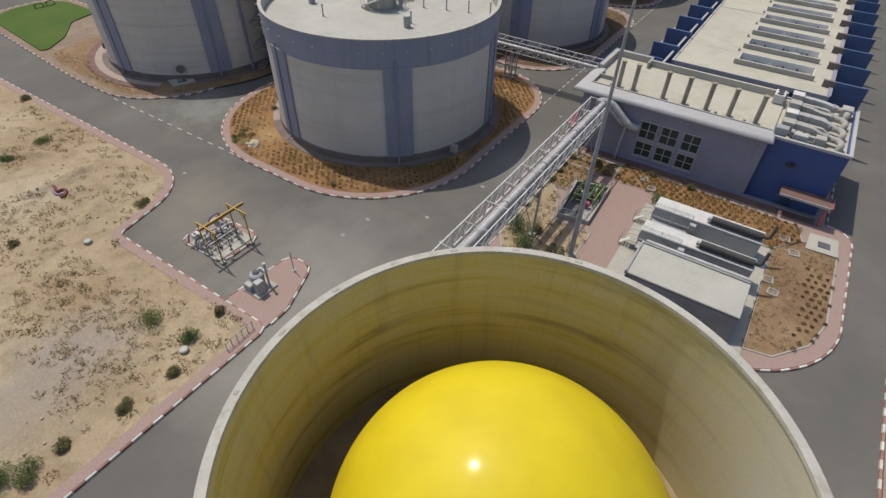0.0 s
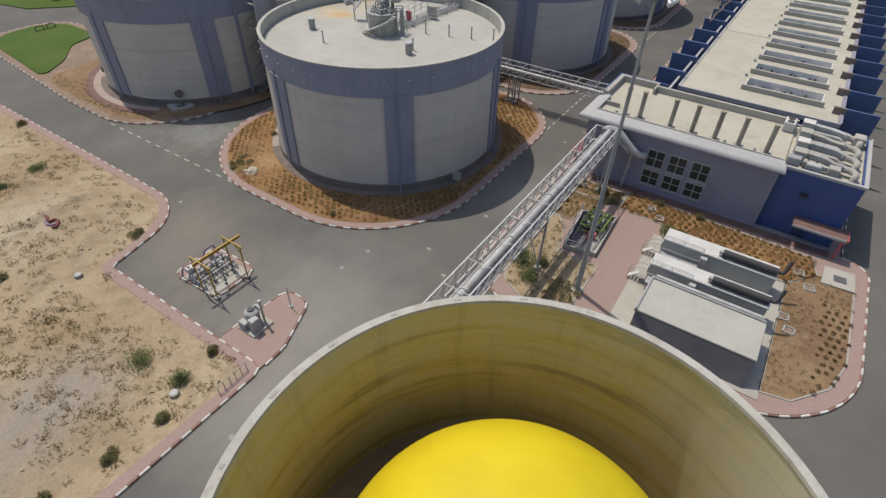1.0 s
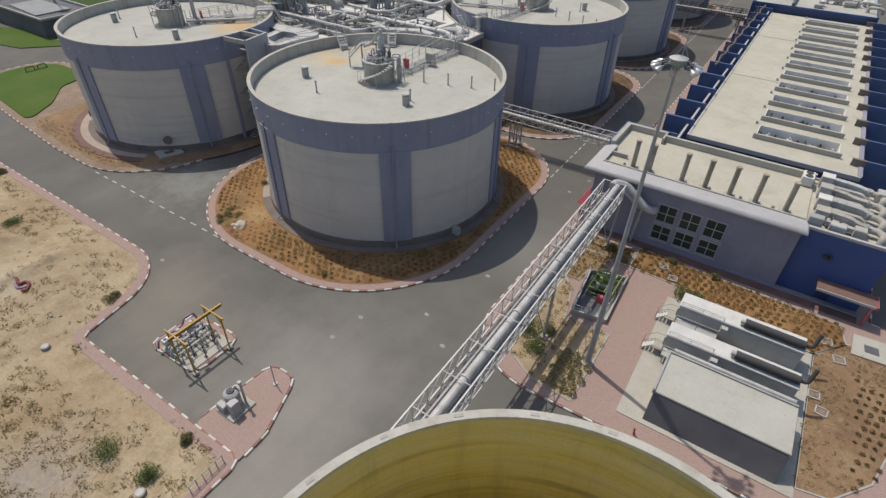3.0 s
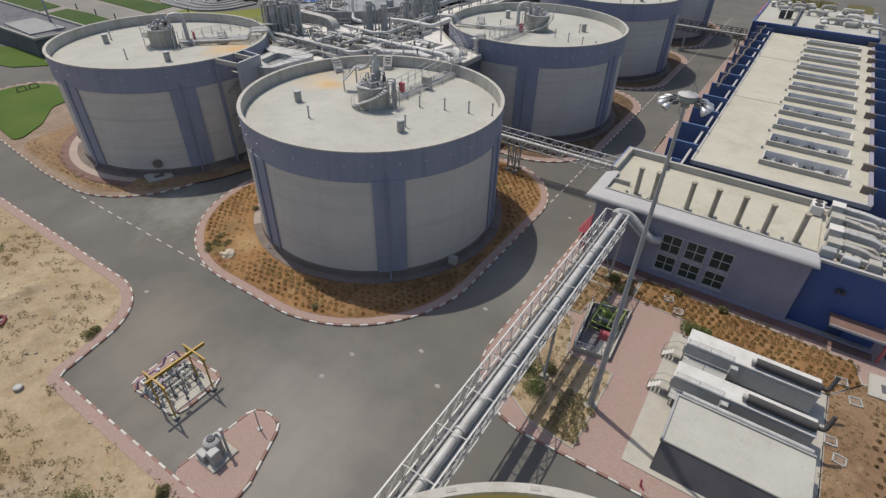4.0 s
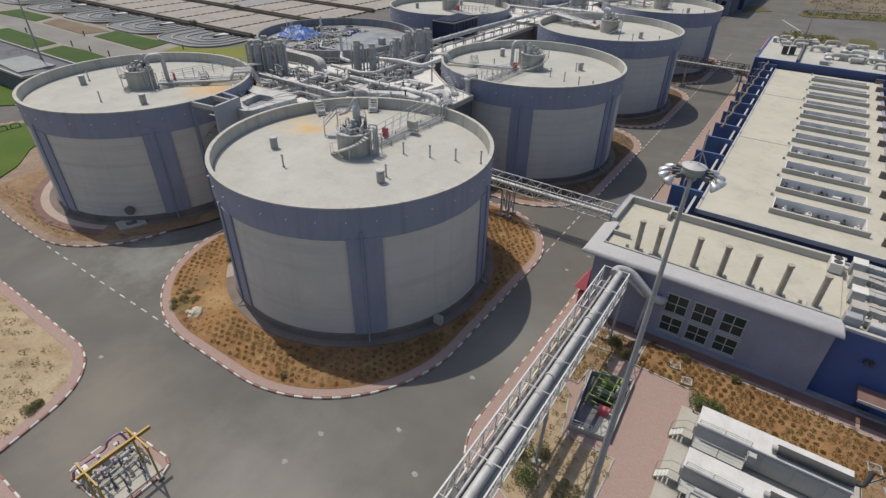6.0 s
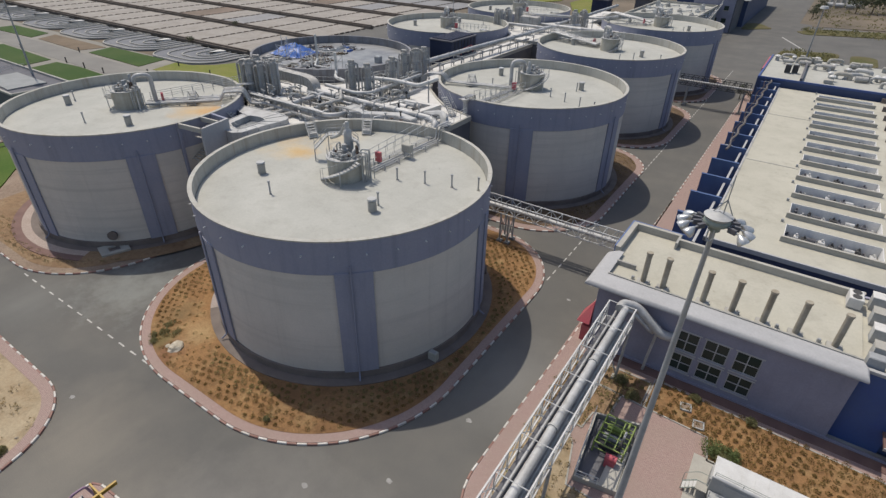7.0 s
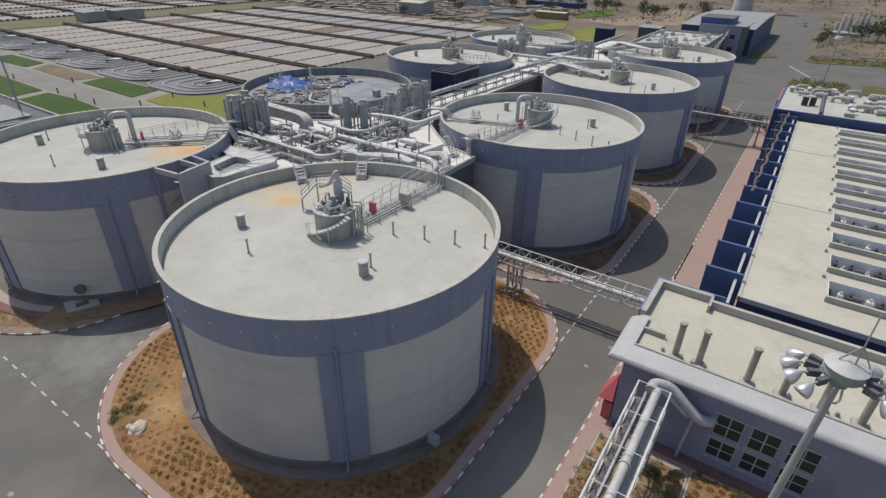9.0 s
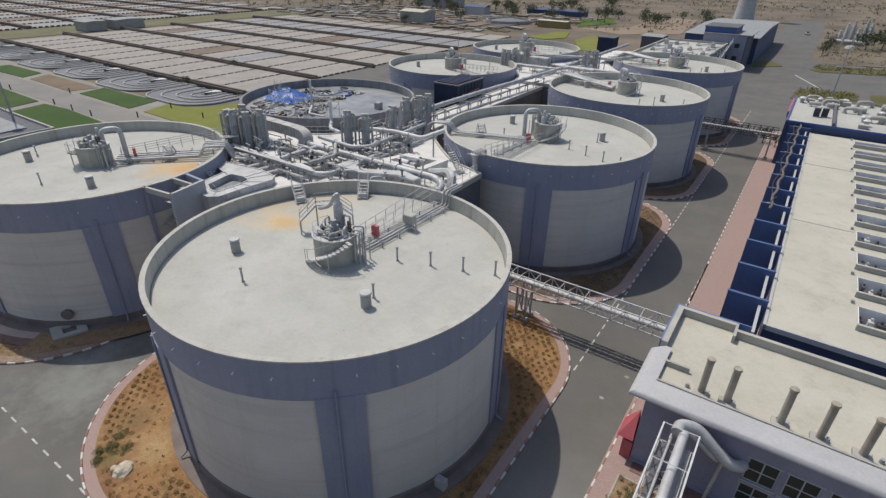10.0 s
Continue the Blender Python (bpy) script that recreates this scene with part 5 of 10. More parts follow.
def eave_geo():
    """A bullnosed overhang: the outline swells out and back from its underside to its top."""
    g = Geo()
    lo = [(23.35, 5.75), (41.6, 5.75), (41.65, 6.3), (41.6, 6.85), (23.38, 6.85), (23.38, 11.15), (23.2, 11.15), (23.1, 10.6)]
    rings = [(lo, 6.58, 1.0), (lo, 6.585, 0.3), (lo, 6.61, 0.05), (lo, 6.66, 0.0), (lo, 6.73, 0.0), (lo, 6.83, 0.05), (lo, 6.93, 0.14), (lo, 7.02, 0.27), (lo, 7.08, 0.45), (lo, 7.11, 0.62)]
    n, m = len(eave), len(rings)
    vs = [(a + (c - a) * k, b + (d - b) * k, z) for low, z, k in rings for (a, b), (c, d) in zip(eave, low)]
    fs = [tuple(range((m - 1) * n, m * n)), tuple(reversed(range(n)))]
    for k in range(m - 1):
        fs += [(k * n + i, k * n + (i + 1) % n, (k + 1) * n + (i + 1) % n, (k + 1) * n + i) for i in range(n)]
    return g.put(vs, fs)


part("eave", eave_geo(), EAVE, blower, "white curved overhanging eave", 30)
part("roof", Geo().box(23.3, 41.7, 6.9, 16.6, 6.5, 6.75).box(22.95, 23.3, 11.2, 16.6, 6.5, 6.75), CREAM_ROOF, blower, "cream flat roof", 0)
part("parapet", Geo().box(22.5, 26.9, 16.55, 16.95, 6.6, 7.45).box(27.1, 41.7, 15.75, 16.1, 6.75, 7.45).box(22.5, 22.95, 11.2, 16.55, 6.3, 7.45), CONCRETE_PALE, blower, "", 0)
part("blue_coping", Geo().box(22.38, 22.5, 11.3, 17.07, 6.2, 7.47).box(22.5, 28.0, 16.95, 17.07, 6.2, 7.47), BLUE_PALE, blower, "blue painted coping", 0)
part("inner_upstand", Geo().box(23.3, 25.0, 9.3, 9.5, 6.75, 7.2).box(26.9, 27.1, 15.0, 16.95, 6.75, 7.44).box(23.3, 41.6, 6.9, 7.05, 6.75, 7.2), CONCRETE, blower, "", 0)
for x in (26.1, 27.7, 30.85, 33.0, 35.2, 37.4, 39.9):
    y = 7.65
    s = thing("exhaust_stack", "weathered concrete exhaust stack with a round cap on the roof", "exhaust stack", (x, y, 6.75), group="roof exhaust stacks")
    part("shaft", Geo().cyl(x, y, 6.75, 9.75, 0.23, 0.23, 14), STACK, s)
    part("cap", Geo().cyl(x, y, 9.75, 9.9, 0.28, 0.26, 16), STACK, s)
    part("plinth", Geo().bbox(x - 0.5, x + 0.5, y - 0.45, y + 0.4, 6.75, 7.05, 0.05), CONCRETE, s)
for k in range(6):
    x = 25.2 + 2.75 * k
    whole("roof_stub", Geo().cyl(x, 7.9, 6.75, 7.05, 0.16, 0.12, 8), STEEL_GREY, "short dark pipe stub on the roof", "pipe stub", (x, 7.9, 6.75), group="roof pipe stubs")


for a, b in WINS:
    for c, d in ROWS_Z:
        win = thing("window", "dark glazed window in a pale frame", "", (a, 5.7, c))
        win.parent = blower
        win.location = Vector((a, 5.7, c)) - blower.location
        fr = Geo()
        t = 0.08
        fr.box(a, b, 5.76, 5.88, c, c + t).box(a, b, 5.76, 5.88, d - t, d).box(a, a + t, 5.76, 5.88, c + t, d - t).box(b - t, b, 5.76, 5.88, c + t, d - t)
        xm, zm = (a + b) / 2, (c + d) / 2
        fr.box(xm - 0.04, xm + 0.04, 5.77, 5.87, c + t, d - t).box(a + t, xm - 0.04, 5.77, 5.87, zm - 0.035, zm + 0.035).box(xm + 0.04, b - t, 5.77, 5.87, zm - 0.035, zm + 0.035)
        part("window_frame", fr, FASCIA, win, "", 0)
        for x0, x1 in ((a + t, xm - 0.04), (xm + 0.04, b - t)):
            for z0, z1 in ((c + t, zm - 0.035), (zm + 0.035, d - t)):
                part("pane", Geo().box(x0, x1, 5.81, 5.83, z0, z1), GLASS, win, "", 0)
        part("window_sill", Geo().box(a - 0.12, b + 0.12, 5.64, 5.7, c - 0.14, c - 0.02), FASCIA, win, "", 0)
        part("window_head", Geo().box(a - 0.12, b + 0.12, 5.66, 5.7, d + 0.02, d + 0.12), FASCIA, win, "", 0)

part("blue_wall", wall_with_holes(41.7, 48.3, 0, 6.9, 6.3, 6.6, [(44.9, 46.0, 0.2, 2.25)]), BLUE, blower, "royal blue rendered wall", 0)
part("blue_end_wall", Geo().box(48.0, 48.3, 6.6, 16.9, 0, 6.9), BLUE, blower, "", 0)
part("east_roof", Geo().box(41.7, 48.0, 6.6, 16.6, 6.3, 6.55), CREAM_ROOF, blower, "", 0)
part("east_coping", Geo().box(41.7, 48.42, 6.18, 6.3, 6.75, 7.0).box(48.3, 48.42, 6.3, 16.95, 6.75, 7.0).box(41.7, 48.3, 6.3, 6.5, 6.9, 7.0).box(48.1, 48.3, 6.5, 16.6, 6.9, 7.0), FASCIA, blower, "", 0)
dr = part("door", Geo().box(44.9, 46.0, 6.42, 6.5, 0.2, 2.25), NAVY, blower, "navy steel door", 0)
part("door_handle", Geo().box(45.8, 45.86, 6.36, 6.42, 1.0, 1.3), GALV, dr, "", 0)
canopy = part("canopy", Geo().box(44.5, 49.0, 4.5, 6.2, 2.3, 2.45), KERB_DARK, blower, "dull red canopy slab with a white front edge", 0)
part("canopy_edge", Geo().box(44.5, 48.9, 4.42, 4.5, 2.25, 2.48), FASCIA, canopy, "", 0)
part("canopy_end", Geo().box(49.0, 49.08, 4.45, 6.2, 2.2, 2.5), RED, canopy, "", 0)
part("canopy_post", Geo().box(48.6, 48.8, 4.6, 4.8, 0.15, 2.3), RED, canopy, "", 0)
part("wall_plinth", Geo().box(23.1, 48.4, 5.55, 5.7, 0.1, 0.4), WALL_LILAC, blower, "low plinth", 0)
# the building's shade on this path is put into the dark paver colour
part("gutter_path", Geo().box(23.4, 48.4, 4.6, 5.55, 0.1, 0.19), KERB_DARK, blower, "red paved path along the wall, building shade painted dark", 0)
lamp = part("wall_lamp", Geo().bbox(44.0, 44.25, 5.95, 6.3, 4.5, 4.8, 0.05).bbox(44.4, 44.65, 5.95, 6.3, 4.5, 4.8, 0.05).box(44.1, 44.55, 6.15, 6.3, 4.8, 4.9), CHARCOAL, blower, "twin dark wall lamp")
red_canopy = thing("red_shelter", "red canopy with red posts beside the pipe bridge", "shelter", (22.6, 6.0, 0))
part("shelter_roof", Geo().put([(21.9, 5.2, 2.4), (23.05, 5.2, 2.4), (23.05, 7.2, 2.4), (21.9, 7.2, 2.4), (22.9, 6.4, 4.2), (22.9, 6.7, 4.2)], [(0, 1, 4), (1, 2, 5, 4), (2, 3, 5), (3, 0, 4, 5), (3, 2, 1, 0)]), RED, red_canopy, "", 0)
part("shelter_box", Geo().box(22.3, 23.05, 5.6, 6.8, 0.15, 1.8), RED, red_canopy, "", 0)

# ducts and air units on the east roof
def fan_line(y, k):
    """A fan box, a square duct running from it, and a round elbow down to the roof."""
    u = thing("roof_fan_line", "pale sheet-metal fan box with duct and elbow on the roof", "air duct", (42.4, y, 6.55), group="roof fan lines")
    part("fan_box", Geo().bbox(42.1, 43.1, y - 0.5, y + 0.5, 6.75, 7.75, 0.06), GALV, u, "", 0)
    part("box_lid", Geo().bbox(42.05, 43.15, y - 0.55, y + 0.55, 7.75, 7.83, 0.03), (CONCRETE_PALE, DECK_PALE)[k % 2], u, "pale box lid", 0)
    part("skid", Geo().box(42.1, 43.0, y - 0.5, y + 0.5, 6.55, 6.75), STEEL_GREY, u, "", 0)
    run = (0.0, 0.7, -0.5, 0.3)[k]
    part("square_duct", Geo().tube([(43.1, y + 0.1, 7.45 - 0.05 * k), (44.7 + run, y - 0.1, 7.45 - 0.05 * k), (45.4 + run, y - 0.2, 7.2), (46.3, y - 0.3, 7.2)], 0.38 + 0.05 * (k % 2), 4, 0.5), (WEATHERED, GALV, CONCRETE_PALE, GALV)[k], u, "", 30)
    part("elbow", Geo().tube([(46.2, y - 0.3, 7.2), (46.9, y - 0.3, 7.2), (47.3, y - 0.7, 7.15), (47.3, y - 1.0, 7.0), (47.25, y - 1.1, 6.55)], 0.3, 12, 0.4), CONCRETE_PALE, u)
    for x in (43.5, 44.2):
        part("duct_seam", Geo().tube([(x, y + 0.03, 7.45 - 0.05 * k), (x + 0.08, y + 0.02, 7.45 - 0.05 * k)], 0.42 + 0.05 * (k % 2), 4), STEEL_GREY, u, "", 0)
        part("duct_leg", Geo().bar((x, y - 0.3, 6.55), (x, y - 0.3, 7.4), 0.08).bar((x, y + 0.3, 6.55), (x, y + 0.3, 7.4), 0.08), STEEL_GREY, u)
    part("under_duct", Geo().tube([(43.1, y - 0.75, 7.0), (45.6, y - 0.85, 7.0), (46.0, y - 0.95, 6.6)], 0.3, 4, 0.3), (GALV, CONCRETE_PALE, WEATHERED)[k % 3], u, "", 30)
    part("collar", Geo().tube([(45.9, y - 0.25, 7.22), (46.05, y - 0.25, 7.22)], 0.42, 14), STEEL_GREY, u)


for k in range(4):
    fan_line(8.5 + 2.35 * k, k)
tw = thing("twin_fan_unit", "pale twin-fan air unit at the roof edge", "air unit", (41.0, 15.0, 6.75), group="roof ducts")
part("casing", Geo().bbox(40.5, 41.5, 14.0, 15.6, 6.85, 7.75, 0.05), DECK_PALE, tw, "", 0)
part("skid", Geo().box(40.6, 41.4, 14.1, 15.5, 6.75, 6.85), STEEL_GREY, tw, "", 0)
for y in (14.42, 15.18):
    part("fan_grille", Geo().cyl(41.0, y, 7.75, 7.8, 0.33, 0.33, 18), CHARCOAL, tw, "round dark fan grille")
for x, y, sx, sy, h, m in ((42.3, 7.1, 1.1, 0.8, 1.0, STEEL_GREY), (44.0, 7.2, 1.2, 0.7, 0.7, GALV), (45.6, 7.4, 0.9, 0.9, 0.8, CONCRETE_PALE), (47.2, 15.4, 1.0, 1.2, 0.9, WEATHERED)):
    u = thing("roof_air_unit", "boxy grey air unit on the roof", "air unit", (x, y, 6.55), group="roof ducts")
    part("casing", Geo().bbox(x - sx / 2, x + sx / 2, y - sy / 2, y + sy / 2, 6.7, 6.7 + h, 0.06), m, u, "", 0)
    part("skid", Geo().box(x - sx / 2 + 0.1, x + sx / 2 - 0.1, y - sy / 2 + 0.1, y + sy / 2 - 0.1, 6.55, 6.7), STEEL_GREY, u, "", 0)

# long hall
hall = thing("long_hall", "long low hall with cream roof, slot skylights and navy fins", "building", (28.8, 19.0, 0))
HX0, HX1, HY0, HY1, HZ = 28.8, 45.5, 19.0, 86.5, 6.8
SX0, SX1 = 35.2, 43.4
slots = [(22.8 + 5.85 * k, 22.8 + 5.85 * k + 4.1) for k in range(11)]
for a, b in ((HX0, SX0), (SX1, HX1)):
    part("roof_panel", Geo().box(a, b, HY0, HY1, HZ - 0.3, HZ), CREAM_ROOF, hall, "cream membrane roof", 0)
ys = [HY0] + [v for s in slots for v in s] + [HY1]
for a, b in zip(ys[::2], ys[1::2]):
    part("roof_panel", Geo().box(SX0, SX1, a, b, HZ - 0.3, HZ), CREAM_ROOF, hall, "", 0)
part("front_wall", Geo().box(HX0, HX1, HY0 + 0.3, HY0 + 0.6, 0, HZ - 0.3), NAVY, hall, "", 0)
part("side_wall", Geo().box(HX0 + 0.3, HX0 + 0.6, HY0 + 0.6, HY1, 0, HZ - 0.3), NAVY, hall, "", 0)
part("side_wall", Geo().box(HX1 - 0.6, HX1 - 0.3, HY0 + 0.6, HY1, 0, HZ - 0.3), WALL_LILAC, hall, "", 0)
# floor block raised and kept pale so that it bounces sun into the slots
part("raised_bounce_floor", Geo().box(HX0 + 0.6, HX1 - 0.6, HY0 + 0.6, HY1, 0.0, 4.7), DECK_PALE, hall, "", 0)
part("edge_upstand", Geo().box(HX0 - 0.1, HX0 + 0.12, HY0, HY1, HZ - 0.35, HZ + 0.1).box(HX0 + 0.12, HX1, HY0 - 0.1, HY0 + 0.12, HZ - 0.35, HZ + 0.12), FASCIA, hall, "", 0)
for yj in (43.9, 67.3):
    part("roof_joint", Geo().box(HX0 + 0.2, SX0 - 0.2, yj - 0.09, yj + 0.09, HZ, HZ + 0.05), PARAPET, hall, "", 0)
for y0, y1 in slots:
    sk = thing("skylight", "open roof slot with a grey front upstand and machines below", "", (SX0, y0, HZ))
    sk.parent = hall
    sk.location = Vector((SX0, y0, HZ)) - hall.location
    part("upstand", Geo().box(SX0 - 0.25, SX1 + 0.15, y0 - 0.2, y0, HZ, HZ + 0.5).box(SX0 - 0.25, SX1 + 0.15, y0 - 0.25, y0 + 0.05, HZ + 0.5, HZ + 0.56), CONCRETE_PALE, sk, "pale front upstand", 0)
    part("slot_lining", Geo().box(SX0, SX1, y1 - 0.06, y1 - 0.002, 4.7, HZ - 0.002), LINING, sk, "pale back lining", 0)
    part("end_lining", Geo().box(SX1 - 0.06, SX1 - 0.002, y0, y1 - 0.062, 4.7, HZ - 0.002), LINING, sk, "", 0)
    part("end_lining", Geo().box(SX0 + 0.002, SX0 + 0.06, y0, y1 - 0.062, 4.7, HZ - 0.002), LINING, sk, "", 0)
    part("scupper", Geo().box(SX0 - 0.55, SX0 - 0.3, y1 + 0.15, y1 + 0.4, HZ, HZ + 0.3), STEEL_GREY, sk, "", 0)
    # white panel added out of view to bounce light onto the back lining
    part("front_bounce_lining", Geo().box(SX0 + 0.06, SX1 - 0.06, y0 + 0.002, y0 + 0.05, 4.7, HZ - 0.31), LINING, sk, "", 0)
    part("crossbar", Geo().box(SX0 + 0.06, SX1 - 0.06, y1 - 0.8, y1 - 0.68, HZ - 2.2, HZ - 2.05), FASCIA, sk, "", 0)
    for k in range(11):
        x = SX0 + 0.5 + 0.72 * k + random.uniform(-0.2, 0.2)
        yy, hh, w = y1 - random.uniform(0.45, 0.8), random.uniform(5.85, 6.35), random.uniform(0.12, 0.34)
        if k % 4 == 3:
            mc = Geo().tube([(x - 0.4, yy, hh), (x + 0.4, yy, hh)], 0.2, 10).box(x - 0.3, x + 0.3, yy - 0.1, yy + 0.1, 4.7, hh)
        else:
            mc = Geo().bbox(x - w, x + w, yy - 0.3, yy + 0.3, 4.7, hh, 0.06).cyl(x, yy, hh, hh + 0.25, 0.1, 0.1, 8)
        part("machine_casing", mc, (DARK_ROOF, STEEL_WHITE, CHARCOAL)[k % 3], sk, "", 0)
FIN_Z = 7.55
fin_w = Geo().box(-3.3, -0.13, -0.14, 0.14, 0.15, FIN_Z - 0.06).box(-3.34, -0.11, -0.17, 0.17, FIN_Z - 0.06, FIN_Z).mesh("fin", FIN_BLUE, 0)
fin_e = Geo().box(0.15, 3.2, -0.14, 0.14, 0.15, FIN_Z).mesh("fin", FIN_BLUE, 0)
fin_end = Geo().box(-1.05, 0.15, -0.14, 0.14, HZ, FIN_Z - 0.05).box(-1.1, 0.15, -0.18, 0.18, FIN_Z - 0.05, FIN_Z + 0.02).mesh("fin_end", TANK_FOOT, 0)
stub = Geo().box(-0.78, -0.55, -4.7, -0.14, HZ - 0.02, HZ + 0.2).mesh("fin_brace", FASCIA, 0)
for k in range(12):
    y = 21.8 + 5.87 * k
    for me, x in ((fin_w, HX0), (fin_e, HX1), (fin_end, HX1), (stub, HX0)):
        ob = new(me.name.split(".")[0], me)
        ob.parent = hall
        ob.location = Vector((x, y, 0)) - hall.location
part("east_edge", Geo().box(HX1 - 0.3, HX1 + 0.1, HY0 + 0.2, HY1, HZ, HZ + 0.14), WALL_LILAC, hall, "pale lilac edge strip", 0)
rp = thing("rusty_conduit", "thick weathered conduit lying across the tops of the fins", "conduit", (26.5, 45.7, FIN_Z))
part("conduit", Geo().tube([(26.5 + 0.16 * math.sin(k * 1.7) + 0.02 * k, 43.0 + 1.6 * k, FIN_Z + 0.17 + 0.06 * math.sin(k * 2.3)) for k in range(29)], 0.15, 8), CONDUIT, rp)
part("side_cable", Geo().tube([(26.2 + 0.2 * math.sin(k * 1.1 + 1), 46.0 + 2.0 * k, FIN_Z + 0.1) for k in range(21)], 0.06, 6), RUST, rp)
for k in range(4, 12):
    y = 21.8 + 5.87 * k
    part("clamp", Geo().box(26.05, 26.95, y - 0.12, y + 0.12, FIN_Z, FIN_Z + 0.07), STEEL_GREY, rp, "", 0)
    part("cable_bracket", Geo().bar((26.5, y, FIN_Z + 0.05), (26.5 - 0.5 * (k % 2), y - 0.2, FIN_Z + 0.65), 0.07).bar((26.5, y + 1.2, FIN_Z + 0.15), (26.9, y + 1.7, FIN_Z + 0.4), 0.06), CONDUIT, rp)

# building beyond the hall
north_block = thing("north_block", "low block with blue parapet and air plant on its roof", "building", (24.6, 86.6, 0))
part("wall", Geo().box(24.6, 46.0, 87.3, 111, 0, 7.9), NAVY, north_block, "", 0)
part("roof", Geo().box(24.9, 45.7, 87.6, 110.7, 7.9, 8.0), TANK_ROOF, north_block, "", 0)
part("parapet", Geo().box(24.6, 46.0, 87.3, 87.6, 7.9, 8.25).box(24.6, 24.9, 87.6, 111, 7.9, 8.25), BLUE, north_block, "", 0)
part("roof_divider", Geo().box(31.5, 31.9, 87.6, 110.7, 8.0, 8.75), DARK_ROOF, north_block, "dark dividing wall", 0)
part("red_edge", Geo().box(24.3, 24.6, 96, 110, 6.8, 8.0), RED, north_block, "", 0)
for k in range(2):
    x, y = 28.9 + 1.25 * k, 94.6 + 0.5 * k
    u = thing("condenser", "dark rooftop condenser with a round fan", "condenser", (x, y, 8.0), group="rooftop condensers")
    part("casing", Geo().bbox(x - 0.5, x + 0.5, y - 0.55, y + 0.55, 8.15, 9.6, 0.05), CHARCOAL, u, "", 0)
    part("fan_grille", Geo().cyl(x, y, 9.6, 9.7, 0.42, 0.4, 16), STEEL_GREY, u)
    part("side_panel", Geo().box(x - 0.53, x - 0.5, y - 0.5, y + 0.5, 8.3, 9.5), GALV, u, "", 0)
    part("skid", Geo().box(x - 0.45, x + 0.45, y - 0.5, y + 0.5, 8.0, 8.15), STEEL_GREY, u, "", 0)
plant = random.Random(17)
for k in range(34):
    if k < 8:
        x, y = 26.0 + 0.75 * k, 103.2 + plant.uniform(0, 5.5)
    else:
        x, y = plant.uniform(32.6, 45.0), plant.choice((91.5, 96.0, 102.5, 108.5)) + plant.uniform(-1.6, 1.6)
        x = max(x, 36.0 if y < 100 else 32.6)
    kind = k % 4
    r = plant.uniform(0.22, 0.42)
    if kind == 0:
        u = thing("roof_fan", "small pale mushroom fan on the far roof", "roof fan", (x, y, 8.0), group="far roof plant")
        part("stem", Geo().cyl(x, y, 8.0, 8.8, r, r, 12), GALV, u)
        part("cowl", Geo().revolve([(r * 1.7, 8.8), (r * 1.7, 8.95), (r, 9.15), (0.02, 9.2)], 14, cx=x, cy=y), STEEL_WHITE, u)
    elif kind == 1:
        u = thing("roof_duct", "pale bent air duct on the far roof", "duct", (x, y, 8.0), group="far roof plant")
        e = plant.uniform(-0.8, 0.8)
        part("pipe", Geo().tube([(x, y, 8.0), (x, y, 8.95), (x + 1.6, y + e, 9.0), (x + 2.4, y + e * 1.4, 8.8), (x + 2.4, y + e * 1.4, 8.05)], r, 10, 0.4), (GALV, WEATHERED, CONCRETE_PALE)[k % 3], u)
        part("collar", Geo().cyl(x, y, 8.0, 8.15, r * 1.4, r * 1.4, 12), STEEL_GREY, u)
    elif kind == 2:
        u = thing("air_unit", "small pale rooftop air unit", "air unit", (x, y, 8.0), group="far roof plant")
        part("casing", Geo().bbox(x - r * 1.8, x + r * 1.8, y - r * 1.3, y + r * 1.3, 8.2, 8.2 + plant.uniform(0.5, 1.0), 0.06), (CONCRETE_PALE, GALV)[k % 2], u, "", 0)
        part("skid", Geo().box(x - r * 1.5, x + r * 1.5, y - r, y + r, 8.0, 8.2), STEEL_GREY, u, "", 0)
        part("side_louvre", Geo().box(x - r * 1.4, x + r * 1.4, y - r * 1.3 - 0.02, y - r * 1.3, 8.3, 8.6), STEEL_GREY, u, "", 0)
    else:
        u = thing("lying_silencer", "pale lying silencer drum on the far roof", "silencer", (x, y, 8.0), group="far roof plant")
        part("drum", Geo().tube([(x - 1.0, y, 8.6), (x + 1.0, y + 0.3, 8.6)], r * 1.2, 12), (STEEL_WHITE, WEATHERED)[k % 2], u)
        part("saddle", Geo().box(x - 0.6, x - 0.4, y - 0.25, y + 0.2, 8.0, 8.4).box(x + 0.4, x + 0.6, y - 0.05, y + 0.4, 8.0, 8.4), STEEL_GREY, u, "", 0)

# generator housings
gens = thing("generator_slab", "pale concrete slab under the generator housings", "slab", (34.0, -15.9, 0), kind="structure")
part("slab", Geo().prism([(33.9, -1.3), (34.1, -15.9), (45.6, -15.9), (45.6, -1.3)][::-1], 0.05, 0.21), CONCRETE_PALE, gens, "", 0)


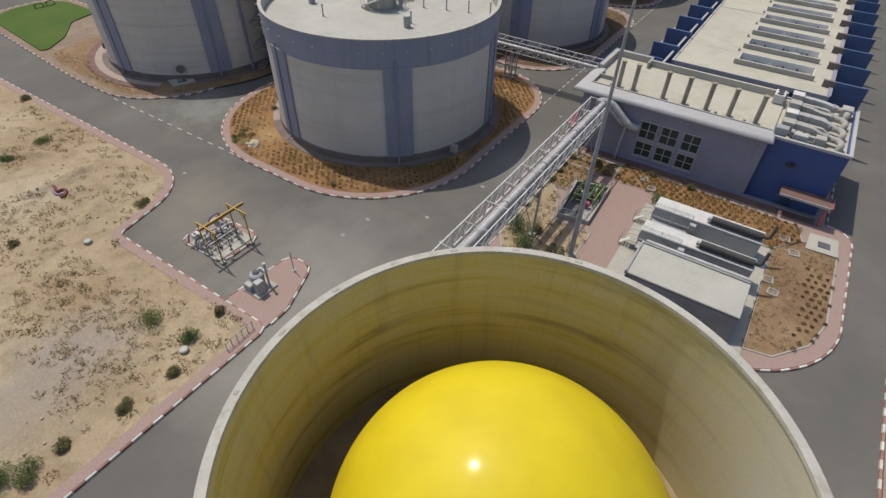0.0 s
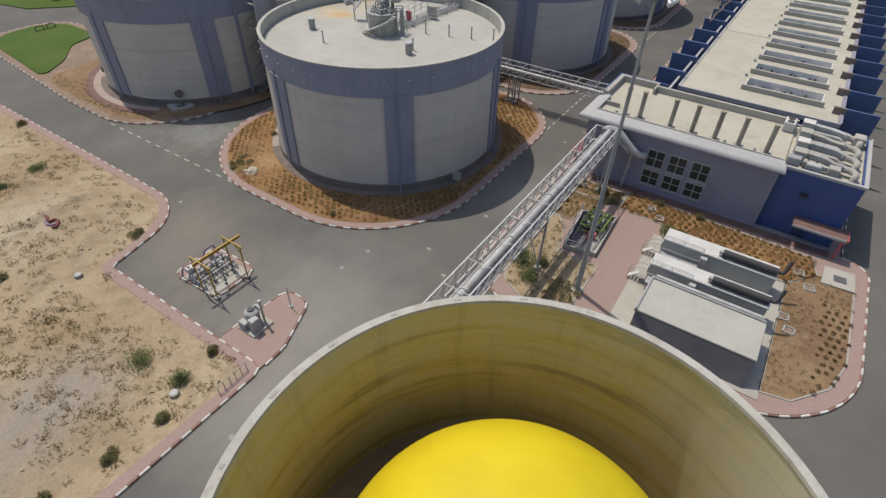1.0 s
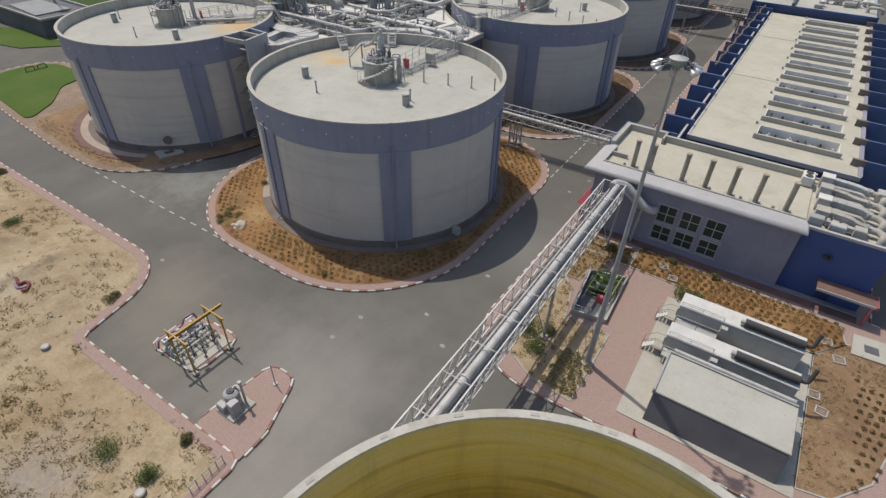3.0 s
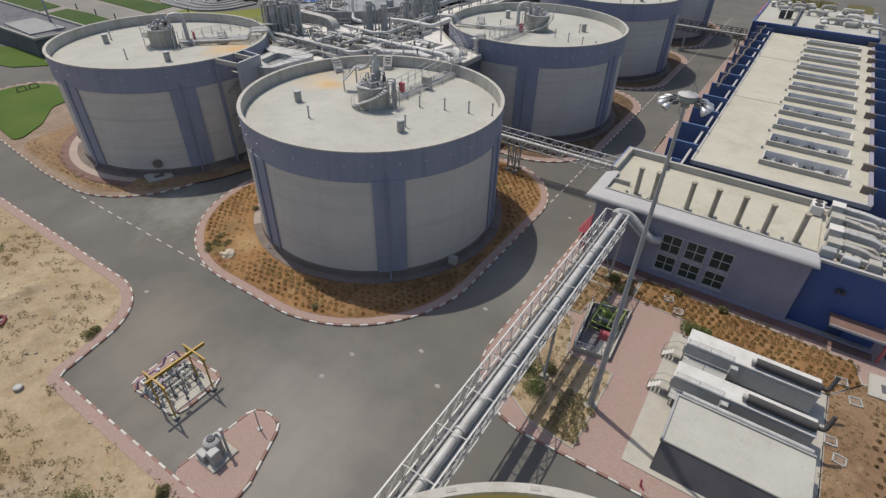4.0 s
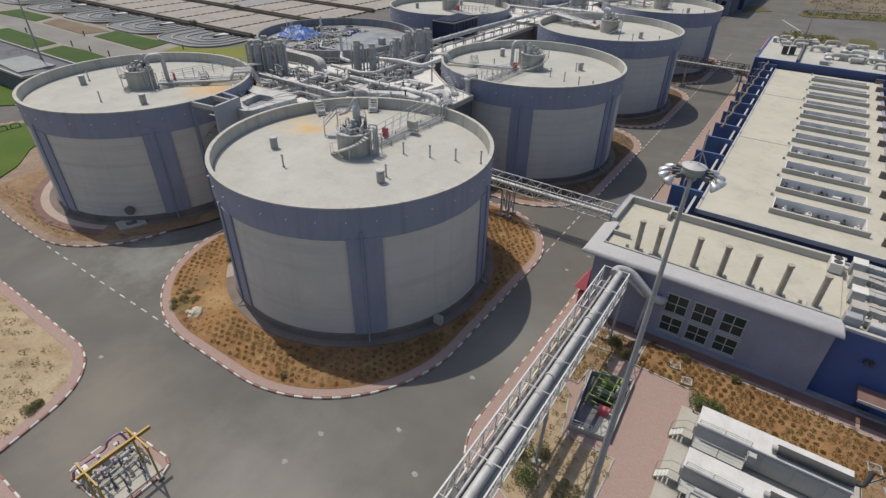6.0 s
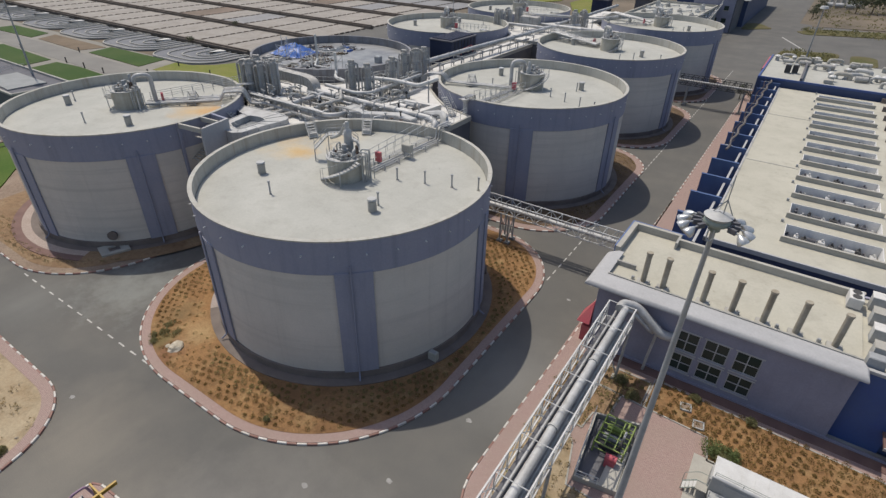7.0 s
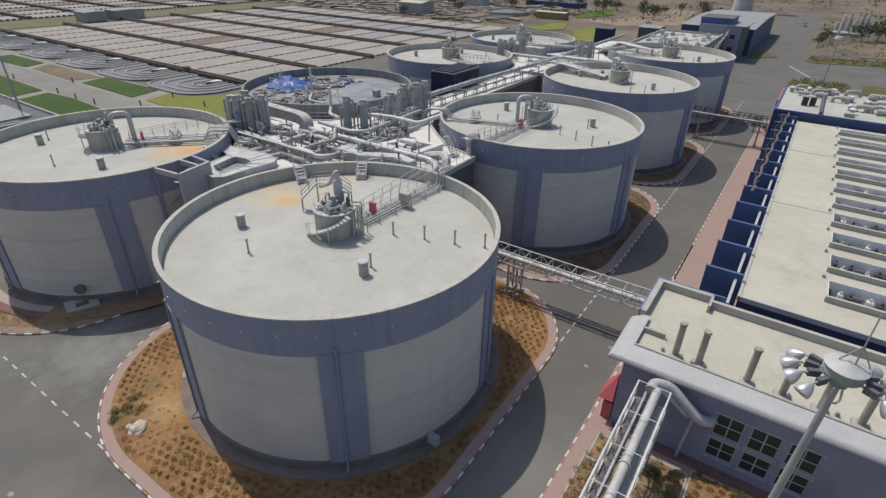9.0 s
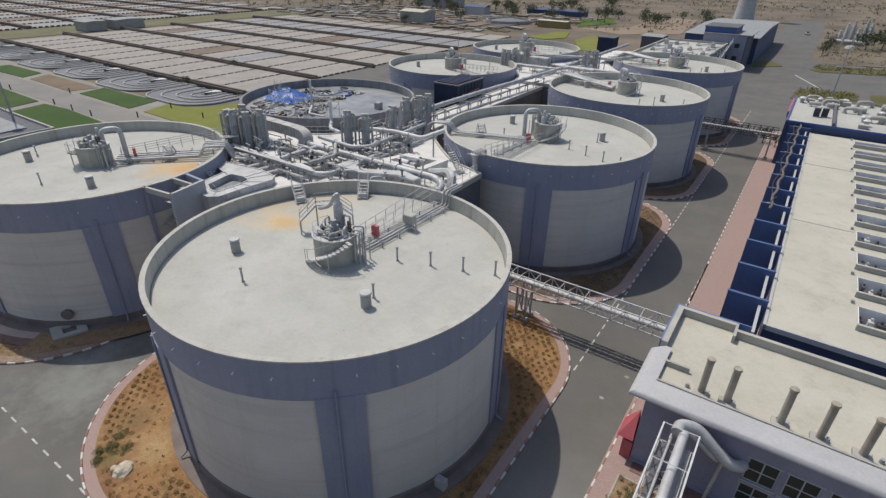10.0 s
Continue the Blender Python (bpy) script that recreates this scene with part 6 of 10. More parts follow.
def generator(y0, y1):
    """A container: white roof, grey sides with doors, a railed ledge and a black silencer on top."""
    gz = 2.4
    ge = thing("generator_housing", "white-roofed grey container generator with a black silencer on top", "generator", (35.2, y0, 0.2), group="generator housings")
    ym = y0 + (y1 - y0) * 0.50
    part("body", Geo().box(35.2, 44.4, ym, y1, 0.35, gz - 0.12), GEN_GREY, ge, "grey sheet sides", 0)
    part("skid", Geo().box(35.4, 44.2, ym + 0.2, y1 - 0.2, 0.2, 0.35), DARK, ge, "", 0)
    part("roof_strip", Geo().bbox(35.15, 44.45, ym - 0.06, y1 + 0.05, gz - 0.12, gz, 0.04), STEEL_WHITE, ge, "white roof", 0)
    for x, w in ((36.0, 1.4), (38.9, 2.2), (41.4, 1.6), (43.25, 0.9)):
        part("side_door", Geo().box(x, x + w, ym - 0.04, ym, 0.5, 2.05), GEN_GREY, ge, "", 0)
    part("ledge", Geo().box(35.3, 38.6, ym - 1.0, ym - 0.05, 0.95, 1.02), GEN_GREY, ge, "grey ledge", 0)
    part("ledge_post", Geo().bar((38.5, ym - 0.95, 0.2), (38.5, ym - 0.95, 0.95), 0.08).bar((35.5, ym - 0.95, 0.2), (35.5, ym - 0.95, 0.95), 0.08), GALV, ge)
    lr = Geo()
    rail(lr, [(35.3, ym - 0.97, 1.02), (38.55, ym - 0.97, 1.02), (38.55, ym - 0.1, 1.02)], 1.0)
    part("ledge_rail", lr, GALV, ge)
    sl = Geo().tube([(40.0, ym + 0.42, gz + 0.38), (44.3, ym + 0.42, gz + 0.38)], 0.33, 16)
    s = part("silencer", sl, CHARCOAL, ge, "black exhaust silencer")
    part("silencer_end", Geo().tube([(39.7, ym + 0.42, gz + 0.38), (40.0, ym + 0.42, gz + 0.38)], 0.2, 14), GALV, s)
    part("exhaust_pipe", Geo().tube([(44.2, ym + 0.42, gz + 0.38), (44.75, ym + 0.45, gz + 0.4), (44.9, ym + 0.9, gz + 1.5)], 0.15, 10, 0.3), CHARCOAL, s)
    for x in (40.7, 43.4):
        part("saddle", Geo().box(x - 0.08, x + 0.08, ym + 0.1, ym + 0.75, gz, gz + 0.12), STEEL_GREY, s, "", 0)
    part("louvre", Geo().box(35.1, 35.2, ym + 0.2, y1 - 0.3, 0.7, 1.8), STEEL_GREY, ge, "", 0)
    yc = (y0 + y1) / 2
    for k in range(4):
        part("tread", Geo().box(33.75 + 0.2 * k, 33.93 + 0.2 * k, yc - 0.32, yc + 0.32, 0.33 + 0.19 * k, 0.37 + 0.19 * k), STEEL_WHITE, ge, "", 0)
    for k in (-0.34, 0.34):
        part("stringer", Geo().bar((33.7, yc + k, 0.25), (34.5, yc + k, 1.0), 0.05), GREEN_GREY, ge)
    part("landing", Geo().box(34.5, 35.2, yc - 0.4, yc + 0.4, 0.95, 1.0), CONCRETE_PALE, ge, "", 0)
    rr = Geo()
    for s2 in (-0.37, 0.37):
        rr.tube([(33.7, yc + s2, 0.3), (33.7, yc + s2, 1.1), (34.5, yc + s2, 1.8), (35.15, yc + s2, 1.8)], 0.022, 6, 0.1)
    part("handrail", rr, GREEN_GREY, ge, "thin greenish rail")
    rb = Geo()
    for x in range(1, 12):
        rb.box(35.2 + 0.77 * x, 35.23 + 0.77 * x, ym - 0.04, y1 + 0.03, gz, gz + 0.02)
    part("roof_ribs", rb, STEEL_WHITE, ge, "", 0)
    part("roof_box", Geo().bbox(38.6, 39.1, ym - 0.55, ym - 0.1, 1.4, 2.1, 0.03), GEN_GREY, ge, "", 0)
    ed = Geo()
    rail(ed, [(35.3, ym + 0.05, gz), (38.6, ym + 0.05, gz)], 0.35, 0.02, 1.6)
    part("roof_rail", ed, GREEN_GREY, ge)
    return ge


generator(-6.3, -2.7)
generator(-10.1, -6.9)
tank_house = thing("switch_house", "flat white roofed low house with shade-dark sloping side", "low building", (35.9, -15.6, 0.2))
part("wall", Geo().box(35.95, 44.5, -14.6, -10.5, 0.2, 2.35), CONCRETE_PALE, tank_house, "", 0)
part("roof", Geo().bbox(35.9, 44.55, -14.65, -10.45, 2.35, 2.5, 0.04), TANK_ROOF, tank_house, "pale flat roof", 0)
part("roof_edge", Geo().box(35.8, 35.95, -14.7, -10.3, 2.3, 2.62).box(35.95, 44.5, -10.45, -10.3, 2.3, 2.62), STEEL_GREY, tank_house, "", 0)
part("roof_pipe", Geo().tube([(36.1, -10.15, 2.62), (44.3, -10.15, 2.62)], 0.17, 12), PIPE, tank_house, "long grey roof pipe")
# slope in dark slate colour stands in for the shaded south wall
part("shaded_side_slope", Geo().put([(35.9, -14.7, 2.3), (44.5, -14.7, 2.3), (44.5, -15.5, 0.2), (35.9, -15.5, 0.2), (35.9, -14.7, 0.2), (44.5, -14.7, 0.2)], [(0, 3, 2, 1), (0, 4, 3), (1, 2, 5), (3, 4, 5, 2), (0, 1, 5, 4)]), DARK_ROOF, tank_house, "sloping side, wall shade painted in dark slate", 0)


# ---- pipe bridges ----
def lattice(at0, at1, width, z0, z1, bay, label, material, pipes, legs, crossed=False):
    """A box truss between two plan points; pipes: (offset, z, radius); legs: distances along it."""
    a, b = Vector((*at0, 0)), Vector((*at1, 0))
    u = (b - a).normalized()
    s = Vector((-u.y, u.x, 0)) * width / 2
    ln = (b - a).length
    n = max(1, round(ln / bay))
    br = thing("pipe_bridge", label, "pipe bridge", (a.x, a.y, 0), group="lattice pipe bridges")

    def P(d, side, z):
        return a + u * d + s * side + Vector((0, 0, z))

    bar_mesh = Geo().bar((0, 0, 0), (0, 0, 1), 1.0).mesh("lacing_bar", material, 0)

    def lacing(p, q, w):
        d = q - p
        ob = new("lacing_bar", bar_mesh)
        ob.parent = br
        ob.matrix_local = Matrix.Translation(p - br.location) @ d.to_track_quat("Z", "Y").to_matrix().to_4x4() @ Matrix.Diagonal((w, w, d.length, 1))

    for side in (-1, 1):
        for z in (z0, z1):
            part("chord", Geo().bar(P(0, side, z), P(ln, side, z), 0.095), material, br)
        for i in range(n):
            d0, d1 = ln * i / n, ln * (i + 1) / n
            lo, hi = (z0, z1) if i % 2 == 0 else (z1, z0)
            lacing(P(d0, side, lo), P(d1, side, hi), 0.055)
            if crossed:
                lacing(P(d0, side, hi), P(d1, side, lo), 0.05)
            lacing(P(d0, side, z0), P(d0, side, z1), 0.055)
        lacing(P(ln, side, z0), P(ln, side, z1), 0.055)
    for i in range(n + 1):
        d0 = ln * i / n
        lacing(P(d0, -1, z0), P(d0, 1, z0), 0.06)
        if i % 2 == 0:
            lacing(P(d0, -1, z1), P(d0, 1, z1), 0.055)
        if i < n:
            lacing(P(d0, -1 if i % 2 else 1, z0), P(d0 + ln / n, 1 if i % 2 else -1, z0), 0.05)
    for off, z, r in pipes:
        p = part("pipe", Geo().tube([a + u * -0.4 + s * off + Vector((0, 0, z)), b + u * 0.4 + s * off + Vector((0, 0, z))], r, 14), PIPE, br, "bright clad pipe")
        k = max(2, int(ln / 6))
        for i in range(1, k):
            q = a + u * (ln * i / k) + s * off + Vector((0, 0, z))
            part("flange", Geo().tube([q - u * 0.08, q + u * 0.08], r * 1.28, 14), GALV, p)
    for d in legs:
        for side in (-1, 1):
            part("leg", Geo().bar(P(d, side * 0.85, 0.1), P(d, side, z0), 0.16), STEEL_GREY, br, "grey steel leg")
            part("leg_foot", Geo().bbox(P(d, side * 0.85, 0).x - 0.3, P(d, side * 0.85, 0).x + 0.3, P(d, side * 0.85, 0).y - 0.3, P(d, side * 0.85, 0).y + 0.3, 0.0, 0.42, 0.04), CONCRETE, br, "", 0)
        x = Geo().bar(P(d, -0.85, 0.6), P(d, 0.95, z0 - 0.4), 0.08).bar(P(d, 0.85, 0.6), P(d, -0.95, z0 - 0.4), 0.08)
        part("leg_brace", x, STEEL_GREY, br)
    return br


near_bridge = lattice((25.8, -31.0), (25.8, 3.2), 2.1, 5.7, 7.2, 1.55, "white lattice pipe bridge on grey legs above the planting", STEEL_WHITE,
                      ((-0.2, 6.6, 0.29), (0.42, 6.1, 0.1)), (4.2, 18.6, 33.6), True)
part("cable_tray", Geo().box(26.02, 26.72, -30.9, 3.0, 5.82, 5.88).box(26.02, 26.06, -30.9, 3.0, 5.88, 5.98).box(26.68, 26.72, -30.9, 3.0, 5.88, 5.98), GALV, near_bridge, "grey covered cable tray", 0)
part("walkway_grating", Geo().box(24.95, 25.5, -30.9, 3.0, 5.74, 5.79), DARK_ROOF, near_bridge, "dark walkway grating", 0)
for k in range(3):
    part("tray_pipe", Geo().tube([(26.15 + 0.2 * k, -30.9, 5.95), (26.15 + 0.2 * k, 3.0, 5.95)], 0.05, 8), (STEEL_WHITE, GALV, WEATHERED)[k], near_bridge)
for k in range(44):
    part("tray_rung", Geo().box(25.95, 26.25, -30.8 + 0.78 * k, -30.45 + 0.78 * k, 6.34, 6.38), STEEL_WHITE, near_bridge, "", 0)
part("pipe_bend", Geo().tube([(25.6, 3.4, 6.6), (25.6, 4.2, 6.62), (26.6, 4.9, 6.3), (28.9, 4.9, 4.5), (29.6, 5.4, 4.2), (29.7, 5.75, 4.2)], 0.38, 14, 0.6), PIPE, near_bridge, "large pipe bending into the wall")
part("pipe_bend", Geo().tube([(25.85, 3.5, 6.25), (26.2, 4.5, 6.1), (28.2, 4.7, 4.5), (28.3, 5.7, 3.9)], 0.17, 12, 0.5), PIPE, near_bridge)
part("pipe_drop", Geo().tube([(28.6, 5.0, 4.9), (28.4, 4.9, 2.0), (28.3, 5.0, 0.2)], 0.12, 10, 0.3), PIPE, near_bridge)
lattice((22.3, 17.2), (4.5, 17.2), 1.5, 3.9, 5.3, 1.3, "white lattice pipe bridge over the road to the tank", STEEL_WHITE,
        ((0.3, 4.5, 0.24), (-0.4, 4.35, 0.14)), (13.4, 14.4))
# charcoal colour carries the tank's shade on this bridge
lattice((24.0, 89.2), (10.0, 89.2), 1.7, 4.2, 6.0, 1.0, "lattice pipe bridge over the far road, tank shade painted dark", CHARCOAL,
        ((0.3, 5.0, 0.24), (-0.4, 4.85, 0.14)), (0.8, 11.5))


# ---- floodlight masts ----
def mast(x, y, h, label, heads=8, near=True, lean=(0, 0)):
    m = thing("floodlight_mast", label, "floodlight mast", (x, y, 0.0), group="floodlight masts")
    bx, by = x, y
    x, y = x + lean[0], y + lean[1]
    k = [(bx + (x - bx) * e, by + (y - by) * e, 0.05 + (h - 0.6) * e) for e in (0, 0.5, 1)]
    pl = Geo()
    for p, q, r0, r1 in ((k[0], k[1], 0.25, 0.15), (k[1], k[2], 0.15, 0.085)):
        pl.put([(o[0] + r * math.cos(a), o[1] + r * math.sin(a), o[2]) for o, r in ((p, r0), (q, r1)) for a in [math.pi * i / 8 for i in range(16)]],
               [(i, (i + 1) % 16, 16 + (i + 1) % 16, 16 + i) for i in range(16)])
    part("pole", pl, STEEL_GREY, m, "tapered grey steel pole")
    part("base_plate", Geo().cyl(bx, by, 0.0, 0.32, 0.5, 0.5, 16).cyl(bx, by, 0.32, 0.42, 0.36, 0.32, 14), CONCRETE, m)
    if not near:
        part("head", Geo().cyl(x, y, h - 0.5, h, 0.9, 0.7, 12), GALV, m)
        return m
    f = 0.66
    part("hub_cover", Geo().revolve([(0.62 * f, h - 0.12), (0.72 * f, h - 0.02), (0.42 * f, h + 0.06), (0.03, h + 0.12)], 24, cx=x, cy=y), GALV, m, "pale conical hub cover")
    part("hub_ring", Geo().revolve([(0.6 * f, h - 0.35), (0.66 * f, h - 0.3), (0.66 * f, h - 0.2), (0.6 * f, h - 0.12)], 24, cx=x, cy=y).cyl(x, y, h - 0.6, h - 0.1, 0.2, 0.2, 12), GREEN_GREY, m)
    part("winch_hook", Geo().tube([(x - 0.13, y - 0.5, h - 0.4), (x - 0.13, y - 0.55, h - 0.75), (x, y - 0.55, h - 0.8), (x + 0.08, y - 0.5, h - 0.7), (x + 0.04, y - 0.45, h - 0.4)], 0.025, 6, 0.1), STEEL_GREY, m)
    part("lightning_rod", Geo().tube([(x + 0.12, y, h + 0.1), (x + 0.12, y, h + 1.5)], 0.02, 6).bar((x - 0.2, y, h + 0.1), (x + 0.12, y, h + 0.6), 0.03).bar((x + 0.4, y, h + 0.1), (x + 0.12, y, h + 0.6), 0.03), STEEL_GREY, m)
    for k in range(heads):
        side = 180 if k < heads / 2 else 0
        a = side + 12 + (k % (heads // 2) - (heads // 2 - 1) / 2) * 26
        c, s = math.cos(radians(a)), math.sin(radians(a))
        arm = part("arm", Geo().tube([(x + 0.6 * f * c, y + 0.6 * f * s, h - 0.3), (x + 1.4 * f * c, y + 1.4 * f * s, h - 0.35)], 0.032, 6), STEEL_GREY, m)
        part("ballast_box", Geo().turned(x + 0.95 * f * c, y + 0.95 * f * s, h - 0.42, h - 0.24, 0.28, 0.12, a), DARK_ROOF, arm, "dark ballast box")
        hd = Geo()
        o, d = Vector((x + 1.35 * f * c, y + 1.35 * f * s, h - 0.35)), Vector((c * 0.75, s * 0.75, -0.66)).normalized()
        q = d.orthogonal().normalized()
        w = d.cross(q)
        prof = ((0.05, 0.0), (0.1, 0.07), (0.165, 0.18), (0.2, 0.31), (0.185, 0.35))
        vs = [o + d * t + (q * math.cos(e) + w * math.sin(e)) * r for r, t in prof for e in [2 * math.pi * i / 14 for i in range(14)]]
        fs = [(j * 14 + i, j * 14 + (i + 1) % 14, (j + 1) * 14 + (i + 1) % 14, (j + 1) * 14 + i) for j in range(len(prof) - 1) for i in range(14)]
        hd.put(vs, fs + [tuple(range(13, -1, -1)), tuple(range(14 * 4, 14 * 5))])
        part("floodlight", hd, MIRROR_STEEL, m, "bell-shaped aluminium floodlight")
    return m


mast(30.72, -12.85, 24.3, "tall grey floodlight mast with a ring of bell lamps", lean=(0.35, -0.72))
mast(-102, 13.2, 24, "tall distant floodlight mast by the lawn", near=False)
mast(31, 118, 18, "distant lamp mast behind the hall", near=False)

# ---- lifting frame on its island ----
gf = thing("lifting_frame", "yellow steel lifting frame over valves and pipes", "lifting frame", (5.2, -29.6, 0.15))
for y in (-30.95, -27.8):
    for x, f in ((4.35, 0.12), (6.45, -0.1)):
        part("leg", Geo().bar((x + f, y, 0.15), (x, y, 3.55), 0.10), YELLOW_STEEL, gf, "yellow steel leg")
        part("leg_foot", Geo().bbox(x + f - 0.2, x + f + 0.2, y - 0.2, y + 0.2, 0.1, 0.26, 0.03), CONCRETE, gf, "", 0)
    part("portal_beam", Geo().box(4.1, 6.75, y - 0.05, y + 0.05, 3.5, 3.64), YELLOW_STEEL, gf, "", 0)
    part("knee_brace", Geo().bar((4.37, y, 2.75), (4.95, y, 3.5), 0.07).bar((6.43, y, 2.75), (5.85, y, 3.5), 0.07), YELLOW_STEEL, gf)
part("runway_beam", Geo().box(5.22, 5.26, -31.45, -26.8, 3.44, 3.62).box(5.17, 5.31, -31.45, -26.8, 3.40, 3.44).box(5.17, 5.31, -31.45, -26.8, 3.62, 3.66), YELLOW_STEEL, gf, "yellow runway beam", 0)
part("hoist", Geo().bbox(5.1, 5.38, -29.9, -29.55, 3.0, 3.38, 0.05), STEEL_GREY, gf, "", 0)
vs = thing("valve_station", "grey and purple pipes and valves on a pale slab", "valve station", (4.0, -29.3, 0.15))
part("slab", Geo().bbox(2.0, 6.0, -31.0, -27.3, 0.12, 0.24, 0.03), CONCRETE_PALE, vs, "pale concrete slab", 0)
for k, (x, r, m) in enumerate(((2.75, 0.10, PIPE), (3.15, 0.06, WEATHERED), (3.5, 0.12, PIPE), (3.9, 0.07, STEEL_GREY), (4.35, 0.06, WEATHERED))):
    part("line_pipe", Geo().tube([(x, -31.0, 0.3), (x, -30.8, 0.75 + 0.12 * (k % 3)), (x, -27.6, 0.75 + 0.12 * (k % 3)), (x, -27.4, 0.3)], r, 8, 0.15), m, vs)
part("purple_pipe", Geo().tube([(2.2, -31.2, 0.5), (2.2, -31.0, 1.2), (2.25, -28.9, 1.2), (2.25, -28.6, 1.75), (2.3, -27.8, 1.75), (2.3, -27.5, 0.3)], 0.085, 10, 0.2), PURPLE, vs, "purple painted pipe")
part("purple_branch", Geo().tube([(2.25, -29.6, 1.2), (3.1, -29.6, 1.3), (3.1, -29.6, 0.8)], 0.08, 8, 0.12).tube([(2.25, -30.4, 1.2), (2.9, -30.4, 1.4), (2.9, -30.4, 0.8)], 0.07, 8, 0.12), PURPLE, vs)
rv = random.Random(5)
for k in range(14):
    x, y = (2.75, 3.15, 3.5, 3.9, 4.35)[k % 5], -30.7 + 0.23 * k
    h = rv.uniform(0.35, 0.75)
    part("valve", Geo().cyl(x, y, 0.7, 0.85 + h, 0.05, 0.05, 8).tube([(x, y - 0.07, 0.85), (x, y + 0.07, 0.85)], 0.16, 10).cyl(x, y, 0.85 + h, 0.88 + h, 0.14, 0.14, 10), (DARK_ROOF, STEEL_GREY, WEATHERED, PURPLE)[k % 4], vs)
for k in range(7):
    y = -30.9 + 0.55 * k
    part("cross_pipe", Geo().tube([(2.7, y, 0.62), (4.9 + 0.4 * (k % 2), y, 0.62), (4.9 + 0.4 * (k % 2), y, 0.24)], 0.05, 8, 0.12), (STEEL_GREY, WEATHERED, PIPE)[k % 3], vs)
for k, (x, y) in enumerate(((4.75, -30.8), (4.75, -29.9), (4.75, -29.0), (4.75, -28.1), (5.7, -30.6), (5.7, -29.5), (5.7, -28.4), (5.2, -28.2), (2.6, -28.2))):
    part("stand", Geo().bar((x, y, 0.2), (x, y, 1.05 + 0.25 * (k % 3)), 0.07).box(x - 0.12, x + 0.12, y - 0.12, y + 0.12, 0.24, 0.28), DARK_ROOF if k % 2 else STEEL_GREY, vs)
part("meter_box", Geo().bbox(2.5, 3.0, -30.95, -30.3, 1.0, 1.45, 0.04), STEEL_WHITE, vs, "pale meter box", 0)
part("upper_rail", Geo().bar((4.75, -30.8, 1.2), (4.75, -28.1, 1.2), 0.06), STEEL_GREY, vs)
part("upper_rail", Geo().bar((3.0, -30.8, 1.45), (3.0, -28.2, 1.45), 0.05), STEEL_GREY, vs)

# ---- odour filter on the median ----
cb = thing("median_filter", "grey cylinder and cabinets on a pale slab on the median", "filter unit", (11.3, -31.2, 0.15))
part("slab", Geo().bbox(10.4, 12.3, -32.2, -30.2, 0.14, 0.3, 0.03), CONCRETE_PALE, cb, "", 0)
part("vessel", Geo().revolve([(0.02, 1.78), (0.35, 1.72), (0.55, 1.55), (0.55, 0.35)], 20, cx=11.1, cy=-31.1), STEEL_GREY, cb, "grey domed vessel")
part("vessel_lid", Geo().cyl(11.1, -31.1, 1.72, 1.84, 0.3, 0.26, 16).cyl(11.1, -31.1, 1.84, 1.88, 0.16, 0.16, 12), DARK_ROOF, cb, "dark lid")
part("cabinet", Geo().bbox(11.5, 12.1, -31.9, -31.2, 0.3, 1.5, 0.04), STEEL_GREY, cb, "", 0)
part("fan_box", Geo().bbox(10.5, 11.3, -32.1, -31.6, 0.3, 0.95, 0.05), STEEL_GREY, cb, "", 0)
part("stack_pipe", Geo().tube([(11.75, -30.6, 0.3), (11.75, -30.6, 2.6)], 0.09, 10).cyl(11.75, -30.6, 2.55, 2.7, 0.14, 0.14, 10), STEEL_GREY, cb)
part("duct", Geo().tube([(11.1, -31.1, 1.6), (11.1, -30.6, 1.9), (11.75, -30.6, 1.7)], 0.11, 10, 0.2), GALV, cb)
bp = thing("bollard_post", "thin dark post on the paved median", "post", (12.1, -28.2, 0.15))
part("post", Geo().cyl(12.1, -28.2, 0.15, 2.35, 0.05, 0.04, 8), STEEL_GREY, bp)
part("post_foot", Geo().cyl(12.1, -28.2, 0.14, 0.24, 0.2, 0.18, 10), STEEL_GREY, bp)

# low pipe barrier beside the road, manholes, drains, rocks
ba = thing("pipe_barrier", "low rusty pipe barrier at the kerb", "barrier", (14.2, -35.6, 0.15))
g = Geo()
rail(g, [(14.15, -36.9, 0.15), (14.05, -34.4, 0.15)], 0.75, 0.035, 0.5)
part("rails", g, WEATHERED, ba)


def manhole(x, y, z, label):
    m = thing("manhole", label, "manhole", (x, y, z), group="manholes in the sand")
    part("collar", Geo().cyl(x, y, z - 0.3, z + 0.08, 0.36, 0.34, 20), MANHOLE, m)
    part("cover", Geo().cyl(x, y, z + 0.08, z + 0.11, 0.27, 0.26, 20), STEEL_GREY, m)


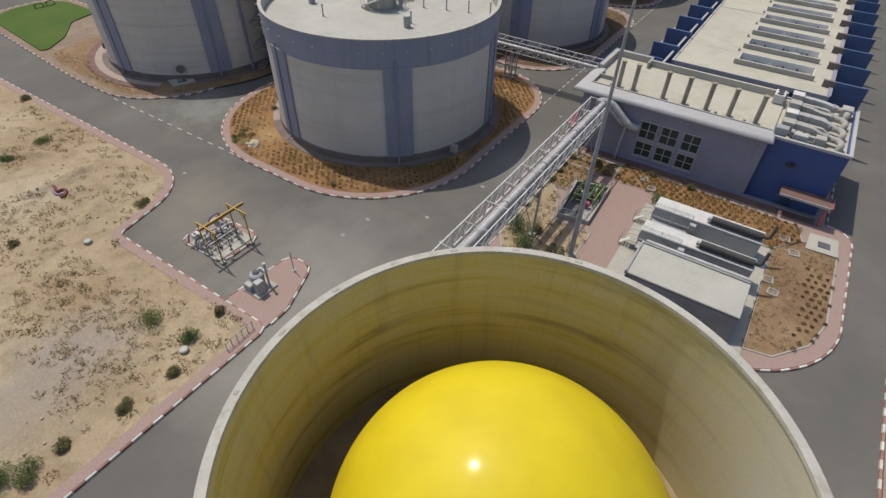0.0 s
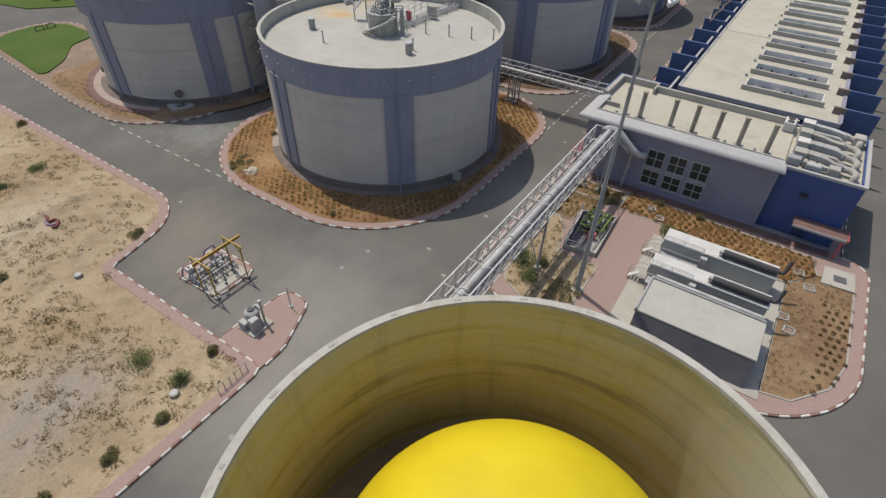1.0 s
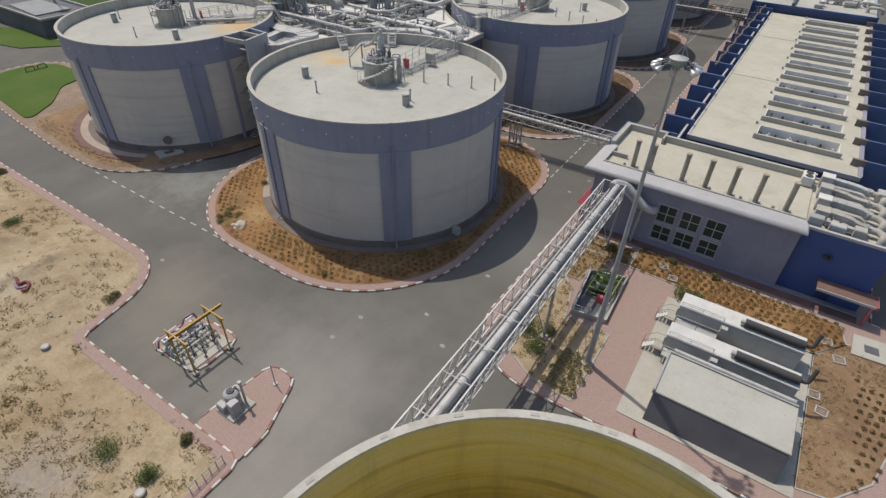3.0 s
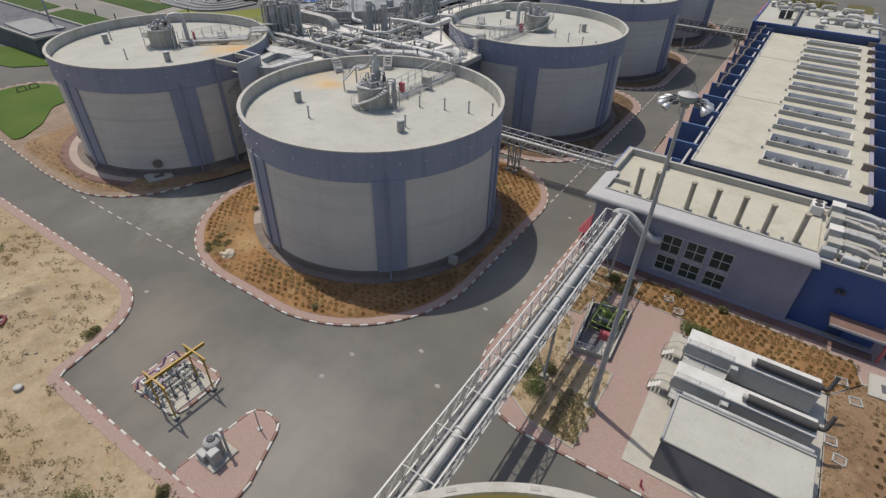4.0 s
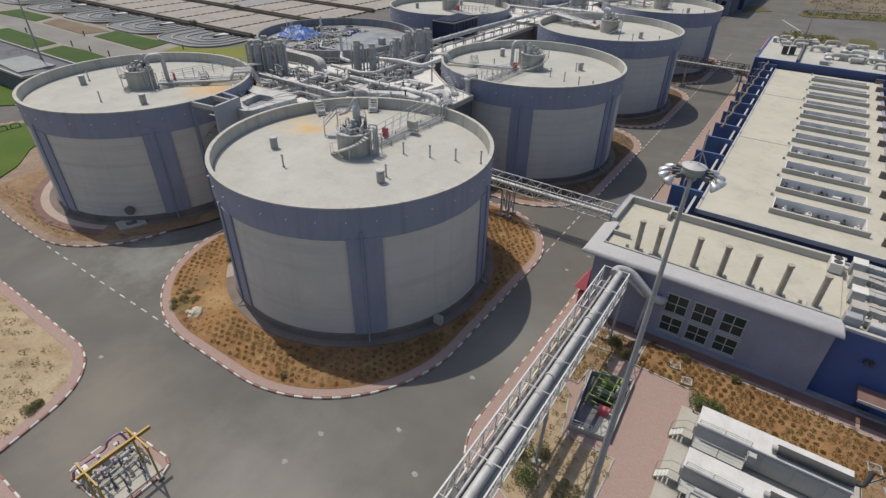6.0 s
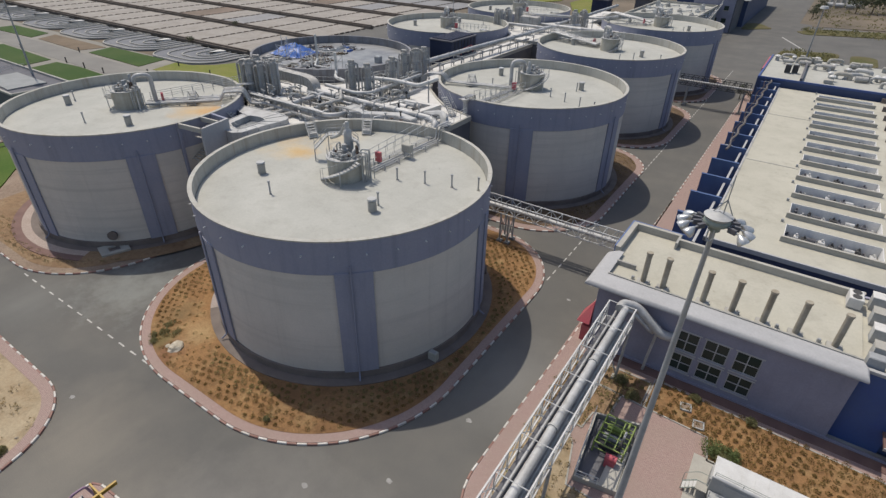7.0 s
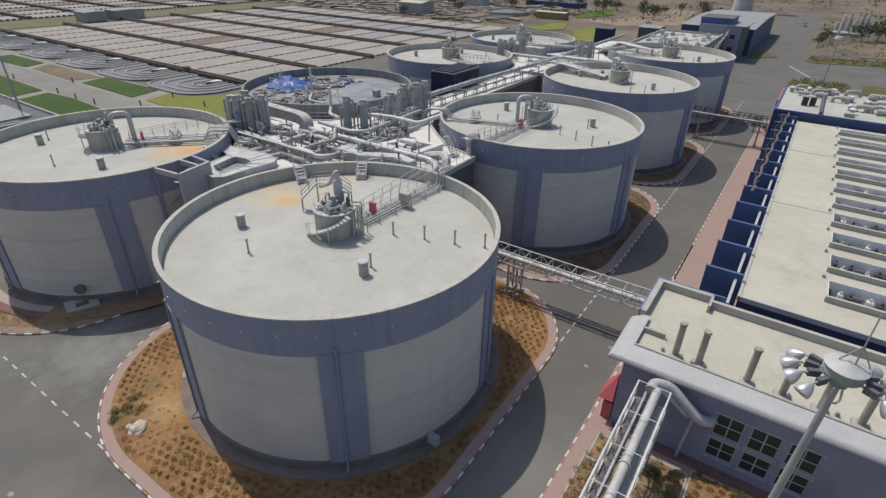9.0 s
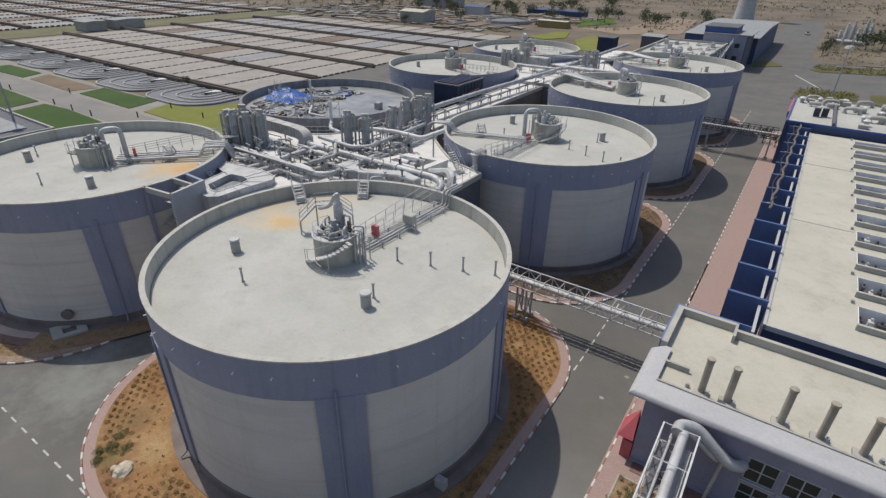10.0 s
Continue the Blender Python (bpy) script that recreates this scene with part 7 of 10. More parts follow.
manhole(11.6, -38.7, 0.25, "round pale concrete manhole in the sand")
manhole(-5.5, -36.1, 0.3, "round pale concrete manhole in the sand")
for x, y, yaw, sz in ((46.36, 0.6, 8, 0.8), (47.35, -1.1, 12, 0.8), (45.95, -6.1, 4, 0.75), (46.55, -7.5, -5, 0.75), (32.4, 2.7, 10, 0.75), (33.6, 1.4, 10, 0.75)):
    d = thing("drain_box", "square concrete drain box with a grating in the soil", "drain box", (x, y, 0.2), group="drain boxes")
    g = Geo()
    c, s = math.cos(radians(yaw)), math.sin(radians(yaw))
    for ox, oy, wx, wy in ((0, -sz / 2, sz, 0.09), (0, sz / 2, sz, 0.09), (-sz / 2, 0, 0.09, sz + 0.09), (sz / 2, 0, 0.09, sz + 0.09)):
        g.turned(x + ox * c - oy * s, y + ox * s + oy * c, 0.1, 0.34, wx, wy, yaw)
    part("frame", g, GEN_GREY, d, "", 0)
    part("grating", Geo().turned(x, y, 0.1, 0.3, sz - 0.14, sz - 0.14, yaw), SOIL_DUSTY, d, "", 0)
pit = thing("valve_pit", "pale concrete valve pit with an open square hatch", "valve pit", (49.5, 1.6, 0.15))
part("pit_slab", Geo().prism([(48.1, 0.2), (50.7, 0.4), (50.6, 3.1), (48.2, 2.9)], 0.1, 0.36), CONCRETE_PALE, pit, "", 0)
part("hatch", Geo().turned(49.5, 1.5, 0.3, 0.40, 1.0, 0.9, 4), DARK_ROOF, pit, "", 0)


def rock(x, y, z, r):
    g = Geo().ball(x, y, z + r * 0.12, r, 11, 8, 0.55, 0.17)
    whole("rock", g, STONE, "pale weathered boulder on the soil", "rock", (x, y, z), group="boulders", smooth=0)


for x, y, r in ((-6.4, -16.3, 0.7), (-7.1, -16.6, 0.28)):
    rock(x, y, 0.2, r)
up = thing("pipe_scrap", "bent dark pipe lying in the sand", "pipe", (-14.5, -33.6, 0.4))
part("bent_pipe", Geo().tube([(-15.3, -33.1, 0.75), (-15.0, -34.0, 0.7), (-14.0, -34.2, 0.65), (-13.6, -33.6, 0.65), (-14.1, -33.1, 0.7)], 0.13, 10, 0.4), PURPLE, up)
for x, y, sx, sy, h, lab in ((12.95, -4.4, 0.8, 0.5, 0.9, "pale cabinet at the foot of the tank"),):
    c = thing("cabinet", lab, "cabinet", (x, y, 0.2))
    part("body", Geo().bbox(x - sx / 2, x + sx / 2, y - sy / 2, y + sy / 2, 0.1, 0.2 + h, 0.04), CONCRETE_PALE, c, "", 0)
    part("lid", Geo().box(x - sx / 3, x + sx / 3, y - sy / 3, y + sy / 3, 0.2 + h, 0.23 + h), STEEL_GREY, c, "", 0)

ch = thing("chamber", "flat pale concrete chamber slab with an open hatch", "chamber", (-26.6, -10.9, 0.2))
slab_out, slab_in = [(-28.2, -12.0), (-26.0, -12.6), (-25.0, -9.9), (-27.2, -9.3)], [(-27.2, -11.35), (-26.2, -11.6), (-25.85, -10.5), (-26.85, -10.25)]
part("slab", Geo().strip(slab_out, slab_in, 0.1, 0.46), CONCRETE_PALE, ch, "", 0)
part("hatch_floor", Geo().prism(slab_in, 0.1, 0.24), DARK, ch, "dark open hatch", 0)

# ---- pump pit beside the paved path ----
pp = thing("pump_pit", "low concrete pit with green pump frame and red motor", "pump pit", (28.4, -4.8, 0.15))
pit_poly = [(27.4, -8.4), (30.4, -7.9), (30.1, -1.3), (26.7, -2.2)]
part("kerb_wall", Geo().strip(pit_poly, inset(pit_poly, 0.16), 0.05, 0.62), CONCRETE_PALE, pp, "", 0)
part("pit_floor", Geo().prism(inset(pit_poly, 0.16), 0.05, 0.23), DARK_ROOF, pp, "", 0)
part("slab", Geo().prism([(29.0, -8.05), (30.2, -7.8), (30.0, -4.3), (29.0, -4.4)], 0.2, 0.5), CONCRETE_PALE, pp, "", 0)
fr = Geo()
for y in (-5.4, -4.4, -3.4, -2.5):
    fr.bar((27.7, y, 0.25), (27.7, y, 1.3), 0.08).bar((29.8, y, 0.25), (29.8, y, 1.3), 0.08).bar((27.7, y, 1.3), (29.8, y, 1.3), 0.08).bar((27.7, y, 0.7), (29.8, y, 0.7), 0.06)
for x in (27.7, 28.4, 29.1, 29.8):
    fr.bar((x, -5.4, 1.3), (x, -2.5, 1.3), 0.08)
part("green_frame", fr, GREEN_STEEL, pp, "yellow-green steel frame")
for k in range(3):
    y = -4.9 + 0.95 * k
    part("pump", Geo().tube([(28.0, y, 0.7), (29.4, y, 0.7)], 0.24, 12).cyl(28.4, y, 0.25, 0.9, 0.14, 0.14, 10).tube([(29.4, y, 0.7), (29.4, y, 1.4), (29.4, y + 0.5, 1.4)], 0.09, 8, 0.15), (DARK, STEEL_GREY, GREEN_STEEL)[k], pp)
part("red_motor", Geo().tube([(28.75, -5.95, 1.0), (29.55, -5.9, 1.0)], 0.27, 14).bbox(28.8, 29.5, -6.2, -5.7, 0.23, 0.85, 0.04), RED, pp, "red motor")
g = Geo()
rail(g, [(27.45, -8.4, 0.6), (26.75, -2.2, 0.6)], 0.7, 0.03, 1.4)
rail(g, [(27.45, -8.4, 0.6), (29.0, -8.15, 0.6)], 0.7, 0.03, 1.0)
part("handrail", g, STEEL_WHITE, pp)

# ---- service gallery between the tanks ----
DECK, FAR_DECK = 11.6, 11.2
gal = thing("service_gallery", "pale roofed service gallery between the tanks with slate walls", "building", (-17.5, 13.5, 0))
deck_poly = [(-17.4, 3.0), (-14.0, 3.4), (-11.4, 8.6), (-7.0, 12.0), (-1.2, 14.2), (-1.2, 23.8), (-6.0, 25.3), (-9.2, 27.9), (-12.5, 31.0), (-13.6, 33.0), (-21.4, 33.0), (-22.6, 29.0), (-25.2, 24.4), (-29.0, 21.6), (-33.0, 20.8), (-33.0, 13.4), (-27.6, 10.9), (-23.6, 6.9), (-22.2, 2.8)]
far_poly = [(-16.2, 33.2), (-16.2, 72.3), (-21.4, 72.3), (-21.4, 33.2)]
end_poly = [(-16.2, 102.7), (-16.2, 128), (-21.4, 128), (-21.4, 102.7)]
deck_far = [(x, y + 69.5) for x, y in deck_poly]
for poly, z in ((deck_poly, DECK), (far_poly, FAR_DECK), (deck_far, DECK), (end_poly, FAR_DECK)):
    part("wall", Geo().prism(poly, 0, z - 0.1, False), DARK_ROOF, gal, "dark slate wall", 0)
    part("deck", Geo().prism(inset(poly, 0.02), z - 0.1, z), DECK_PALE, gal, "pale roof deck", 0)
    part("deck_edge", Geo().strip(inset(poly, -0.08), inset(poly, 0.2), z - 0.5, z + 0.12), CONCRETE_PALE, gal, "pale deck edge", 0)

# stair tower at the second tank
tower = thing("stair_tower", "open concrete stair tower against the tank", "stair tower", (-20.5, 0.0, 0))
part("side_wall", Geo().prism([(-18.95, -1.95), (-18.7, -1.9), (-19.45, 2.0), (-19.75, 2.0)], 0, 13.5), FASCIA, tower, "pale grey wall", 0)
part("back_wall", Geo().prism([(-22.4, 1.8), (-19.7, 1.7), (-19.7, 2.0), (-22.4, 2.1)], 0, 13.5), TANK_BLUE, tower, "", 0)
part("front_post", Geo().prism([(-22.5, -2.5), (-22.2, -2.5), (-22.2, -2.2), (-22.5, -2.2)], 0, 13.5), TANK_BLUE, tower, "", 0)
part("top_beam", Geo().prism([(-22.5, -2.4), (-18.8, -1.95), (-18.8, -1.7), (-22.5, -2.15)], 13.0, 13.5), CONCRETE_PALE, tower, "", 0)
part("top_beam", Geo().prism([(-22.3, 0.4), (-19.4, 0.6), (-19.4, 0.85), (-22.3, 0.65)], 13.0, 13.5), CONCRETE_PALE, tower, "", 0)
part("landing", Geo().prism([(-22.2, 0.65), (-19.5, 0.85), (-19.75, 1.75), (-22.3, 1.8)], 12.3, 12.5), CONCRETE, tower, "", 0)
for k in range(4):
    st = Geo()
    z = 0.2 + 3.0 * k
    stair(st, (-21.7, -1.7, z), (-21.8, 1.2, z + 1.5), 1.0, 8)
    stair(st, (-20.7, 1.2, z + 1.5), (-20.2, -1.5, z + 3.0), 0.9, 8)
    part("stair_flight", st, CONCRETE_PALE, tower, "pale stair flight")

# flat-topped channel turning beside the tower
ch = thing("concrete_channel", "pale flat-topped concrete channel turning a rounded corner", "channel", (-20.5, 4.5, 0))
chan = [(-21.9, 2.4), (-19.6, 1.3), (-18.2, 1.2), (-17.4, 1.9), (-17.25, 4.8), (-16.8, 7.7), (-17.4, 8.6), (-20.0, 9.0), (-25.6, 8.2), (-25.4, 7.0), (-22.6, 6.2)]
hollow = [(-20.9, 3.1), (-19.7, 2.5), (-18.9, 2.4), (-18.5, 2.7), (-18.4, 4.6), (-18.6, 6.1), (-18.9, 6.4), (-19.9, 6.6), (-21.4, 6.3), (-21.5, 6.1), (-21.5, 5.8)]
part("channel_wall", Geo().strip(chan, hollow, 0.0, 12.3), GALV, ch, "galvanised duct casing", 0)
part("channel_floor", Geo().prism(hollow, 11.3, 11.68), GREY_ROOF, ch, "", 0)
part("channel_edge", Geo().strip(inset(chan, -0.05), inset(chan, 0.07), 12.2, 12.36), GALV, ch, "", 0)
part("channel_edge", Geo().strip(inset(hollow, -0.07), inset(hollow, 0.05), 12.2, 12.36), GALV, ch, "", 0)
for (a, b), (c, d), n in zip(zip(chan, hollow), zip(chan[1:], hollow[1:]), (1, 0, 1, 2, 2, 0, 2, 0, 0, 2)):
    for k in range(n):
        f = (k + 0.5) / n
        p, q = Vector(a).lerp(Vector(c), f), Vector(b).lerp(Vector(d), f)
        part("panel_seam", Geo().bar((p.x, p.y, 12.33), (q.x, q.y, 12.33), 0.04).bar((p.x, p.y, 12.3), (p.x, p.y, 10.6), 0.05), STEEL_GREY, ch, "", 0)
g = Geo()
rail(g, [(-20.4, 3.3, 11.68), (-19.2, 3.0, 11.68), (-19.0, 5.6, 11.68)], 0.7, 0.025, 0.8)
part("inner_rail", g, GALV, ch)
for k in range(3):
    part("channel_pipe", Geo().tube([(-22.4 + 1.6 * k, 9.0, 12.0), (-21.9 + 1.6 * k, 11.2, 12.0)], 0.28, 12).tube([(-22.1 + 1.6 * k, 10.3, 12.0), (-22.05 + 1.6 * k, 10.5, 12.0)], 0.42, 14), WEATHERED, ch, "flanged pipe stub")
st = Geo()
stair(st, (-22.9, 5.3, 11.7), (-23.9, 4.4, 13.6), 0.8, 8)
ps = thing("deck_stair", "small galvanised stair from the channel to the parapet", "stair", (-22.9, 5.3, 11.6))
part("flight", st, GALV, ps)


def exchanger(x, y, deck=DECK, h=4.8, r=0.5):
    """A clad upright shell between flanged ends, caged by risers and a square frame."""
    e = thing("heat_exchanger", "tall weathered cylindrical heat exchanger with flanges", "heat exchanger", (x, y, deck), group="upright heat exchangers")
    h *= random.uniform(0.93, 1.06)
    part("shell", Geo().revolve([(0.02, deck + 0.5), (r, deck + 0.5), (r, deck + h - 0.12), (r * 0.9, deck + h - 0.04), (0.02, deck + h)], 14, cx=x, cy=y), WEATHERED, e, "weathered clad shell")
    for f in (0.12, 0.39, 0.66, 0.93):
        part("flange", Geo().cyl(x, y, deck + h * f, deck + h * f + 0.12, r * 1.2, r * 1.2, 14), STEEL_GREY, e)
    yaw = random.uniform(0, 90)
    part("header_box", Geo().turned(x, y, deck + h, deck + h + 0.3, r * 1.7, r * 0.9, yaw), WEATHERED, e, "", 0)
    for k in range(3):
        a = k * 2.1
        part("leg", Geo().bar((x + r * 0.85 * math.cos(a), y + r * 0.85 * math.sin(a), deck), (x + r * 0.85 * math.cos(a), y + r * 0.85 * math.sin(a), deck + 0.75), 0.12), STEEL_GREY, e)
    for k in range(4):
        a = 2.9 + 1.25 * k + random.uniform(-0.3, 0.3)
        u, w = math.cos(a), math.sin(a)
        z1, ro = deck + h * random.uniform(0.62, 1.08), r + 0.22 + 0.1 * (k % 2)
        part("riser", Geo().tube([(x + u * (ro + 0.7), y + w * (ro + 0.7), deck + 0.1), (x + u * ro, y + w * ro, deck + 0.45), (x + u * ro, y + w * ro, z1), (x + u * r * 0.5, y + w * r * 0.5, z1 + 0.15)], 0.075 + 0.03 * (k % 2), 8, 0.2), (PIPE, WEATHERED, STEEL_GREY)[k % 3], e)
    cg = Geo()
    for k in range(4):
        a = 0.5 + k * math.pi / 2
        cg.bar((x + r * 1.45 * math.cos(a), y + r * 1.45 * math.sin(a), deck), (x + r * 1.45 * math.cos(a), y + r * 1.45 * math.sin(a), deck + h * (0.95 + 0.1 * (k % 2))), 0.085)
    for z in (0.3, 0.62, 0.94):
        for k in range(4):
            a, b = 0.5 + k * math.pi / 2, 0.5 + (k + 1) * math.pi / 2
            cg.bar((x + r * 1.45 * math.cos(a), y + r * 1.45 * math.sin(a), deck + h * z), (x + r * 1.45 * math.cos(b), y + r * 1.45 * math.sin(b), deck + h * z), 0.065)
    part("support_frame", cg, STEEL_GREY, e)


for x, y in ((-29.8, 12.6), (-28.5, 12.4), (-27.2, 13.2), (-25.9, 14.2), (-29.0, 14.2), (-27.7, 15.0),
             (-17.3, 19.9), (-15.6, 21.0), (-15.4, 25.9), (-17.1, 30.8), (-15.7, 31.8)):
    exchanger(x, y)
exchanger(-16.4, 34.8, FAR_DECK, 5.2)
for x, y in ((-30.6, 83.0), (-29.3, 82.6), (-28.1, 83.8), (-27.4, 88.0), (-29.4, 86.0), (-28.4, 89.2), (-14.2, 88.6), (-13.2, 92.4), (-15.2, 91.4), (-14.6, 94.6)):
    exchanger(x, y, DECK, 3.7, 0.46)


def pump_set(x, y, yaw):
    """A pump and motor on a plinth with a riser, valve and handwheel."""
    p = thing("pump_set", "grey pump and motor on a plinth with valves", "pump", (x, y, DECK), group="gallery pumps")
    c, s = math.cos(radians(yaw)), math.sin(radians(yaw))

    def Q(u, w, z):
        return (x + u * c - w * s, y + u * s + w * c, DECK + z)

    part("plinth", Geo().turned(x, y, DECK, DECK + 0.25, 1.9, 0.8, yaw), CONCRETE_PALE, p, "", 0)
    part("motor", Geo().tube([Q(-0.8, 0, 0.62), Q(0.0, 0, 0.62)], 0.27, 12).turned(*Q(-0.4, 0, 0)[:2], DECK + 0.2, DECK + 0.5, 0.6, 0.4, yaw), STEEL_GREY, p)
    part("casing", Geo().tube([Q(0.25, 0, 0.62), Q(0.62, 0, 0.62)], 0.36, 14), WEATHERED, p)
    part("riser", Geo().tube([Q(0.45, 0.2, 0.7), Q(0.45, 0.2, 1.7), Q(1.3, 0.5, 1.7), Q(1.3, 1.4, 1.2)], 0.13, 10, 0.25), PIPE, p)
    part("valve", Geo().tube([Q(0.45, 0.2, 1.15), Q(0.45, 0.2, 1.35)], 0.24, 12), GALV, p)
    part("handwheel", Geo().tube([Q(0.2, -0.1, 1.25), Q(0.16, -0.14, 1.25)], 0.2, 12), DARK, p)


for x, y, a in ((-24.9, 14.9, 20), (-23.5, 15.3, 200), (-24.6, 12.2, 90), (-22.4, 12.9, 10), (-17.6, 13.8, 100), (-16.5, 15.1, 15), (-15.5, 13.3, 80), (-18.7, 15.3, 170), (-17.8, 18.3, 30),
                (-14.2, 19.6, 70), (-13.1, 22.2, 10), (-12.7, 18.7, 120), (-11.6, 23.8, 60), (-14.9, 27.3, 15), (-18.0, 30.2, 90), (-11.3, 12.0, 10), (-7.6, 12.0, 30), (-15.0, 30.0, 80)):
    pump_set(x, y, a)


def pipe_run(pts, r, material=PIPE, label="bright clad pipe run on the gallery deck", stands=True, bend=0.6):
    deck = DECK if pts[0][1] < 32.9 else FAR_DECK
    p = thing("pipe_run", label, "pipe", (pts[0][0], pts[0][1], deck), group="gallery pipes")
    part("pipe", Geo().tube(pts, r, 14, bend), material, p)
    a = [Vector(q) for q in pts]
    for u, w in zip(a, a[1:]):
        d = (w - u).length
        if d < 1.5 or abs((w - u).z) > 0.5 * d:
            continue
        k = max(1, int(d / 3.0))
        e = (w - u) / d
        for i in range(k):
            q = u + e * d * (i + 0.5) / k
            part("flange", Geo().tube([q - e * 0.07, q + e * 0.07], r * 1.25, 14), GALV, p)
            if stands and q.z - r > deck + 0.3:
                s = Vector((-e.y, e.x, 0)) * (r + 0.12)
                st = Geo().bar((q.x + s.x, q.y + s.y, deck), (q.x + s.x, q.y + s.y, q.z + 0.1), 0.11)
                st.bar((q.x - s.x, q.y - s.y, deck), (q.x - s.x, q.y - s.y, q.z + 0.1), 0.11)
                st.bar((q.x - s.x, q.y - s.y, q.z - r - 0.06), (q.x + s.x, q.y + s.y, q.z - r - 0.06), 0.1)
                part("stand", st, STEEL_GREY, p)


pipe_run([(-22.6, 17.0, 12.9), (-2.7, 17.0, 12.9), (-1.4, 16.5, 12.6), (-1.2, 14.3, 11.9)], 0.37)
pipe_run([(-28.4, 11.7, 12.7), (-20.3, 11.4, 12.7), (-16.9, 10.9, 12.7), (-13.4, 11.0, 12.7), (-12.4, 11.9, 12.7), (-12.4, 19.6, 12.7)], 0.28)
pipe_run([(-26.4, 10.9, 12.2), (-15.2, 10.2, 12.2), (-13.5, 11.2, 12.2), (-13.4, 20.5, 12.2), (-14.4, 29.0, 12.2)], 0.2, WEATHERED, "weathered pipe run on the gallery deck")
pipe_run([(-20.0, 11.8, 12.75), (-19.7, 13.7, 12.9), (-19.5, 16.6, 12.9)], 0.3)
pipe_run([(-22.6, 22.4, 16.8), (-22.6, 22.4, 14.2), (-21.4, 20.9, 13.9), (-19.2, 20.4, 13.9)], 0.2, STEEL_WHITE, "white riser pipe beside the open tank", False)
pipe_run([(-17.0, 23.5, 14.0), (-13.7, 24.4, 14.0), (-9.6, 24.2, 14.0), (-7.6, 25.9, 14.9)], 0.26, STEEL_WHITE, "white pipe curving to the tank")
pipe_run([(-21.1, 18.7, 13.4), (-15.3, 18.2, 13.4), (-13.8, 19.3, 13.4), (-14.2, 31.0, 13.4)], 0.24)
pipe_run([(-15.2, 11.5, 13.4), (-14.7, 14.9, 13.4), (-17.5, 17.8, 13.4)], 0.2, WEATHERED, "weathered pipe run on the gallery deck")
pipe_run([(-25.9, 12.9, 12.3), (-22.6, 14.1, 12.3), (-16.4, 14.4, 12.3), (-14.0, 15.8, 12.3)], 0.15)
pipe_run([(-24.9, 16.3, 12.5), (-22.2, 15.7, 12.5), (-17.1, 16.1, 12.5)], 0.2, WEATHERED, "weathered pipe run on the gallery deck")
pipe_run([(-19.5, 18.4, 12.2), (-16.8, 19.3, 12.2), (-16.1, 23.3, 12.2), (-16.5, 31.5, 12.2)], 0.18)
pipe_run([(-13.0, 13.0, 12.0), (-13.0, 29.0, 12.0)], 0.14)
pipe_run([(-19.4, 35.0, 13.1), (-18.8, 53.0, 13.1), (-17.1, 78.0, 13.1), (-16.9, 127.0, 13.1)], 0.34, PIPE, "long pipe on trestles along the gallery", False)
pipe_run([(-18.4, 38.0, 12.2), (-17.9, 53.0, 12.2), (-16.9, 72.0, 12.2)], 0.14, WEATHERED, "thin weathered pipe along the gallery")
for pts, r in (([(-25.0, 15.0, 13.0), (-3.0, 16.0, 13.0)], 0.36), ([(-27.0, 11.5, 13.0), (-18.0, 11.8, 13.0), (-13.0, 20.0, 13.0)], 0.3), ([(-24.0, 20.0, 14.2), (-16.0, 22.5, 14.2), (-10.0, 24.0, 14.2), (-7.0, 27.0, 14.6)], 0.26),
               ([(-20.0, 8.0, 12.6), (-19.0, 17.0, 12.6), (-14.5, 29.0, 12.6)], 0.22), ([(-25.5, 22.0, 13.2), (-21.0, 15.0, 13.2), (-10.5, 14.0, 13.2)], 0.24), ([(-14.0, 9.0, 12.4), (-8.0, 14.5, 12.4), (-3.0, 21.0, 12.4)], 0.2)):
    pipe_run([(x, y + 69.5, z) for x, y, z in pts], r, PIPE, "bright clad pipe run on the far deck")
for k in range(6):
    y = 41.0 + 6.3 * k
    x = -18.95 + 0.052 * (y - 41)
    tre = thing("pipe_trestle", "grey steel trestle under the long pipe", "trestle", (x, y, FAR_DECK), group="pipe trestles")
    for dx in (-0.5, 1.2):
        part("leg", Geo().bar((x + dx, y, FAR_DECK), (x + dx, y, 12.8), 0.14), STEEL_GREY, tre)
    part("cross_beam", Geo().bar((x - 0.7, y, 12.72), (x + 1.4, y, 12.72), 0.16), STEEL_GREY, tre)
    part("brace", Geo().bar((x - 0.5, y, 11.5), (x + 1.2, y, 12.6), 0.08), STEEL_GREY, tre)
pipe_run([(-10.0, 12.9, 12.2), (-8.8, 12.2, 12.2), (-6.0, 13.5, 12.2)], 0.2)
pipe_run([(-11.3, 15.7, 12.1), (-9.0, 16.4, 12.1), (-5.0, 16.5, 12.1)], 0.13)
for k in range(4):
    x, y = 0.5 * k, -0.42 * k
    pipe_run([(-35.3 + x, 1.9 + y, 12.8), (-29.4 + x, 8.3 + y, 12.8), (-29.0 + x, 8.7 + y, 13.8), (-27.4 + x, 10.3 + y, 13.8), (-26.9 + x, 10.8 + y, 12.3), (-24.9 + x, 12.2 + y, 12.3)], 0.12 + 0.03 * (k % 2), PIPE, "pipe from the tank over the parapet", False, 0.25)


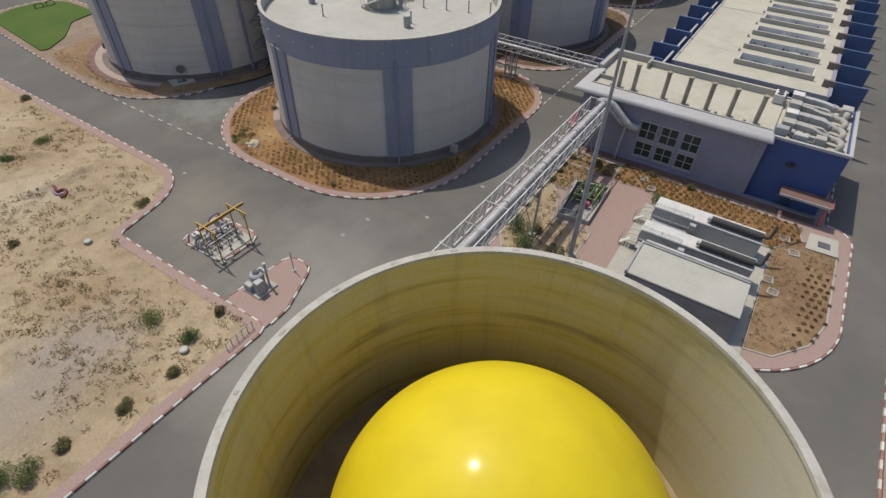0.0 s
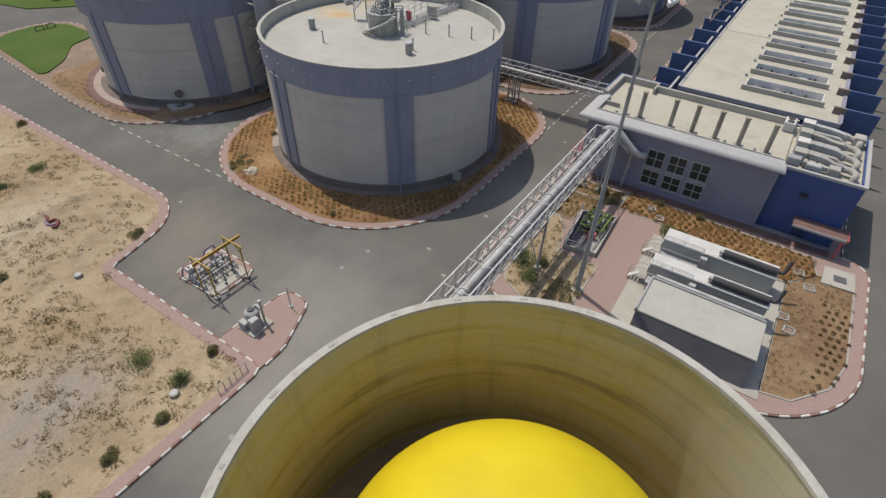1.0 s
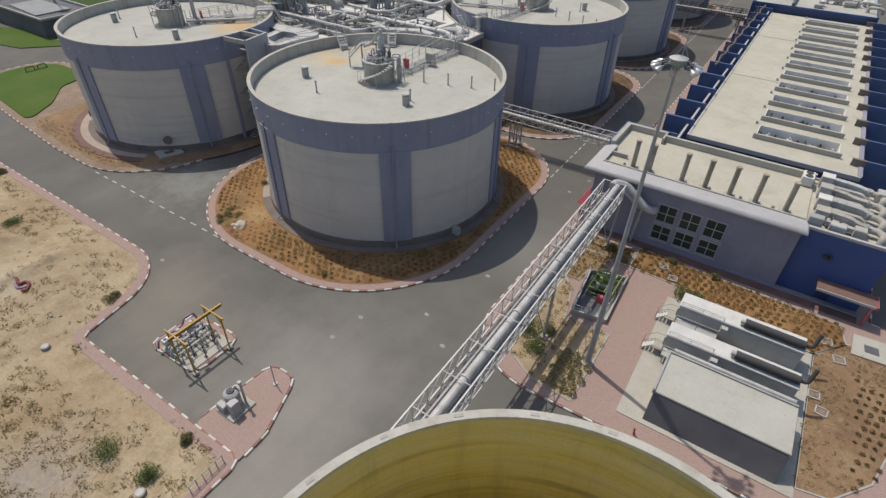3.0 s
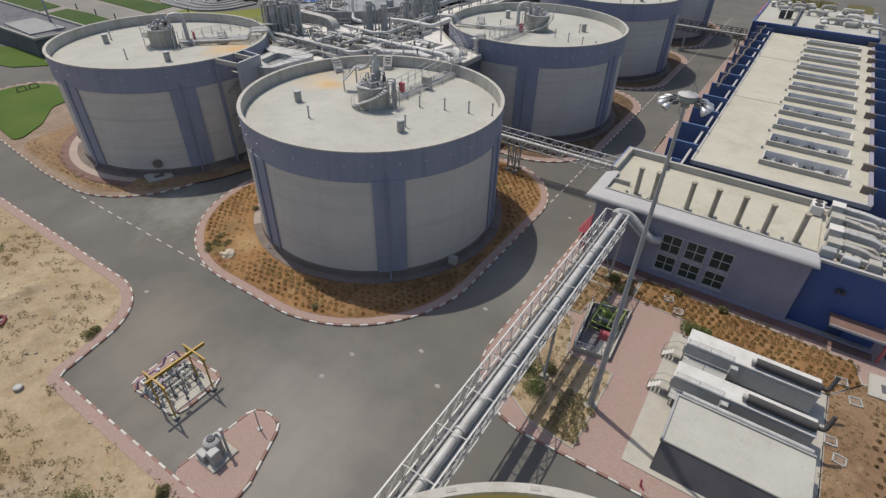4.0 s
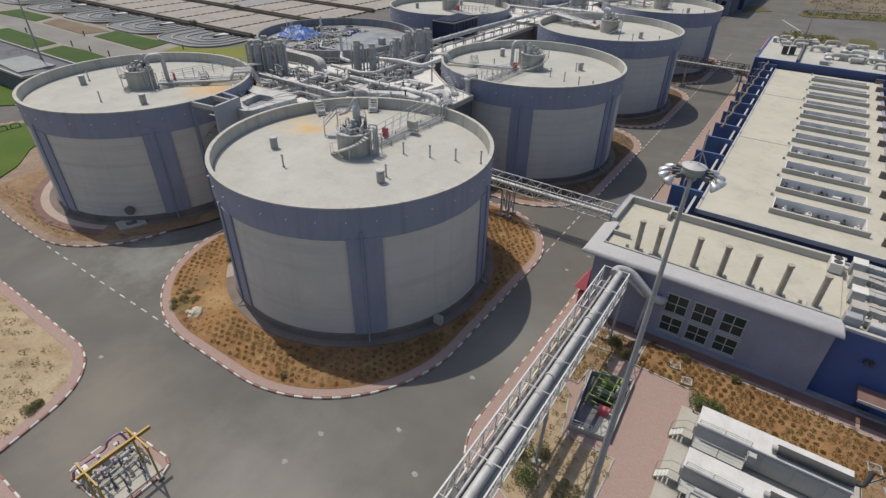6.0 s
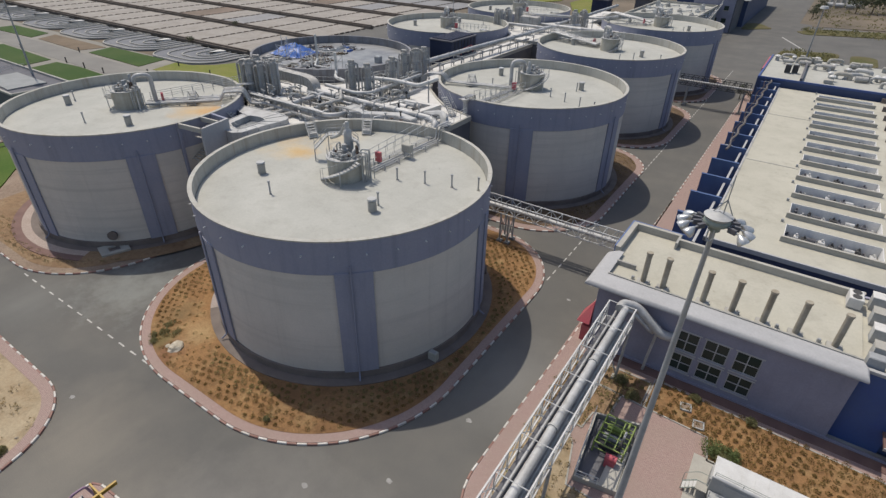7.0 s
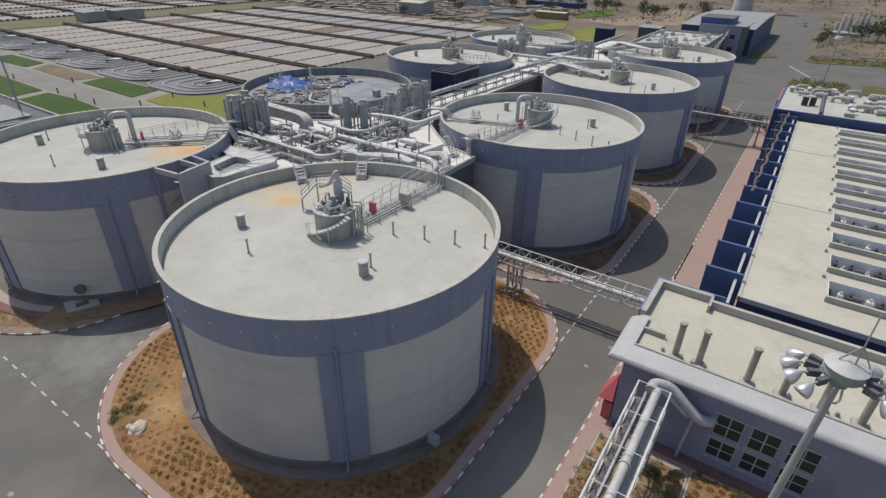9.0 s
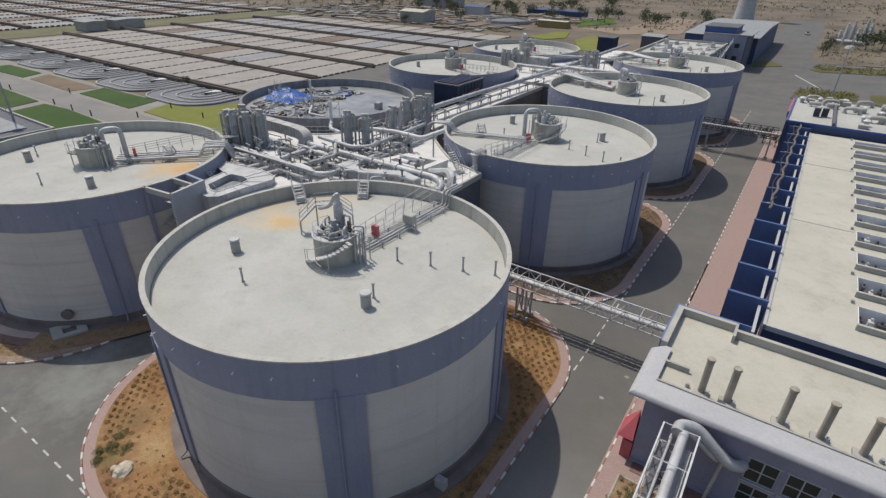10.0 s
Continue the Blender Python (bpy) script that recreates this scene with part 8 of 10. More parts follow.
def step_over(x, y, z, yaw, label):
    """A small stair up and down over a row of pipes."""
    so = thing("step_over", label, "step stair", (x, y, z), group="step-over stairs")
    c, s_ = math.cos(radians(yaw)), math.sin(radians(yaw))
    for k in range(-5, 6):
        h = 0.25 * (6 - abs(k))
        part("tread", Geo().turned(x + 0.24 * k * c, y + 0.24 * k * s_, z + h - 0.04, z + h, 0.26, 0.9, yaw), GALV, so, "", 0)
    for side in (-0.46, 0.46):
        ox, oy = x - s_ * side, y + c * side
        part("stringer", Geo().bar((ox - 1.35 * c, oy - 1.35 * s_, z), (ox, oy, z + 1.45), 0.09).bar((ox + 1.35 * c, oy + 1.35 * s_, z), (ox, oy, z + 1.45), 0.09), GALV, so)


step_over(-31.0, 5.3, ROOF_Z + 0.08, -47, "small galvanised stair stepping over the roof pipes")
step_over(-7.6, 34.4, ROOF_Z + 0.08, -72, "small galvanised stair stepping over the roof pipes")
for k in range(3):
    pipe_run([(-1.5, 36.0 - 0.45 * k, 12.7), (-10.6, 33.2 - 0.4 * k, 12.7), (-11.2, 33.0 - 0.4 * k, 13.7), (-13.6, 32.2 - 0.4 * k, 13.7), (-14.2, 31.6 - 0.4 * k, 12.0)], 0.12, PIPE, "pipe from the tank over the parapet", False)
step_over(-8.0, 74.2, ROOF_Z + 0.08, 70, "small galvanised stair stepping over the roof pipes")
for c in (T4, T5):
    for k in range(5):
        pipe_run([(c[0] - 2.5, c[1] + 2.0 - 0.5 * k, 13.0), (c[0] - 12.4, c[1] + 4.2 - 0.5 * k, 13.9), (-15.0, c[1] + 5.0 - 0.5 * k, 12.0)], 0.16, PIPE, "pipe from the tank over the parapet", False)


def duct_box(x0, x1, y0, y1, z0, z1, label, material=GALV, c=0.12, deck=DECK):
    d = thing("air_duct", label, "air duct", (x0, y0, z0), group="gallery ducts")
    part("casing", Geo().bbox(x0, x1, y0, y1, z0, z1, c), material, d, "", 0)
    lg = Geo()
    for x in (x0 + 0.3, x1 - 0.3):
        for y in (y0 + 0.2, y1 - 0.2):
            lg.bar((x, y, deck), (x, y, z0), 0.1)
    if z0 > deck + 0.15:
        part("legs", lg, STEEL_GREY, d)
    sm = Geo()
    k = max(1, int(max(x1 - x0, y1 - y0) / 1.5))
    for i in range(1, k):
        if x1 - x0 > y1 - y0:
            x = x0 + (x1 - x0) * i / k
            sm.box(x - 0.04, x + 0.04, y0 - 0.03, y1 + 0.03, z0 + 0.05, z1 + 0.03)
        else:
            y = y0 + (y1 - y0) * i / k
            sm.box(x0 - 0.03, x1 + 0.03, y - 0.04, y + 0.04, z0 + 0.05, z1 + 0.03)
    if sm.v:
        part("seams", sm, STEEL_GREY, d, "", 0)


fat = thing("air_duct", "large square weathered air duct bending down to the deck", "air duct", (-25, 17.4, DECK), group="gallery ducts")
part("casing", Geo().tube([(-30.4, 17.7, 14.0), (-23.0, 17.3, 14.0), (-21.7, 17.2, 13.7), (-21.5, 16.9, 11.6)], 0.86, 4, 1.1), WEATHERED, fat, "", 30)
for k in range(4):
    x, y = -29.6 + 1.9 * k, 17.65 - 0.1 * k
    part("band", Geo().tube([(x - 0.05, y, 14.0), (x + 0.05, y, 14.0)], 0.91, 4), GALV, fat, "", 0)
    if k % 2 == 0:
        part("leg", Geo().bar((x, y, DECK), (x, y, 13.4), 0.16), STEEL_GREY, fat)


def duct_prism(poly, z0, z1, label, material=GALV):
    d = thing("air_duct", label, "air duct", (poly[0][0], poly[0][1], z0), group="gallery ducts")
    part("casing", Geo().prism(poly, z0, z1 - 0.08).prism(inset(poly, 0.08), z1 - 0.08, z1), material, d, "", 0)
    part("foot", Geo().prism(inset(poly, 0.25), DECK, z0), STEEL_GREY, d, "", 0)


duct_prism([(-13.6, 13.3), (-11.9, 13.0), (-11.7, 13.4), (-10.2, 13.4), (-6.4, 15.3), (-4.0, 15.0), (-3.9, 16.2), (-6.6, 16.8), (-10.2, 14.8), (-11.7, 15.0), (-11.9, 16.0), (-13.6, 16.0)], DECK + 0.1, 12.9, "long bent sheet-metal duct with a square end box")
duct_prism([(-25.0, 12.0), (-20.6, 11.8), (-20.4, 13.0), (-23.0, 14.0), (-25.0, 13.4)], DECK + 0.2, 12.5, "white flat-topped cabinet row", DECK_PALE)
duct_prism([(-18.8, 11.7), (-15.9, 11.4), (-15.7, 12.6), (-18.6, 13.0)], DECK + 0.2, 12.4, "white flat-topped plant cabinet", DECK_PALE)
bend = thing("air_duct", "large pale duct bending down beside the tank", "air duct", (-3, 19.5, DECK), group="gallery ducts")
part("casing", Geo().tube([(-5.0, 19.2, 12.2), (-2.9, 19.8, 12.6), (-1.9, 19.0, 12.6), (-1.5, 18.2, 11.7)], 0.52, 8, 0.6), GALV, bend)
tray = [(-12.0, 18.6), (-5.9, 18.7), (-5.4, 23.4), (-10.5, 22.6)]
tr = thing("silencer_tray", "pale concrete tray wall round the silencers", "tray", (-8.5, 21, DECK))
part("tray_wall", Geo().strip(tray, inset(tray, 0.8), DECK, 12.45), DECK_PALE, tr, "", 0)
duct_box(-24.6, -20.4, 83.0, 84.8, DECK + 1.2, DECK + 3.0, "large weathered air duct on the far deck", WEATHERED)
room = thing("plant_room", "dark navy sheet-clad plant room between the tanks", "plant room", (-23.8, 54.4, 0))
part("room_wall", Geo().box(-26.2, -21.5, 50.2, 58.6, 0, 14.1), NAVY_DARK, room, "", 0)
part("room_roof", Geo().bbox(-26.35, -21.35, 50.05, 58.75, 14.1, 14.3, 0.04), DARK_ROOF, room, "", 0)
for k in range(9):
    part("roof_vent", Geo().bbox(-25.9, -21.8, 50.5 + 0.9 * k, 51.0 + 0.9 * k, 14.3, 14.5, 0.04), NAVY_DARK, room, "grey roof louvre", 0)
for k in range(7):
    part("wall_rib", Geo().box(-21.5, -21.42, 51.2 + 1.1 * k, 51.28 + 1.1 * k, 11.3, 14.05), DARK, room, "", 0)
part("red_pipe", Geo().tube([(-21.2, 53.0, 11.6), (-21.2, 53.4, 12.6), (-21.2, 56.6, 12.8), (-21.2, 57.0, 11.6)], 0.07, 8, 0.2).tube([(-21.2, 54.0, 12.0), (-21.2, 56.4, 12.2)], 0.06, 6), RED, room, "red fire pipe on the wall")
for k in range(2):
    x, y = -9.0 + 0.3 * k, 20.0 + 1.5 * k
    s = thing("blower_silencer", "bright lying cylinder silencer", "silencer", (x, y, DECK), group="silencers")
    part("drum", Geo().tube([(x - 0.8, y, 12.3), (x + 0.6, y, 12.3)], 0.44, 16), STEEL_WHITE, s)
    part("cradle", Geo().box(x - 0.5, x + 0.5, y - 0.35, y + 0.35, DECK, 12.0), STEEL_GREY, s, "", 0)
    part("flange", Geo().tube([(x + 0.6, y, 12.3), (x + 0.75, y, 12.3)], 0.5, 16), STEEL_GREY, s)
    part("motor", Geo().tube([(x + 0.75, y, 12.25), (x + 1.5, y, 12.25)], 0.33, 12), WEATHERED, s)
for k in range(14):
    x, y = random.uniform(-29, -3), random.uniform(14.0, 19.5)
    v = thing("valve_stand", "small grey valve with a handwheel on the deck", "valve", (x, y, DECK), group="deck valves")
    h = random.uniform(0.8, 1.9)
    part("stem", Geo().cyl(x, y, DECK, DECK + h, 0.09, 0.09, 8).cyl(x, y, DECK + h * 0.4, DECK + h * 0.6, 0.2, 0.2, 10), (STEEL_GREY, GALV, DARK)[k % 3], v)
    part("handwheel", Geo().cyl(x, y, DECK + h, DECK + h + 0.06, 0.22, 0.22, 12), (RUST, STEEL_GREY, DARK)[k % 3], v)
# stair from the deck up to the third tank, and a drop pipe at its wall
sd = thing("deck_stair", "galvanised stair from the deck to the tank parapet", "stair", (-2.9, 22.4, DECK))
g = Geo()
stair(g, (-2.9, 22.4, DECK + 0.1), (-4.9, 23.2, RIM_Z + 0.1), 0.8, 10)
part("flight", g, GALV, sd)
g = Geo()
for k in (-0.45, 0.45):
    rail(g, [(-2.9 + k * 0.4, 22.4 + k * 0.9, DECK + 0.1), (-4.9 + k * 0.4, 23.2 + k * 0.9, RIM_Z + 0.1)], 1.0)
part("handrail", g, GALV, sd)
dp = thing("overflow_pipe", "vertical grey overflow pipe with a funnel at the tank wall", "pipe", (-2.4, 24.3, 0))
part("pipe", Geo().tube([(-2.4, 24.4, 0.2), (-2.4, 24.4, 13.0)], 0.28, 14), PIPE, dp)
part("funnel", Geo().cyl(-2.4, 24.4, 13.0, 13.5, 0.3, 0.55, 14).bar((-3.4, 24.4, 13.3), (-1.2, 24.4, 13.6), 0.16), GALV, dp)
cg = thing("cable_gantry", "short grey bracket at the tank parapet", "bracket", (-12.0, -6.2, 11.0))
part("bracket", Geo().bar((-12.3, -6.3, 12.0), (-11.6, -7.6, 11.2), 0.2), STEEL_WHITE, cg)

# open tank: tarpaulin, debris and scaffold on its roof
tp = thing("tarpaulin", "crumpled blue tarpaulin sheet peaked over equipment", "tarpaulin", (T6[0] - 6.5, T6[1] - 1.5, ROOF_Z))
g = Geo()
n = 22
for j in range(n + 1):
    for i in range(n + 1):
        u, v = i / n - 0.5, j / n - 0.5
        x, y = T6[0] - 7.0 + u * 6.8 + 0.5 * noise.noise((v * 5, u * 3, 2)), T6[1] - 2.2 + v * 5.5 + 0.6 * noise.noise((u * 5, v * 3, 8))
        e = max(0.0, 1 - (2 * max(abs(u), abs(v))) ** 2)
        tent = max(0.0, 1 - 2.6 * math.hypot(u - 0.12, v - 0.05)) * 0.7 + max(0.0, 1 - 3.2 * math.hypot(u + 0.22, v + 0.1)) * 0.5
        g.v.append((x, y, ROOF_Z + 0.2 + e * (0.9 + tent + 0.7 * abs(noise.noise((x * 0.8, y * 0.8, 1)))) + 0.22 * noise.noise((x * 2.2, y * 2.2, 4))))
g.f = [(j * (n + 1) + i, j * (n + 1) + i + 1, (j + 1) * (n + 1) + i + 1, (j + 1) * (n + 1) + i) for j in range(n) for i in range(n)]
part("sheet", g, TARP, tp, "", 25)
for k in range(90):
    a, r = random.uniform(95, 300), random.uniform(2, 10.8)
    x, y, _ = pol(T6, a, r, 0)
    d = thing("debris", "heap of rubble and timber on the tank roof", "debris", (x, y, ROOF_Z + 0.1), group="roof debris")
    g = Geo()
    for _ in range(5):
        g.turned(x + random.uniform(-0.7, 0.7), y + random.uniform(-0.7, 0.7), ROOF_Z + 0.02, ROOF_Z + random.uniform(0.08, 0.4), random.uniform(0.2, 2.2), random.uniform(0.06, 0.2), random.uniform(0, 180))
    part("rubble", g, (WEATHERED, DARK_ROOF, CONCRETE_PALE, BARK, STEEL_WHITE, GALV, TARP if k % 21 == 6 else RUST)[k % 7], d, "", 0)
for k in range(13):
    x, y, _ = pol(T6, 185 + 11 * k, random.uniform(3.0, 10.0), 0)
    a, h = radians(random.uniform(0, 180)), random.uniform(1.4, 2.6)
    dx, dy = 1.5 * math.cos(a), 1.5 * math.sin(a)
    s = thing("scaffold_frame", "thin pale scaffold frame on the tank roof", "scaffold", (x, y, ROOF_Z), group="scaffold")
    g = Geo().bar((x, y, ROOF_Z), (x, y, ROOF_Z + h + 0.4), 0.07).bar((x + dx, y + dy, ROOF_Z), (x + dx, y + dy, ROOF_Z + h), 0.07)
    g.bar((x, y, ROOF_Z + h - 0.2), (x + dx, y + dy, ROOF_Z + h - 0.2), 0.07).bar((x, y, ROOF_Z + 0.4), (x + dx, y + dy, ROOF_Z + h - 0.3), 0.05).bar((x, y, ROOF_Z + h * 0.5), (x + dx, y + dy, ROOF_Z + h * 0.5), 0.05)
    part("frame", g, STEEL_WHITE if k % 3 else WEATHERED, s)
mp = thing("standpipe", "white pipe mast rising from the open tank roof", "pipe", (T6[0] + 2.0, T6[1] - 5.5, ROOF_Z))
part("pipe", Geo().tube([(T6[0] + 2.0, T6[1] - 5.5, ROOF_Z), (T6[0] + 2.0, T6[1] - 5.5, 17.0)], 0.17, 10).tube([(T6[0] + 2.0, T6[1] - 5.5, 13.4), (T6[0] + 4.5, T6[1] - 8.5, 13.2), (T6[0] + 8.0, T6[1] - 8.9, 13.4)], 0.14, 8, 0.4), STEEL_WHITE, mp)
vb = thing("roof_vent", "dark square vent box on the open tank roof", "roof vent", (T6[0] + 8.2, T6[1] + 2.0, ROOF_Z))
part("vent_body", Geo().bbox(T6[0] + 7.8, T6[0] + 8.7, T6[1] + 1.6, T6[1] + 2.5, ROOF_Z, ROOF_Z + 1.1, 0.1), STEEL_GREY, vb, "", 0)

# upright posts, cable trays and small lamps that crowd the gallery deck
for k in range(22):
    x, y = random.uniform(-29, -8), random.uniform(10.8, 17.5)
    if k % 2 == 0:
        x, y = random.uniform(-20, -14), random.uniform(18, 32)
    h = random.uniform(0.9, 2.6)
    u = thing("pipe_post", "thin weathered steel post with a bracket on the deck", "post", (x, y, DECK), group="gallery posts")
    part("post", Geo().bar((x, y, DECK), (x, y, DECK + h), 0.14), WEATHERED if k % 2 else STEEL_GREY, u)
    part("bracket", Geo().bar((x - 0.5, y + 0.1, DECK + h - 0.1), (x + 0.5, y - 0.1, DECK + h - 0.1), 0.11), STEEL_GREY, u)
for y0, y1, z in ((10.4, 10.8, 13.1), (15.2, 15.6, 13.0)):
    u = thing("cable_tray", "long galvanised cable tray on posts", "cable tray", (-26, y0, DECK), group="cable trays")
    part("tray", Geo().box(-26.5, -13.5, y0, y1, z, z + 0.08), GALV, u, "", 0)
    for k in range(7):
        part("post", Geo().bar((-26.0 + 2.0 * k, (y0 + y1) / 2, DECK), (-26.0 + 2.0 * k, (y0 + y1) / 2, z), 0.09), STEEL_GREY, u)

# small-bore pipes and guard rails that crowd the deck
rng = random.Random(77)
for k in range(36):
    x, y = rng.uniform(-29, -5), rng.uniform(12.2, 19.2)
    if k % 2 == 0:
        x, y = rng.uniform(-20.5, -14), rng.uniform(19, 31.5)
    ln, h = rng.uniform(1.2, 3.6), rng.uniform(0.7, 2.3)
    dx, dy = (ln, 0.15) if k % 2 else (0.1, ln)
    if not inside(deck_poly, x + dx, y + dy):
        dx, dy = -dx, -dy
    u = thing("small_pipe", "thin bent pipe rising from the gallery deck", "pipe", (x, y, DECK), group="small gallery pipes")
    part("pipe", Geo().tube([(x, y, DECK), (x, y, DECK + h), (x + dx, y + dy, DECK + h), (x + dx, y + dy, DECK)], rng.uniform(0.05, 0.1), 8, 0.2), (STEEL_WHITE, WEATHERED, GALV, DARK_ROOF, PIPE)[k % 5], u)
    part("valve", Geo().cyl(x, y, DECK + h * 0.5, DECK + h * 0.5 + 0.22, 0.16, 0.16, 10), (DARK_ROOF, STEEL_GREY)[k % 2], u)
for pts in ([(-6.8, 12.3), (-1.5, 14.4), (-1.5, 23.4)], [(-24.8, 24.0), (-28.8, 21.3), (-32.6, 20.5), (-32.6, 14.0)], [(-13.2, 31.6), (-13.9, 32.8), (-21.2, 32.8), (-22.3, 29.2)]):
    u = thing("deck_guardrail", "thin galvanised guardrail along the deck edge", "guardrail", (*pts[0], DECK), group="deck guardrails")
    g = Geo()
    rail(g, [(px, py, DECK + 0.1) for px, py in pts], 1.1, 0.03, 1.4)
    part("rails", g, GALV, u)


# ---- land beyond ----
def slab(name, label, category, poly, z, material, z0=-0.05):
    return whole(name, Geo().prism(poly, z0, z), material, label, category, (poly[0][0], poly[0][1], 0), kind="structure", smooth=0)


slab("plot_1", "pale concrete yard between the lawns", "ground", [(-260, 18.6), (-94, 17.2), (-90, 26), (-60, 26), (-60, 46), (-260, 47)], 0.03, PAVED_PALE, -0.1)
slab("path_1", "pale concrete service road between lawns", "road", [(-260, 30.2), (-60, 28.6), (-60, 36.0), (-260, 37.0)], 0.07, PATH_GREY)
slab("lawn_2", "mown green lawn", "lawn", [(-124, 19.5), (-98, 17.5), (-94, 27.5), (-116, 28.5), (-126, 27.5)], 0.16, GRASS_DEEP)
slab("lawn_3", "mown green lawn", "lawn", [(-160, 19.0), (-128, 19.6), (-130, 27.8), (-160, 28.6)], 0.16, GRASS_DEEP)
slab("lawn_4", "mown green lawn", "lawn", [(-131, 37.8), (-106, 37.4), (-108, 45.6), (-133, 45.0)], 0.16, GRASS_DEEP)
slab("lawn_5", "yellowing green lawn", "lawn", [(-100.4, 37.8), (-62, 37.0), (-62, 62), (-87, 62), (-92.5, 50.0), (-97, 46.0), (-102.6, 45.2)], 0.16, GRASS_DRY)
slab("lawn_6", "mown green lawn", "lawn", [(-190, 36.5), (-164.5, 37.6), (-167.8, 43.8), (-190, 43.5)], 0.16, GRASS_DEEP)
slab("plot_2", "bare brown soil plot", "ground", [(-161, 38.0), (-136, 37.2), (-134, 44.0), (-164, 44.2)], 0.12, BROWN_PLOT)
slab("lawn_7", "green lawn strip beyond the ring road", "lawn", [(-112, -8), (-86.5, -2.0), (-80.5, 4.8), (-72, 8.4), (-74, 14), (-92, 8), (-114, -3)], 0.16, GRASS)
slab("lawn_8", "yellowing lawn beyond the tanks", "lawn", [(-92, 222), (-82, 218), (-76, 230), (-84, 255), (-90, 250)], 0.16, GRASS_DRY)
slab("lawn_9", "green round lawn by the loop road", "lawn", rounded([(-55, 194, 5), (-47, 200, 5), (-58, 250, 6), (-70, 246, 8), (-70, 226, 8)]), 0.16, GRASS_DRY)
slab("lawn_10", "dry grass verge by the road", "lawn", rounded([(22.7, 149, 2), (38.4, 159.5, 2), (38.8, 173, 2), (23.7, 166.5, 3)]), 0.16, VERGE)
slab("lawn_11", "dry grass verge by the road", "lawn", rounded([(7.2, 200, 1), (16.8, 209.5, 2), (10, 222, 2), (7.0, 216, 1)]), 0.16, VERGE)
slab("lawn_12", "dry grass verge by the road", "lawn", rounded([(24.6, 209, 1.5), (27.4, 204, 2), (47, 212, 4), (72, 219, 2), (72, 233, 2), (47, 225, 4), (29, 218, 2)]), 0.16, VERGE)
slab("lawn_14", "oval dry grass verge by the road", "lawn", rounded([(41.5, 156, 3), (48.1, 156, 3), (48.1, 172, 3), (41.5, 172, 3)]), 0.16, VERGE)
slab("plot_3", "bare brown plot beyond the road", "ground", [(28.5, 226), (80, 240), (110, 312), (25, 312)], 0.10, DIRT)
slab("lawn_13", "green lawn beyond the basins", "lawn", [(-106, 318), (-90, 281), (-78, 311), (-92, 343)], 0.16, GRASS)
slab("road_far", "pale dusty track to the far yard", "road", [(-86, 274), (-60, 262), (-36, 285), (-45, 372), (-70, 380), (-66, 300)], 0.02, TRACK)

# low walled building beyond the lawn
wb = thing("walled_works", "low dark concrete works with a flat grey roof", "building", (-90, 8, 0))
part("outer_wall", Geo().prism([(-130, 4), (-88.5, 4), (-88.5, 15), (-130, 15)], 0, 3.3), DARK_ROOF, wb, "", 0)
part("roof", Geo().prism([(-106, 6), (-93, 5.2), (-93, 12.0), (-106, 12.0)], 3.3, 3.55), GREY_ROOF, wb, "", 0)
part("coping", Geo().strip([(-130, 4), (-88.5, 4), (-88.5, 15), (-130, 15)], inset([(-130, 4), (-88.5, 4), (-88.5, 15), (-130, 15)], 0.4), 3.2, 3.7), CONCRETE, wb, "", 0)
g = Geo()
rail(g, [(-129, 5, 3.7), (-107, 5, 3.7), (-107, 14, 3.7)], 1.1, 0.04, 2.0)
part("handrail", g, GALV, wb)

# sludge drying beds: pale floors with low dark walls
BX0, BX1, PITCH = -250.0, -98.0, 12.7
bed_floor = Geo().bbox(-6.0, 6.0, 0.0, 23.4, 0.0, 0.25, 0.1).mesh("bed_floor", SLUDGE, 0)
bed_floor_dark = Geo().bbox(-6.0, 6.0, 0.0, 23.4, 0.0, 0.25, 0.1).mesh("bed_floor", SLUDGE_DARK, 0)
bed_floor_grey = Geo().bbox(-6.0, 6.0, 0.0, 23.4, 0.0, 0.25, 0.1).mesh("bed_floor", WATER_GREY, 0)
div = Geo()
for k in range(9):
    div.box(6.1, 6.45, 0.3 + 2.6 * k, 1.8 + 2.6 * k, 0.0, 0.42)
divider = div.mesh("bed_divider", BED_WALL, 0)
for row in range(6):
    y0 = 64.2 + 25.7 * row
    w = whole("bed_wall", Geo().box(BX0 - 6, BX1 + 2, y0 - 2.0, y0 - 0.6, 0, 0.9).box(BX0 - 6, BX1 + 2, y0 - 1.6, y0 - 1.0, 0.9, 1.3), BED_WALL, "long dark weathered wall between drying beds", "bed wall", (BX1, y0, 0), kind="structure", smooth=0)
    for k in range(12):
        x = BX1 - 6 - PITCH * k
        odd = (row * 7 + k * 3) % (11 if row < 4 else 3)
        bd = thing("drying_bed", "rectangular sludge drying bed with pale cracked floor", "drying bed", (x, y0, 0), group="sludge drying beds")
        f = new("bed_floor", bed_floor_dark if odd == 0 and row else bed_floor_grey if odd == (5 if row < 4 else 1) and row else bed_floor)
        f.parent = bd
        d = new("bed_divider", divider)
        d.parent = bd
        tagged(d, kind="stuff")
